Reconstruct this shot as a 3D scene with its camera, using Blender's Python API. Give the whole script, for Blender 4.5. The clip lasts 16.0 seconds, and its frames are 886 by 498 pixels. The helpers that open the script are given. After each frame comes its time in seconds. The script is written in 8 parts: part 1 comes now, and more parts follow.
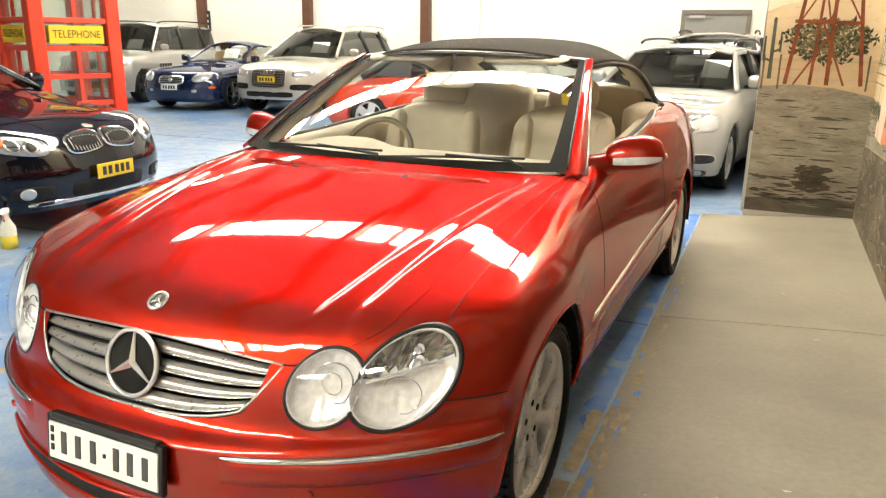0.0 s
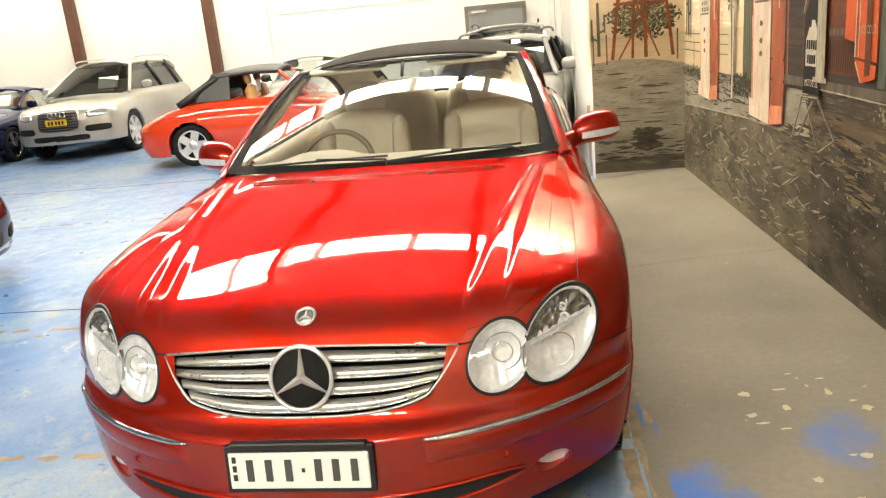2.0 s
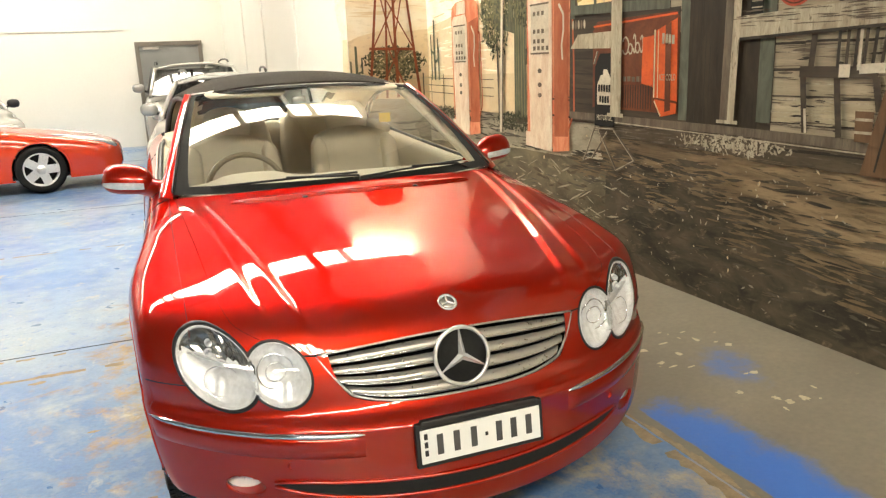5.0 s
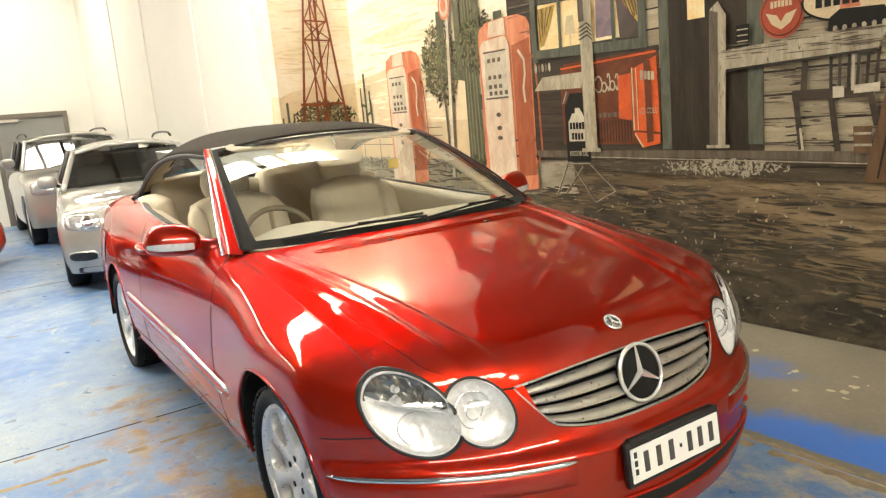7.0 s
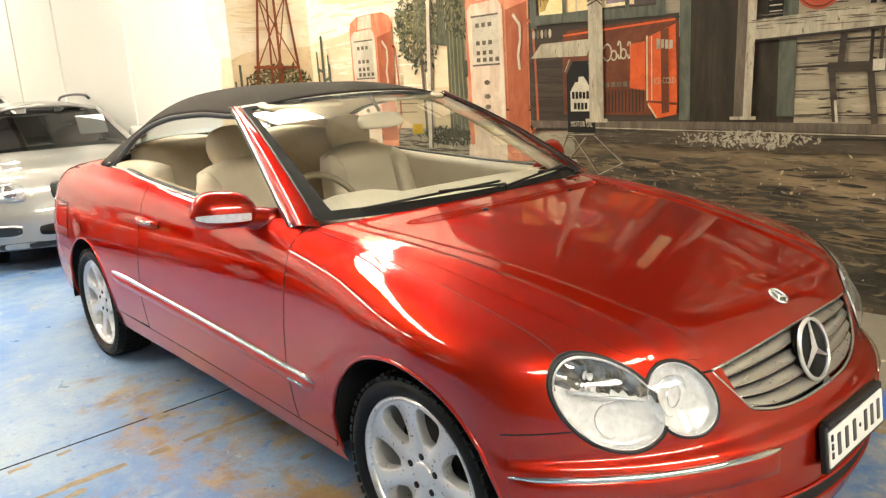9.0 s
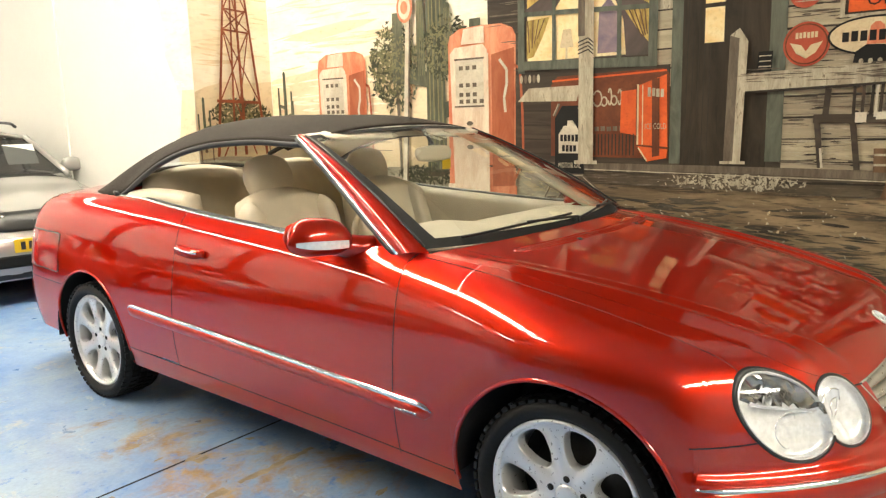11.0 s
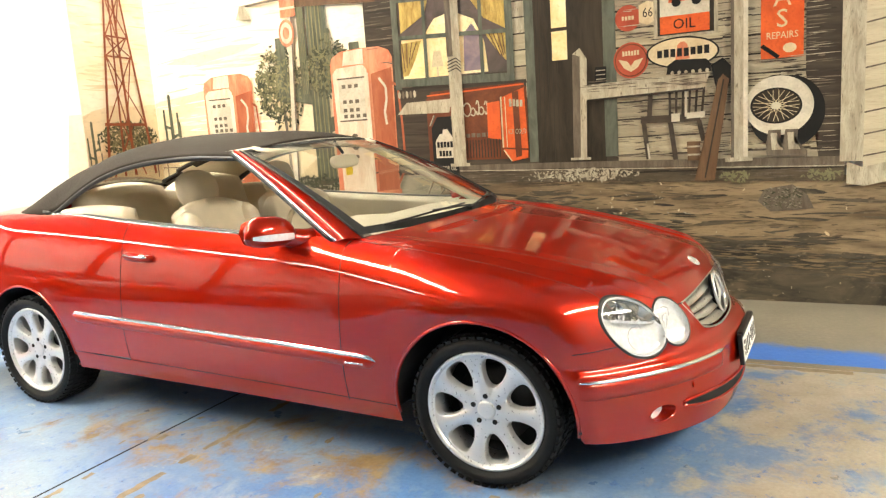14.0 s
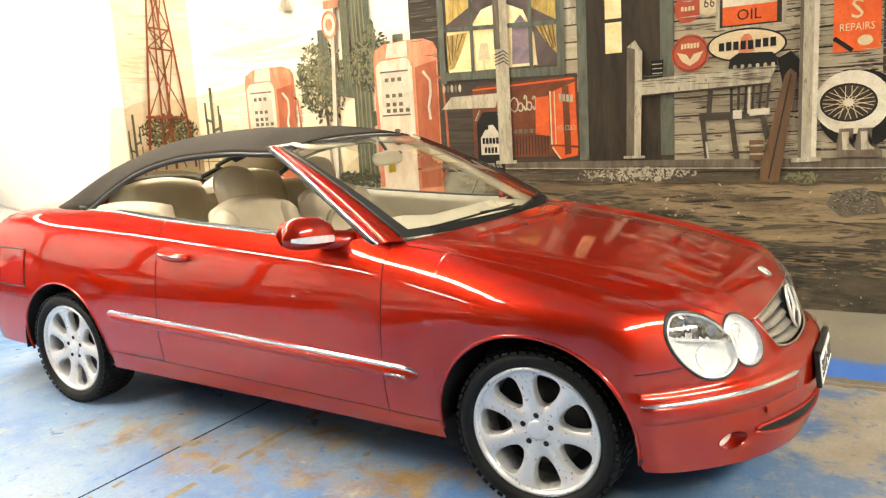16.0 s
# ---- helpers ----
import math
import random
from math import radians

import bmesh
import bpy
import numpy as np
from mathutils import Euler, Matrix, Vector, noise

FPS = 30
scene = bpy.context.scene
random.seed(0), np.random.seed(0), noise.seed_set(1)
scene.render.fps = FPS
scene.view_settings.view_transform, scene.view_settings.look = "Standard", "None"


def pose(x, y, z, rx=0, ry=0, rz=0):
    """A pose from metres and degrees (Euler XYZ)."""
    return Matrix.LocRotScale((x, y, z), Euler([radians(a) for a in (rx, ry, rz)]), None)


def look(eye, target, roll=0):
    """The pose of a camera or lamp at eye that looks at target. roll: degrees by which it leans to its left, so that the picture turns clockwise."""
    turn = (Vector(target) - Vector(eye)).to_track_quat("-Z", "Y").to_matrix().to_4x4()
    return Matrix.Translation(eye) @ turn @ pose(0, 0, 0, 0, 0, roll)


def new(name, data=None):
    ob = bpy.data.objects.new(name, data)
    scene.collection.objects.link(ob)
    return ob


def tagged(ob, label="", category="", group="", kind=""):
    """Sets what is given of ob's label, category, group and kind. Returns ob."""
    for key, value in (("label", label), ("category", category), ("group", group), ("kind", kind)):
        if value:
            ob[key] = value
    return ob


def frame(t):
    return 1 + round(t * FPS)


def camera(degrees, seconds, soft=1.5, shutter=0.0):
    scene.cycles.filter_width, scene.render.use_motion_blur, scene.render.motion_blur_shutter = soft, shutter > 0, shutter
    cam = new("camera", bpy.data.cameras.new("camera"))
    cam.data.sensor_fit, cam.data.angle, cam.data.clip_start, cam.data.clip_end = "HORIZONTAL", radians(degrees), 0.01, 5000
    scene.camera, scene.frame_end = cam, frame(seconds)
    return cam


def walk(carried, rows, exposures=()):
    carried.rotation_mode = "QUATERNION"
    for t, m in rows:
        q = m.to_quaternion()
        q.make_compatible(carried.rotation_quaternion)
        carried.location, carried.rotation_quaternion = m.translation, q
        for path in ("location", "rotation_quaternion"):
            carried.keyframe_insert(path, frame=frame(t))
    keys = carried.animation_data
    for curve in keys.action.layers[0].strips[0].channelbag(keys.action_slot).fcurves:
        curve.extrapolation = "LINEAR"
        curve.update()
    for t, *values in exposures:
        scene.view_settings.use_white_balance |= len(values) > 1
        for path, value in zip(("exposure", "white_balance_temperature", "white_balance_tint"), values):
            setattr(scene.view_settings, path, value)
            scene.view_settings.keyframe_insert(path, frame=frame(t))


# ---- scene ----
cam = camera(61.5, 16.0, 1.3)
PATH = [
    (0, (1.391, -2.021, 1.434), (0.622, -0.255, 0.897), 0.8),
    (0.5, (1.256, -2.158, 1.436), (0.572, -0.377, 0.836), -4.3),
    (1, (1.062, -2.243, 1.438), (0.427, -0.435, 0.865), -3.5),
    (1.5, (0.82, -2.332, 1.415), (0.336, -0.487, 0.814), -4.9),
    (2, (0.607, -2.478, 1.456), (0.368, -0.566, 0.919), -5.5),
    (2.5, (0.412, -2.599, 1.494), (0.3, -0.661, 1.011), -4.9),
    (3, (0.177, -2.62, 1.463), (0.104, -0.675, 1.0), -2.9),
    (3.5, (-0.029, -2.616, 1.482), (0.046, -0.669, 1.028), -3.1),
    (4, (-0.275, -2.655, 1.48), (0.026, -0.736, 1.002), -3.8),
    (4.2, (-0.382, -2.665, 1.479), (0.032, -0.776, 0.969), -3.2),
    (6.3, (-1.429, -2.366, 1.477), (-0.438, -0.682, 1.053), -1.2),
    (6.5, (-1.496, -2.316, 1.461), (-0.472, -0.652, 1.034), -0.8),
    (7, (-1.628, -2.174, 1.451), (-0.533, -0.54, 1.086), -5.2),
    (7.5, (-1.77, -2.055, 1.452), (-0.58, -0.508, 1.013), -1.9),
    (8, (-1.942, -1.937, 1.451), (-0.658, -0.472, 0.998), -1.7),
    (8.5, (-2.007, -1.752, 1.415), (-0.71, -0.321, 0.897), -2.3),
    (9, (-2.064, -1.486, 1.438), (-0.743, -0.054, 0.989), -3.6),
    (9.2, (-2.107, -1.395, 1.439), (-0.801, 0.054, 0.998), -2.3),
    (11.3, (-2.724, -0.909, 1.42), (-1.115, 0.226, 1.071), -2.2),
    (11.5, (-2.805, -0.884, 1.427), (-1.166, 0.199, 1.051), -2.6),
    (12, (-2.968, -0.858, 1.424), (-1.336, 0.184, 0.924), -3.0),
    (12.5, (-3.076, -0.947, 1.409), (-1.398, 0.014, 0.901), -3.7),
    (13, (-3.209, -1.068, 1.412), (-1.496, -0.156, 0.927), -3.0),
    (13.5, (-3.286, -1.122, 1.418), (-1.535, -0.254, 0.993), -3.8),
    (14, (-3.315, -1.125, 1.43), (-1.559, -0.226, 1.099), -3.8),
    (14.5, (-3.337, -1.111, 1.433), (-1.603, -0.163, 1.123), -4.2),
    (15, (-3.327, -1.094, 1.42), (-1.606, -0.131, 1.088), -3.9),
    (15.5, (-3.257, -1.057, 1.419), (-1.55, -0.088, 1.037), -4.3),
    (16, (-3.148, -0.995, 1.442), (-1.443, -0.006, 1.102), -3.4),
]
EXPOSURE = [(0.0, 0.28), (2.0, 0.12), (4.0, -0.03), (6.5, -0.07), (8.0, 0.03), (9.0, 0.08), (12.5, 0.25), (14.0, 0.45), (16.0, 0.45)]
walk(cam, [(t, look(eye, target, roll)) for t, eye, target, roll in PATH], EXPOSURE)

# ---- light ----
FLOOR = 0.02
world = bpy.data.worlds.new("hall_air")
scene.world = world
world.use_nodes = True
world.node_tree.nodes["Background"].inputs[0].default_value = (1.0, 0.97, 0.92, 1)
world.node_tree.nodes["Background"].inputs[1].default_value = 0.12


# ---- materials ----
def surf(name, color, rough=0.5, metal=0.0, vary=0.15, scale=3.0, fine=80.0, bump=0.05, coat=0.0, second=None, spec=0.5, rough_vary=0.08):
    """A procedural surface: large stains and fine grain in colour, gloss and relief."""
    m = bpy.data.materials.new(name)
    m.use_nodes = True
    nt = m.node_tree
    b = nt.nodes["Principled BSDF"]
    co = nt.nodes.new("ShaderNodeTexCoord")
    big = nt.nodes.new("ShaderNodeTexNoise")
    big.inputs["Scale"].default_value = scale
    big.inputs["Detail"].default_value = 5
    small = nt.nodes.new("ShaderNodeTexNoise")
    small.inputs["Scale"].default_value = fine
    small.inputs["Detail"].default_value = 3
    for n in (big, small):
        nt.links.new(co.outputs["Object"], n.inputs["Vector"])
    ramp = nt.nodes.new("ShaderNodeMapRange")
    ramp.inputs["From Min"].default_value, ramp.inputs["From Max"].default_value = 0.35, 0.65
    nt.links.new(big.outputs["Fac"], ramp.inputs["Value"])
    mix = nt.nodes.new("ShaderNodeMix")
    mix.data_type = "RGBA"
    other = second or tuple(c * (1 - vary) for c in color)
    mix.inputs["A"].default_value = (*color, 1)
    mix.inputs["B"].default_value = (*other, 1)
    nt.links.new(ramp.outputs["Result"], mix.inputs["Factor"])
    grain = nt.nodes.new("ShaderNodeMix")
    grain.data_type = "RGBA"
    grain.blend_type = "MULTIPLY"
    grain.inputs["Factor"].default_value = min(1.0, vary * 1.2)
    nt.links.new(mix.outputs["Result"], grain.inputs["A"])
    nt.links.new(small.outputs["Fac"], grain.inputs["B"])
    nt.links.new(grain.outputs["Result"], b.inputs["Base Color"])
    rr = nt.nodes.new("ShaderNodeMapRange")
    rr.inputs["To Min"].default_value, rr.inputs["To Max"].default_value = max(0.0, rough - rough_vary), min(1.0, rough + rough_vary)
    nt.links.new(small.outputs["Fac"], rr.inputs["Value"])
    nt.links.new(rr.outputs["Result"], b.inputs["Roughness"])
    b.inputs["Metallic"].default_value = metal
    b.inputs["Coat Weight"].default_value = coat
    b.inputs["Coat Roughness"].default_value = 0.02
    b.inputs["Specular IOR Level"].default_value = spec
    if bump:
        bp = nt.nodes.new("ShaderNodeBump")
        bp.inputs["Strength"].default_value = bump
        bp.inputs["Distance"].default_value = 0.01
        nt.links.new(small.outputs["Fac"], bp.inputs["Height"])
        nt.links.new(bp.outputs["Normal"], b.inputs["Normal"])
    return m


def paint(name, color, metal=0.35, rough=0.32, ior=1.72):
    """Metallic car paint under a clear coat."""
    m = surf(name, color, rough, metal, vary=0.06, scale=2.0, fine=600.0, bump=0.0, coat=1.0, spec=0.0, rough_vary=0.04)
    m.node_tree.nodes["Principled BSDF"].inputs["Coat IOR"].default_value = ior
    m.node_tree.nodes["Principled BSDF"].inputs["Specular Tint"].default_value = (*(min(1.0, 0.12 + c / max(color)) for c in color), 1)
    return m


def glass(name, tint=(0.93, 0.96, 0.95), rough=0.0, clear=0.8):
    """A thin pane: partly clear, partly a mirror, by a gloss that grows towards glancing."""
    m = bpy.data.materials.new(name)
    m.use_nodes = True
    nt = m.node_tree
    out = nt.nodes["Material Output"]
    nt.nodes.remove(nt.nodes["Principled BSDF"])
    tr = nt.nodes.new("ShaderNodeBsdfTransparent")
    tr.inputs["Color"].default_value = (*tint, 1)
    gl = nt.nodes.new("ShaderNodeBsdfGlossy")
    gl.inputs["Roughness"].default_value = rough
    fr = nt.nodes.new("ShaderNodeLayerWeight")
    fr.inputs["Blend"].default_value = 0.5
    power = nt.nodes.new("ShaderNodeMath")
    power.operation = "POWER"
    power.inputs[1].default_value = 5.0
    nt.links.new(fr.outputs["Facing"], power.inputs[0])
    boost = nt.nodes.new("ShaderNodeMath")
    boost.operation = "MULTIPLY_ADD"
    boost.inputs[1].default_value, boost.inputs[2].default_value = 0.92, 0.075
    nt.links.new(power.outputs[0], boost.inputs[0])
    mx = nt.nodes.new("ShaderNodeMixShader")
    nt.links.new(boost.outputs[0], mx.inputs[0])
    nt.links.new(tr.outputs[0], mx.inputs[1])
    nt.links.new(gl.outputs[0], mx.inputs[2])
    nt.links.new(mx.outputs[0], out.inputs["Surface"])
    return m


def lit(name, color, strength):
    m = bpy.data.materials.new(name)
    m.use_nodes = True
    b = m.node_tree.nodes["Principled BSDF"]
    b.inputs["Base Color"].default_value = (0.8, 0.8, 0.8, 1)
    b.inputs["Emission Color"].default_value = (*color, 1)
    b.inputs["Emission Strength"].default_value = strength
    return m


RED = paint("red_paint", (0.42, 0.016, 0.004), 0.74, 0.37, 1.60)
DEEPRED = surf("red_paint_in_joint", (0.10, 0.006, 0.003), 0.6, vary=0.1, bump=0.0)
PORSCHE = paint("bright_red_paint", (0.62, 0.045, 0.011), 0.0, 0.3)
NAVY = paint("navy_paint", (0.004, 0.004, 0.008), 0.2, 0.3, 1.5)
BLUE = paint("blue_paint", (0.008, 0.015, 0.06), 0.3, 0.3)
SILVER = paint("silver_paint", (0.46, 0.455, 0.44), 0.5, 0.32)
PALE = paint("pale_silver_paint", (0.47, 0.45, 0.40), 0.4, 0.32)
WHITESIL = paint("light_silver_paint", (0.38, 0.37, 0.35), 0.45, 0.30)
CHROME = surf("chrome", (0.85, 0.85, 0.84), 0.06, 1.0, vary=0.04, bump=0.0, rough_vary=0.03)
ALLOY = surf("alloy", (0.72, 0.71, 0.70), 0.30, 0.55, vary=0.05, bump=0.0)
SATIN = surf("satin_silver", (0.56, 0.54, 0.50), 0.30, 0.75, vary=0.1, bump=0.02)
BLACK = surf("black_plastic", (0.012, 0.012, 0.013), 0.42, vary=0.2, bump=0.05)
DARK = surf("dark_void", (0.006, 0.006, 0.006), 0.9, vary=0.2, bump=0.0)
RUBBER = surf("tyre_rubber", (0.009, 0.009, 0.009), 0.55, vary=0.25, scale=14, bump=0.15, spec=0.22)
FABRIC = surf("soft_top_cloth", (0.030, 0.022, 0.016), 0.85, vary=0.25, scale=6, fine=420, bump=0.25, spec=0.25)
LEATHER = surf("cream_leather", (0.70, 0.61, 0.46), 0.48, vary=0.1, scale=8, fine=260, bump=0.12)
TAN = surf("tan_leather", (0.50, 0.27, 0.09), 0.5, vary=0.15, scale=9, fine=200, bump=0.1)
TRIMGREY = surf("grey_trim", (0.17, 0.15, 0.125), 0.6, vary=0.12, bump=0.1)
LENS = glass("lamp_lens", (1.0, 1.0, 1.0))
PANE = glass("window_glass", (0.86, 0.9, 0.88))
TINTED = glass("tinted_glass", (0.15, 0.16, 0.155))
WHITEP = surf("white_paper", (0.8, 0.8, 0.78), 0.7, vary=0.04, bump=0.02)
YELLOWP = surf("yellow_plate", (0.75, 0.5, 0.02), 0.5, vary=0.08, bump=0.02)
INK = surf("ink", (0.02, 0.02, 0.02), 0.6, vary=0.1, bump=0.0)
STARM = surf("bright_emblem", (0.82, 0.82, 0.81), 0.16, 0.6, vary=0.04, bump=0.0, rough_vary=0.03)
AMBER = surf("amber_lens", (0.7, 0.12, 0.01), 0.2, vary=0.1, bump=0.0, coat=0.5)


# ---- mesh helpers ----
def obj(name, verts, faces, material, parent=None, label="", smooth=True, uvless=True):
    me = bpy.data.meshes.new(name)
    me.from_pydata([tuple(v) for v in verts], [], [tuple(f) for f in faces])
    me.materials.append(material)
    if smooth:
        for p in me.polygons:
            p.use_smooth = True
    me.update()
    ob = new(name, me)
    if parent:
        ob.parent = parent
    if label:
        ob["label"] = label
    return ob


def part(name, bm, material, parent=None, label="", smooth=False):
    me = bpy.data.meshes.new(name)
    bmesh.ops.recalc_face_normals(bm, faces=bm.faces)
    bm.to_mesh(me)
    bm.free()
    me.materials.append(material)
    if smooth:
        for p in me.polygons:
            p.use_smooth = True
    ob = new(name, me)
    if parent:
        ob.parent = parent
    if label:
        ob["label"] = label
    return ob


def thing(name, label, category, m=None, group="", kind=""):
    ob = new(name)
    ob.empty_display_size = 0.2
    if m is not None:
        ob.matrix_basis = m
    return tagged(ob, label, category, group, kind)


def sub(name, parent, label=""):
    """An empty that gathers the pieces of one part of a thing."""
    ob = new(name)
    ob.empty_display_size = 0.1
    ob.parent = parent
    if label:
        ob["label"] = label
    return ob


def boxbm(x0, x1, y0, y1, z0, z1, bevel=0.0, bm=None, seg=2):
    own = bm or bmesh.new()
    made = bmesh.ops.create_cube(own, size=1.0, matrix=Matrix.LocRotScale(((x0 + x1) / 2, (y0 + y1) / 2, (z0 + z1) / 2), None, (abs(x1 - x0), abs(y1 - y0), abs(z1 - z0))))
    if bevel:
        edges = list({e for v in made["verts"] for e in v.link_edges})
        bmesh.ops.bevel(own, geom=edges, offset=bevel, segments=seg, affect="EDGES", profile=0.5)
    return own


def grid(points, closed=False):
    """Verts and faces of a sheet from rows of points, all rows of one length."""
    rows, cols = len(points), len(points[0])
    verts = [p for row in points for p in row]
    faces = []
    for i in range(rows - 1):
        for j in range(cols - (0 if closed else 1)):
            k = (j + 1) % cols
            faces.append((i * cols + j, i * cols + k, (i + 1) * cols + k, (i + 1) * cols + j))
    return verts, faces


def tube(name, pts, radius, material, parent=None, label="", sides=6, closed=False):
    """A round bar along a line of points."""
    P = [Vector(p) for p in pts]
    n = len(P)
    rows = []
    for i, p in enumerate(P):
        a, b = P[max(0, i - 1)], P[min(n - 1, i + 1)]
        if closed:
            a, b = P[i - 1], P[(i + 1) % n]
        d = (b - a).normalized()
        side = d.cross(Vector((0, 0, 1)) if abs(d.z) < 0.95 else Vector((1, 0, 0))).normalized()
        up = side.cross(d)
        r = radius(i / (n - 1)) if callable(radius) else radius
        rows.append([p + side * r * math.cos(a2) + up * r * math.sin(a2) for a2 in np.linspace(0, 2 * math.pi, sides, endpoint=False)])
    if closed:
        rows.append(rows[0])
    v, f = grid(rows, True)
    if not closed:
        f += [tuple(range(sides))[::-1], tuple(range(len(v) - sides, len(v)))]
    return obj(name, v, f, material, parent, label)


def lathe(name, profile, material, parent=None, label="", axis="x", seg=48, place=(0, 0, 0), smooth=True):
    """A turned form: profile rows of (along the axis, radius)."""
    rows = []
    for a, r in profile:
        ring = []
        for t in np.linspace(0, 2 * math.pi, seg, endpoint=False):
            c, s = r * math.cos(t), r * math.sin(t)
            ring.append({"x": (a, c, s), "y": (c, a, s), "z": (c, s, a)}[axis])
        rows.append([Vector(p) + Vector(place) for p in ring])
    v, f = grid(rows, True)
    return obj(name, v, f, material, parent, label, smooth)


def smooth_line(knots):
    """A function through (t, value) knots: monotone cubic (no overshoot)."""
    xs = np.array([k[0] for k in knots], float)
    ys = np.array([k[1] for k in knots], float)
    h = np.diff(xs)
    d = np.diff(ys) / h
    m = np.zeros(len(xs))
    m[1:-1] = np.where(d[:-1] * d[1:] > 0, 2 * d[:-1] * d[1:] / (d[:-1] + d[1:] + 1e-12), 0)
    m[0], m[-1] = d[0], d[-1]

    def at(t):
        t = np.clip(np.asarray(t, float), xs[0], xs[-1])
        i = np.clip(np.searchsorted(xs, t, side="right") - 1, 0, len(h) - 1)
        u = (t - xs[i]) / h[i]
        return (ys[i] * (1 + 2 * u) * (1 - u) ** 2 + ys[i + 1] * u * u * (3 - 2 * u) + h[i] * (m[i] * u * (1 - u) ** 2 - m[i + 1] * u * u * (1 - u)))
    return at


# ---- car forms: a body is the rounded meeting of its side, top, front and rear faces ----
def rounded(a, b, k):
    h = np.maximum(k - np.abs(a - b), 0) / k
    return np.maximum(a, b) + h * h * h * k / 6


class Form:
    """A car's outer skin. Local axes: x across, y to the rear from the front axle, z up from the ground."""

    def __init__(s, width, inset, top, front, rear, crown=0.07, nose=(0.33, 0.2), tail=(0.25, 0.2), k_side=0.16, k_top=0.2, k_nose=0.09, bulge=None, flare=None):
        s.flare = flare
        s.width, s.inset, s.top, s.front, s.rear = (smooth_line(k) for k in (width, inset, top, front, rear))
        s.crown, s.nose, s.tail, s.k_side, s.k_top, s.k_nose, s.bulge = crown, nose, tail, k_side, k_top, k_nose, bulge

    def f(s, x, y, z):
        ax = np.abs(x)
        side = ax - (s.width(y) - s.inset(z))
        if s.flare:
            side = side - s.flare(y, z)
        h = s.top(y) - s.crown * (ax / 0.8) ** 2
        if s.bulge:
            h = h + s.bulge(ax, y)
        top = z - h
        n2, n4 = (g(z) if callable(g) else g for g in s.nose)
        front = s.front(z) + n2 * ax**2 + n4 * ax**4 - y
        rear = y - (s.rear(z) - s.tail[0] * ax**2 - s.tail[1] * ax**4)
        body = rounded(side, top, s.k_top)
        return rounded(rounded(body, front, s.k_nose), rear, s.k_side)

    def shoot(s, o, d, far=3.0):
        """From inside points o along d, the points on the skin (arrays n x 3)."""
        o, d = np.atleast_2d(np.asarray(o, float)), np.atleast_2d(np.asarray(d, float))
        o, d = np.broadcast_arrays(o, d)
        lo, hi = np.zeros(len(o)), np.full(len(o), far)
        for _ in range(34):
            mid = (lo + hi) / 2
            p = o + d * mid[:, None]
            inside = s.f(p[:, 0], p[:, 1], p[:, 2]) < 0
            lo, hi = np.where(inside, mid, lo), np.where(inside, hi, mid)
        return o + d * lo[:, None]

    def normal(s, p):
        p = np.atleast_2d(p)
        e = 1e-3
        g = np.stack([s.f(*(p + np.eye(3)[i] * e).T) - s.f(*(p - np.eye(3)[i] * e).T) for i in range(3)], 1)
        return g / np.linalg.norm(g, axis=1, keepdims=True)


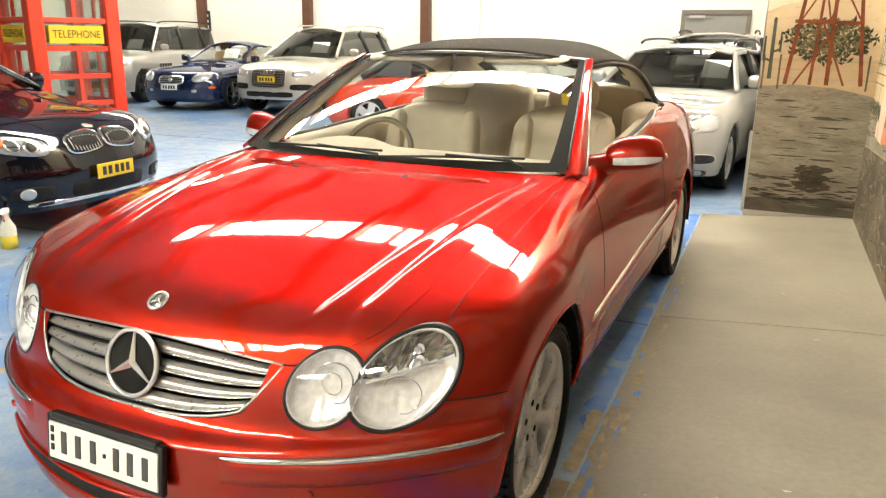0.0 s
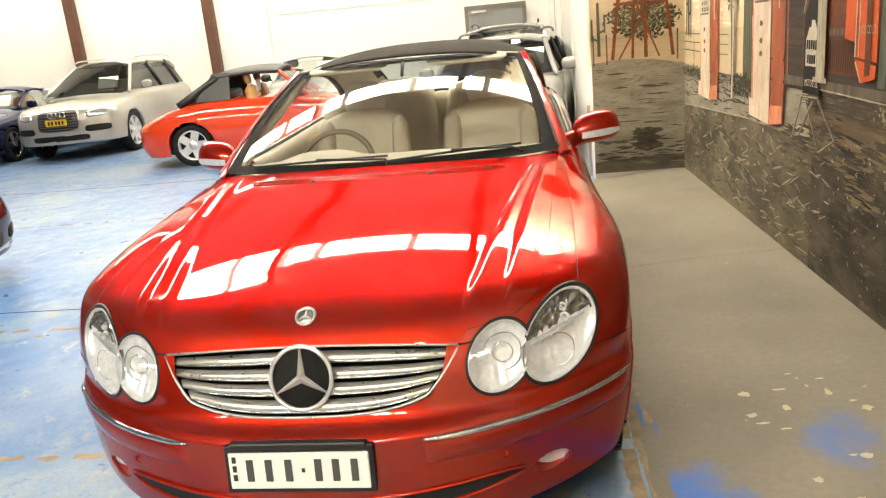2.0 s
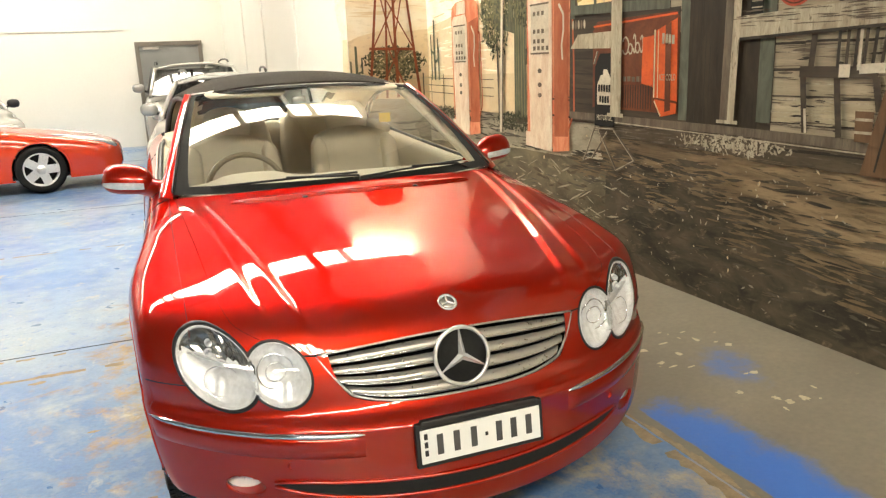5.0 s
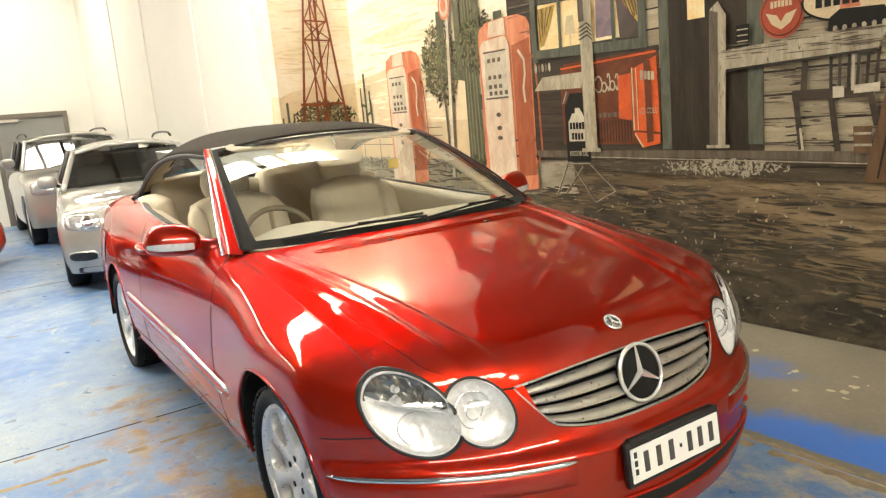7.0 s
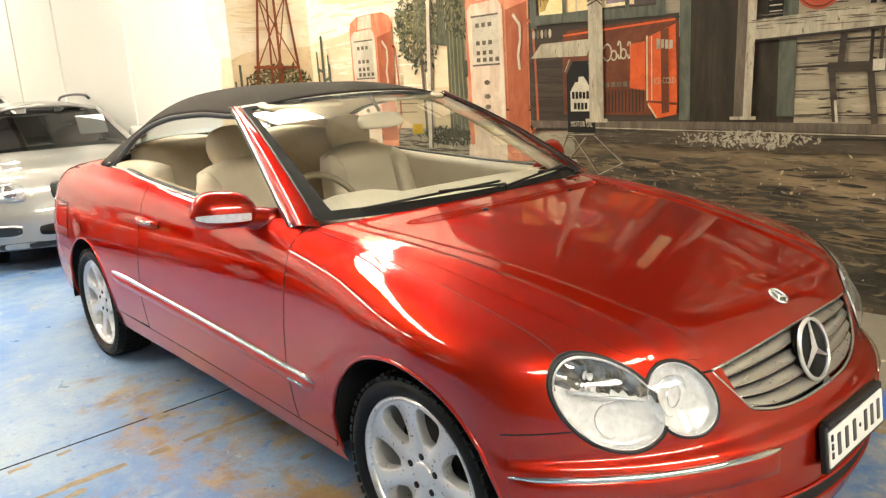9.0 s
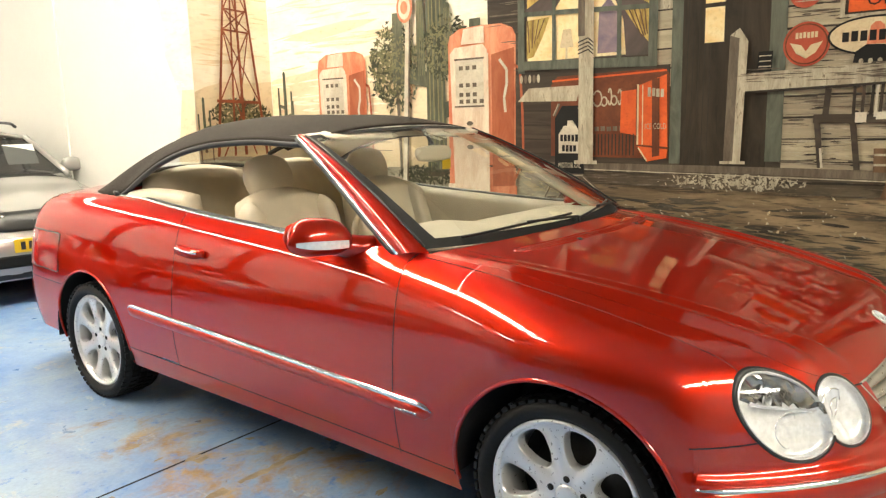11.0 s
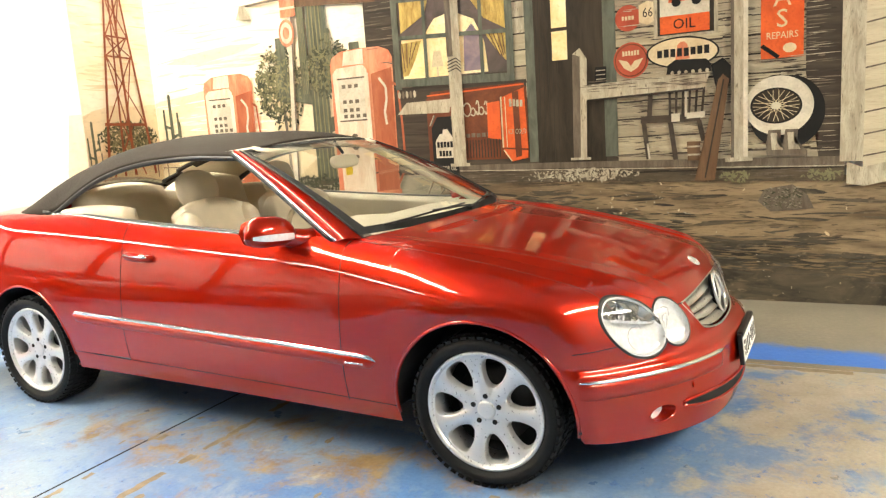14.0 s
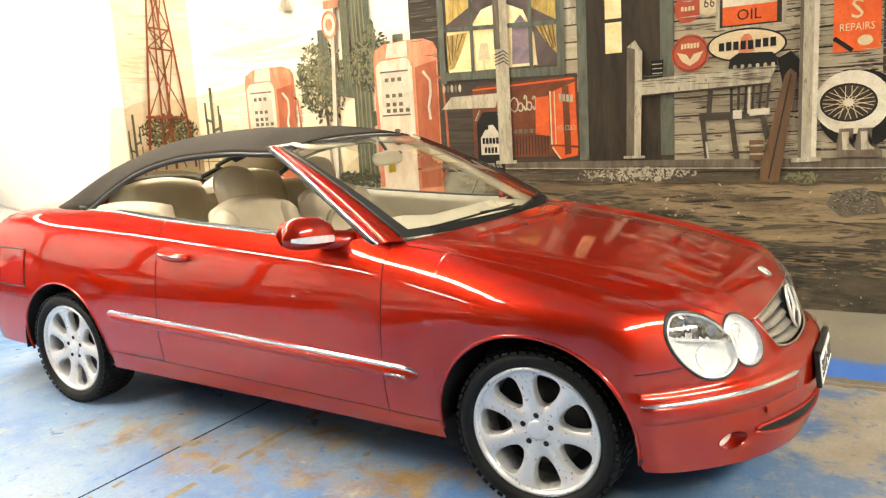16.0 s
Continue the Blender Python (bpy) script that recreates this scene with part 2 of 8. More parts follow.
# ---- the hall ----
def floor_paint():
    """Concrete under worn light-blue floor paint: bare tan patches, scuffs, brighter and bluer cloud."""
    m = bpy.data.materials.new("painted_floor")
    m.use_nodes = True
    nt = m.node_tree
    b = nt.nodes["Principled BSDF"]
    geo = nt.nodes.new("ShaderNodeNewGeometry")

    def noise_(scale, detail=6, dist=0.0, rough=0.55, stretch=None):
        n = nt.nodes.new("ShaderNodeTexNoise")
        n.inputs["Scale"].default_value, n.inputs["Detail"].default_value = scale, detail
        n.inputs["Distortion"].default_value, n.inputs["Roughness"].default_value = dist, rough
        src = geo.outputs["Position"]
        if stretch:
            mp = nt.nodes.new("ShaderNodeMapping")
            mp.inputs["Scale"].default_value = stretch
            nt.links.new(src, mp.inputs["Vector"])
            src = mp.outputs["Vector"]
        nt.links.new(src, n.inputs["Vector"])
        return n.outputs["Fac"]

    def band(v, a, c):
        r = nt.nodes.new("ShaderNodeMapRange")
        r.inputs["From Min"].default_value, r.inputs["From Max"].default_value = a, c
        nt.links.new(v, r.inputs["Value"])
        return r.outputs["Result"]

    def mixc(fac, a, c):
        x = nt.nodes.new("ShaderNodeMix")
        x.data_type = "RGBA"
        for sock, val in (("A", a), ("B", c)):
            if isinstance(val, tuple):
                x.inputs[sock].default_value = (*val, 1)
            else:
                nt.links.new(val, x.inputs[sock])
        if isinstance(fac, float):
            x.inputs["Factor"].default_value = fac
        else:
            nt.links.new(fac, x.inputs["Factor"])
        return x.outputs["Result"]
    col = mixc(band(noise_(0.7, 5, 0.3), 0.38, 0.58), (0.285, 0.375, 0.495), (0.105, 0.22, 0.47))
    col = mixc(band(noise_(3.4, 9, 0.25, 0.68), 0.50, 0.72), col, (0.30, 0.37, 0.44))

    def patch(where, size, inner, outer):
        """How far inside a rounded patch of floor a place lies: 1 in its middle, 0 outside."""
        sh = nt.nodes.new("ShaderNodeMapping")
        sh.inputs["Location"].default_value = (-where[0] / size[0], -where[1] / size[1], 0)
        sh.inputs["Scale"].default_value = (1 / size[0], 1 / size[1], 0)
        ln = nt.nodes.new("ShaderNodeVectorMath")
        ln.operation = "LENGTH"
        nt.links.new(geo.outputs["Position"], sh.inputs["Vector"])
        nt.links.new(sh.outputs["Vector"], ln.inputs[0])
        return band(ln.outputs["Value"], outer, inner)

    def plus(v, k, u):
        n = nt.nodes.new("ShaderNodeMath")
        n.operation = "MULTIPLY_ADD"
        nt.links.new(v, n.inputs[0])
        n.inputs[1].default_value = k
        nt.links.new(u, n.inputs[2])
        return n.outputs[0]
    # worn through to tan concrete ahead of the parked convertible, blotched with what blue is left
    worn = plus(patch((0.2, -1.7), (1.7, 1.35), 0.55, 1.15), 0.20, noise_(2.3, 10, 0.2, 0.70))
    col = mixc(band(worn, 0.585, 0.69), col, mixc(band(noise_(5.0, 7), 0.4, 0.65), (0.42, 0.365, 0.28), (0.50, 0.45, 0.365)))
    # rusty brown wear along the flank where people step in and out
    rust = plus(patch((-0.88, 1.2), (0.55, 1.9), 0.3, 1.2), 0.20, noise_(3.0, 10, 0.35, 0.72))
    col = mixc(band(rust, 0.635, 0.775), col, mixc(band(noise_(7.0, 6), 0.4, 0.62), (0.36, 0.25, 0.12), (0.26, 0.16, 0.07)))
    col = mixc(band(noise_(1.9, 9, 0.4, 0.68), 0.63, 0.72), col, (0.38, 0.33, 0.25))
    col = mixc(band(noise_(13, 8, 0.0, 0.72), 0.57, 0.68), col, (0.085, 0.20, 0.50))
    col = mixc(band(noise_(5.5, 10, 0.5, 0.74, (1.0, 0.55, 1.0)), 0.60, 0.68), col, (0.40, 0.43, 0.45))
    col = mixc(band(noise_(26, 6, 0.0, 0.7), 0.66, 0.74), col, (0.14, 0.13, 0.11))
    g = nt.nodes.new("ShaderNodeMix")
    g.data_type, g.blend_type = "RGBA", "MULTIPLY"
    g.inputs["Factor"].default_value = 0.35
    nt.links.new(col, g.inputs["A"])
    nt.links.new(noise_(60, 4), g.inputs["B"])
    nt.links.new(g.outputs["Result"], b.inputs["Base Color"])
    nt.links.new(band(noise_(7, 5), -0.4, 2.2), b.inputs["Roughness"])
    b.inputs["Specular IOR Level"].default_value = 0.32
    bp = nt.nodes.new("ShaderNodeBump")
    bp.inputs["Strength"].default_value = 0.15
    bp.inputs["Distance"].default_value = 0.004
    nt.links.new(noise_(35, 6), bp.inputs["Height"])
    nt.links.new(bp.outputs["Normal"], b.inputs["Normal"])
    return m


FLOORM = floor_paint()


def walkway_paint():
    """Bare tan-grey concrete with cloudy stains; a worn blue band runs along its edge and breaks up away from it."""
    m = surf("bare_concrete", (0.265, 0.235, 0.180), 0.6, vary=0.3, scale=1.3, fine=40, bump=0.2, second=(0.195, 0.172, 0.132))
    nt = m.node_tree
    b = nt.nodes["Principled BSDF"]
    base_colour = b.inputs["Base Color"].links[0].from_socket
    geo = nt.nodes.new("ShaderNodeNewGeometry")
    axes = nt.nodes.new("ShaderNodeSeparateXYZ")
    nt.links.new(geo.outputs["Position"], axes.inputs[0])

    def band(v, a, c):
        r = nt.nodes.new("ShaderNodeMapRange")
        r.interpolation_type = "SMOOTHSTEP"
        r.inputs["From Min"].default_value, r.inputs["From Max"].default_value = a, c
        nt.links.new(v, r.inputs["Value"])
        return r.outputs["Result"]

    def calc(op, a, c):
        n = nt.nodes.new("ShaderNodeMath")
        n.operation = op
        for k, v in enumerate((a, c)):
            if isinstance(v, float):
                n.inputs[k].default_value = v
            else:
                nt.links.new(v, n.inputs[k])
        return n.outputs[0]

    def cloud(scale, detail, rough):
        n = nt.nodes.new("ShaderNodeTexNoise")
        n.inputs["Scale"].default_value, n.inputs["Detail"].default_value, n.inputs["Roughness"].default_value = scale, detail, rough
        nt.links.new(geo.outputs["Position"], n.inputs["Vector"])
        return n.outputs["Fac"]

    def over(fac, below, colour):
        x = nt.nodes.new("ShaderNodeMix")
        x.data_type = "RGBA"
        nt.links.new(fac, x.inputs["Factor"])
        nt.links.new(below, x.inputs["A"])
        x.inputs["B"].default_value = (*colour, 1)
        return x.outputs["Result"]
    wear = calc("MULTIPLY", cloud(4.5, 9, 0.66), 0.9)
    strip = calc("MULTIPLY", band(axes.outputs["X"], 0.975, 1.01), band(axes.outputs["X"], 1.42, 1.06))
    strip = calc("MULTIPLY", strip, band(axes.outputs["Y"], 0.10, -0.55))
    col = over(band(calc("ADD", calc("MULTIPLY", strip, 0.62), wear), 0.70, 0.98), base_colour, (0.045, 0.145, 0.50))
    sh = nt.nodes.new("ShaderNodeMapping")
    sh.inputs["Location"].default_value = (-1.60 / 0.26, 0.12 / 0.42, 0)
    sh.inputs["Scale"].default_value = (1 / 0.26, 1 / 0.42, 0)
    ln = nt.nodes.new("ShaderNodeVectorMath")
    ln.operation = "LENGTH"
    nt.links.new(geo.outputs["Position"], sh.inputs["Vector"])
    nt.links.new(sh.outputs["Vector"], ln.inputs[0])
    spot = calc("MULTIPLY", band(ln.outputs["Value"], 1.15, 0.1), 0.42)
    col = over(band(calc("ADD", spot, wear), 0.66, 0.98), col, (0.09, 0.16, 0.40))
    col = over(band(cloud(9.0, 8, 0.7), 0.665, 0.72), col, (0.36, 0.30, 0.20))
    nt.links.new(col, b.inputs["Base Color"])
    return m


BARE = walkway_paint()
WHITEWALL = surf("white_wall", (0.76, 0.745, 0.70), 0.6, vary=0.05, scale=0.8, fine=30, bump=0.05)
GREYWALL = surf("unseen_grey_wall", (0.30, 0.285, 0.255), 0.8, vary=0.15, scale=1.2, fine=30, bump=0.1)
BROWN = surf("brown_steel", (0.13, 0.055, 0.03), 0.5, vary=0.25, scale=4, bump=0.1)
GREYDOOR = surf("grey_door", (0.25, 0.25, 0.245), 0.5, vary=0.1, bump=0.05)
CEIL = surf("ceiling_sheet", (0.60, 0.57, 0.51), 0.7, vary=0.12, scale=0.7, bump=0.05)
TANLINE = surf("tan_line", (0.37, 0.285, 0.17), 0.65, vary=0.35, scale=14, bump=0.1)
BLUELINE = surf("blue_line", (0.05, 0.17, 0.58), 0.55, vary=0.3, scale=6, bump=0.1, second=(0.12, 0.26, 0.60))
SKY = lit("roof_light_glow", (1.0, 0.92, 0.74), 56.0)
WX, RY0, RX0 = 2.09, 4.70, 1.25
XW, YW, YB, ZC = -16.0, -9.0, 14.15, 5.2


def slab(name, x0, x1, y0, y1, z0, z1, material, label="", bevel=0.0, kind="structure", parent=None):
    ob = part(name, boxbm(x0, x1, y0, y1, z0, z1, bevel), material, parent)
    if parent is None:
        tagged(ob, label, "", "", kind)
    return ob


slab("floor", XW, 0.93, YW, YB, FLOOR - 0.2, FLOOR, FLOORM, "concrete floor under worn light-blue paint")
# walkway along the painted wall, rising slightly towards it
bm = bmesh.new()
xs = [0.93, 1.15, 1.5, 1.85, WX]
zs = [FLOOR, FLOOR + 0.012, FLOOR + 0.04, FLOOR + 0.065, FLOOR + 0.075]
ysw = [YW, 1.916, 1.924, RY0]
for j in (0, 2):
    top = [[bm.verts.new((x, y, z)) for x, z in zip(xs, zs)] for y in (ysw[j], ysw[j + 1])]
    low = [[bm.verts.new((x, y, -0.2)) for x in xs] for y in (ysw[j], ysw[j + 1])]
    for i in range(4):
        bm.faces.new((top[0][i], top[0][i + 1], top[1][i + 1], top[1][i]))
        bm.faces.new((top[0][i], low[0][i], low[0][i + 1], top[0][i + 1]))
        bm.faces.new((top[1][i + 1], low[1][i + 1], low[1][i], top[1][i]))
tagged(part("pavement", bm, BARE), "bare grey concrete walkway beside the painted wall", "", "", "structure")
slab("floor_rear", 0.93, RX0, RY0 + 0.002, YB, FLOOR - 0.2, FLOOR, FLOORM, "concrete floor under worn light-blue paint")
# lines and joints on the floor
for y in (1.75, 6.6, 11.4, -3.1):
    slab("floor_joint", XW, 0.925, y - 0.005, y + 0.005, FLOOR - 0.01, FLOOR + 0.0012, DARK, "dark joint in the floor")

# worn blue paint left on the walkway's edge, and cream flakes: thin irregular films
rngf = random.Random(21)


def flake(name, x, y, rx, ry, material, label, n=11, lift=0.0012):
    """A ragged film of paint lying on the walkway."""
    bm = bmesh.new()
    vs = []
    for t in np.linspace(0, 2 * math.pi, n, endpoint=False):
        k = rngf.uniform(0.55, 1.15)
        px, py = x + rx * k * math.cos(t), y + ry * k * math.sin(t)
        vs.append(bm.verts.new((px, py, float(np.interp(px, [-9.0] + xs, [FLOOR] + zs)) + lift + rngf.uniform(0, 0.0006))))
    bm.faces.new(vs)
    bmesh.ops.triangulate(bm, faces=bm.faces[:])
    return tagged(part(name, bm, material), label, "", "", "structure")


def ragged(name, x0, x1, y, half, material, label, keep=0.8, seed=4):
    """A worn painted line along x: short films with uneven edges and gaps, joined into one sheet."""
    rg = random.Random(seed)
    bm = bmesh.new()
    n = int((x1 - x0) / 0.03)
    last = None
    for k in range(n + 1):
        x = x0 + (x1 - x0) * k / n
        if rg.random() > keep:
            last = None
            continue
        w = half * rg.uniform(0.45, 1.1)
        c = y + half * rg.uniform(-0.3, 0.3)
        now = [bm.verts.new((x, c - w, FLOOR + 0.001)), bm.verts.new((x, c + w, FLOOR + 0.001))]
        if last:
            bm.faces.new((last[0], now[0], now[1], last[1]))
        last = now
    return tagged(part(name, bm, material), label, "", "", "structure")


for k, (y, x0, x1, kp) in enumerate(((1.395, -2.9, -0.2, 0.80), (-0.05, -2.6, -0.9, 0.80), (4.4, -5.0, -1.0, 0.8), (1.70, -2.2, -0.4, 0.35))):
    ragged("floor_line", x0, x1, y, 0.024, TANLINE, "worn tan line on the floor", kp, 30 + k)
for k in range(26):
    flake("floor_scuff", rngf.uniform(-2.6, -0.6), rngf.uniform(-1.6, 2.6), rngf.uniform(0.01, 0.05), rngf.uniform(0.006, 0.03), TANLINE, "bare rusty scuff in the floor paint", 13)
CREAMF = surf("cream_flake", (0.60, 0.52, 0.36), 0.7, vary=0.2, scale=20, bump=0.1)
# unworn blue paint under the convertible's flank, against the walkway
bm = bmesh.new()
last = None
for k in range(100):
    y = 0.56 + 0.042 * k
    a_, c_ = 0.840 + rngf.uniform(-0.02, 0.03), 0.921 - rngf.uniform(0.0, 0.012)
    now = None if rngf.random() < 0.06 else [bm.verts.new((a_, y, FLOOR + 0.0011)), bm.verts.new((c_, y, FLOOR + 0.0011))]
    if last and now:
        bm.faces.new((last[0], last[1], now[1], now[0]))
    last = now
tagged(part("floor_line", bm, BLUELINE), "strong blue floor paint along the walkway's foot", "", "", "structure")
for k in range(34):
    flake("floor_paint", rngf.uniform(0.94, 1.02), rngf.uniform(-0.3, 3.0), rngf.uniform(0.005, 0.020), rngf.uniform(0.02, 0.12), BLUELINE if k % 3 == 0 else TANLINE, "worn blue paint on the walkway", 15)
tan = bmesh.new()
last = None
for k in range(60):
    y = -1.3 + 0.034 * k
    now = None if rngf.random() < 0.08 else [tan.verts.new((0.868 + rngf.uniform(-0.012, 0.012), y, FLOOR + 0.0012)), tan.verts.new((0.9205 - rngf.uniform(0.0, 0.006), y, FLOOR + 0.0012))]
    if last and now:
        tan.faces.new((last[0], last[1], now[1], now[0]))
    last = now
tagged(part("floor_line", tan, TANLINE), "worn tan line along the walkway's foot", "", "", "structure")
for k in range(40):
    flake("floor_paint", rngf.uniform(0.93, 0.955), rngf.uniform(-1.3, 0.7), rngf.uniform(0.008, 0.016), rngf.uniform(0.03, 0.10), TANLINE, "worn tan line along the walkway", 15)
for k in range(22):
    flake("floor_paint", rngf.uniform(1.35, 1.75), rngf.uniform(-0.6, 0.35), rngf.uniform(0.004, 0.030), rngf.uniform(0.005, 0.03), CREAMF, "cream paint flakes on the walkway", 15)

# walls
slab("wall_east", WX, WX + 0.25, YW, RY0 + 0.3, -0.1, ZC, WHITEWALL, "wall with a painted roadside scene")
slab("wall_return", RX0, WX, RY0, RY0 + 0.25, -0.1, ZC, WHITEWALL, "return wall with a painted desert")
slab("wall_office", RX0, 1.50, RY0 + 0.25, YB, -0.1, ZC, WHITEWALL, "white wall of the office block")
slab("wall_north", XW, 1.50, YB, YB + 0.25, -0.1, ZC, WHITEWALL, "white painted hall wall")
slab("corner_guard", RX0 - 0.03, RX0 - 0.002, RY0 + 0.30, RY0 + 0.36, FLOOR, 0.72, SATIN, "thin metal guard beside the wall's end", 0.004)
slab("wall_nib", RX0 - 0.14, RX0 - 0.002, 9.4, 9.7, FLOOR, 0.62, WHITEWALL, "low white block at the wall's foot", 0.04)
slab("wall_west", XW - 0.25, XW, 6.0, YB, -0.1, ZC, WHITEWALL, "white painted hall wall")
# Added unseen walls: their grey dims what the red paint reflects.
slab("wall_west", XW - 0.25, XW, YW, 5.998, -0.1, ZC, GREYWALL, "unseen hall wall, grey to dim reflections in the car paint")
slab("wall_south", XW, WX + 0.25, YW - 0.25, YW, -0.1, ZC, GREYWALL, "unseen hall wall, grey to dim reflections in the car paint")
slab("ceiling", XW - 0.25, WX + 0.25, YW - 0.25, YB + 0.25, ZC, ZC + 0.2, CEIL, "sheet ceiling of the hall")
for x in (-6.12, -9.30, -12.55):
    slab("wall_post", x - 0.11, x + 0.11, YB - 0.16, YB - 0.002, FLOOR, ZC, BROWN, "brown steel post on the wall")
slab("wall_ledge", -4.58, -0.68, YB - 0.02, YB - 0.002, 2.33, 2.37, WHITEWALL, "shallow ledge on the wall")
slab("wall_pier", -4.97, -4.82, YB - 0.06, YB - 0.003, FLOOR, ZC, WHITEWALL, "shallow white pier on the wall")
for y in (7.0, 9.3, 11.3):
    slab("wall_pier", RX0 - 0.02, RX0 - 0.002, y - 0.03, y + 0.03, FLOOR, ZC, WHITEWALL, "joint cover on the white wall")
# roof lights: rows of bright translucent sheets under the ceiling, between the rafters; only the row at 4.32 is known,
# from reflections, the other two are unseen and added for light
for y, first, last, half in ((-6.1, 1, 6, 0.48), (4.32, 0, 6, 0.34), (12.0, 1, 11, 0.21)):
    for k in range(first, last):
        x = 2.5 - 1.5 * k
        slab("roof_light_sheet", x - 1.42, min(x - 0.06, WX - 0.05), y - half, y + half, ZC - 0.03, ZC - 0.004, SKY, "bright translucent roof sheet, outer rows added for light")
for k in range(7):
    x = 0.46 - 3.0 * k
    slab("rafter", x - 0.06, x + 0.06, YW, YB, ZC - 0.28, ZC - 0.04, BROWN, "brown steel rafter")
d = slab("door_1", -0.44, 0.70, YB - 0.05, YB - 0.004, FLOOR, 2.02, GREYDOOR, "grey steel door in the white wall")
for x0, x1, z0, z1 in ((-0.52, -0.44, FLOOR, 2.10), (0.70, 0.78, FLOOR, 2.10), (-0.44, 0.70, 2.02, 2.10)):
    slab("frame", x0, x1, YB - 0.08, YB - 0.003, z0, z1, TRIMGREY, parent=d)
slab("door_closer", -0.37, -0.07, YB - 0.10, YB - 0.05, 1.95, 2.0, SATIN, parent=d)
s_ = thing("wall_sign", "small black sign with white lines on the wall", "sign")
part("board", boxbm(-12.75, -12.35, YB - 0.03, YB - 0.004, 1.62, 2.12, 0.005), BLACK, s_)
for k in range(3):
    part("text_bar", boxbm(-12.70, -12.40, YB - 0.034, YB - 0.028, 1.69 + 0.14 * k, 1.75 + 0.14 * k), WHITEP, s_)


# ---- the red convertible: its skin ----
def hood_bulge(ax, y):
    """Two long ridges that run back from the twin lamps: each rises steeply from the hood's middle and falls away gently outwards."""
    t = np.clip((y + 0.62) / 1.04, 0, 1)
    fade = np.clip((0.60 - y) / 0.35, 0, 1) * np.clip((y + 0.80) / 0.16, 0, 1)
    h = 0
    for c0, c1, rise in ((0.425, 0.610, 0.0125), (0.520, 0.655, 0.0105)):
        d = ax - (c0 + (c1 - c0) * t)
        up = np.clip((d + 0.016) / 0.032, 0, 1)
        h = h + rise * up * up * (3 - 2 * up) * (1 - 0.75 * np.clip(d / 0.16, 0, 1))
    return h * fade


CLK = Form(
    width=[(-1.0, 0.876), (-0.4, 0.889), (0.0, 0.887), (0.6, 0.878), (1.5, 0.871), (2.4, 0.876), (2.8, 0.874), (3.3, 0.842), (3.9, 0.76)],
    inset=[(0.15, 0.105), (0.22, 0.062), (0.3, 0.030), (0.42, 0.008), (0.52, 0.0), (0.62, 0.004), (0.75, 0.018), (0.86, 0.040), (0.95, 0.066), (1.03, 0.098), (1.15, 0.17)],
    top=[(-0.8722, 0.7), (-0.6966, 0.755), (-0.599, 0.797), (-0.4332, 0.844), (-0.2868, 0.883), (-0.1405, 0.916), (0, 0.943), (0.15, 0.967), (0.3, 0.99), (0.5, 1.018), (0.8, 1.06), (1.5, 1.1), (2.2, 1.13), (2.9, 1.13), (3.3, 1.1), (3.8, 1.03)],
    front=[(0.15, -0.7551), (0.22, -0.8088), (0.32, -0.8293), (0.43, -0.8361), (0.497, -0.8341), (0.515, -0.8195), (0.532, -0.7893), (0.56, -0.7659), (0.64, -0.7307), (0.7, -0.6985), (0.76, -0.6654), (0.82, -0.6185), (1, -0.3844)],
    rear=[(0.15, 3.66), (0.3, 3.76), (0.5, 3.79), (0.65, 3.77), (0.9, 3.72), (1.0, 3.66), (1.1, 3.6)],
    crown=0.070, nose=(smooth_line([(0.2, 0.39), (0.49, 0.39), (0.60, 0.24), (0.75, 0.21), (1.0, 0.21)]), smooth_line([(0.2, 0.23), (0.49, 0.23), (0.60, 0.31), (1.0, 0.27)])), k_side=0.20, k_top=0.13, k_nose=0.09, bulge=hood_bulge,
    flare=lambda y, z: 0.036 * np.exp(-(y / 0.34) ** 2 - ((z - 0.76) / 0.14) ** 2))
YC, YR, HUB = -0.395, 3.08, 0.326
WHEELS = (-0.012, 2.702)
ARCH = 0.372


def ray_of(q):
    """q 0..1 turns round the nose, then runs along the flank in metres, then turns round the tail."""
    flank = YR - YC
    a = np.clip(q, 0, 1) * math.pi / 2
    b = np.clip(q - 1 - flank, 0, 1) * math.pi / 2
    oy = YC + np.clip(q - 1, 0, flank)
    dx = np.sin(a) * np.cos(b)
    dy = -np.cos(a) + np.sin(b)
    return np.stack([0 * q, oy], 1), np.stack([dx, dy], 1)


def skin(form, q, z):
    """Points on the flank skin for arrays of path q and height z."""
    q, z = np.asarray(q, float), np.asarray(z, float)
    o, d = ray_of(q)
    return form.shoot(np.column_stack([o, z]), np.column_stack([d, 0 * q]))


def at_y(y):
    return 1 + y - YC


def flank_sheet(form, qs, low, high, rows=22):
    pts = []
    for t in np.linspace(0, 1, rows):
        z = low + (high - low) * t
        pts.append(skin(form, qs, z))
    return pts


def both(name, pts, material, parent, label="", one=True, cut=None):
    """A skin sheet and its mirror image: one mesh, or one for each side of the car. cut: drops faces whose middle it holds."""
    v, f = grid([[tuple(p) for p in row] for row in pts])
    if cut:
        f = [k for k in f if not cut(np.mean([v[i] for i in k], axis=0))]
    m = [(-x, y, z) for x, y, z in v]
    g = [tuple(reversed(k)) for k in f]
    if one:
        n = len(v)
        return [obj(name, v + m, f + [tuple(i + n for i in k) for k in g], material, parent, label)]
    return [obj(name, v, f, material, parent, label), obj(name, m, g, material, parent, label)]


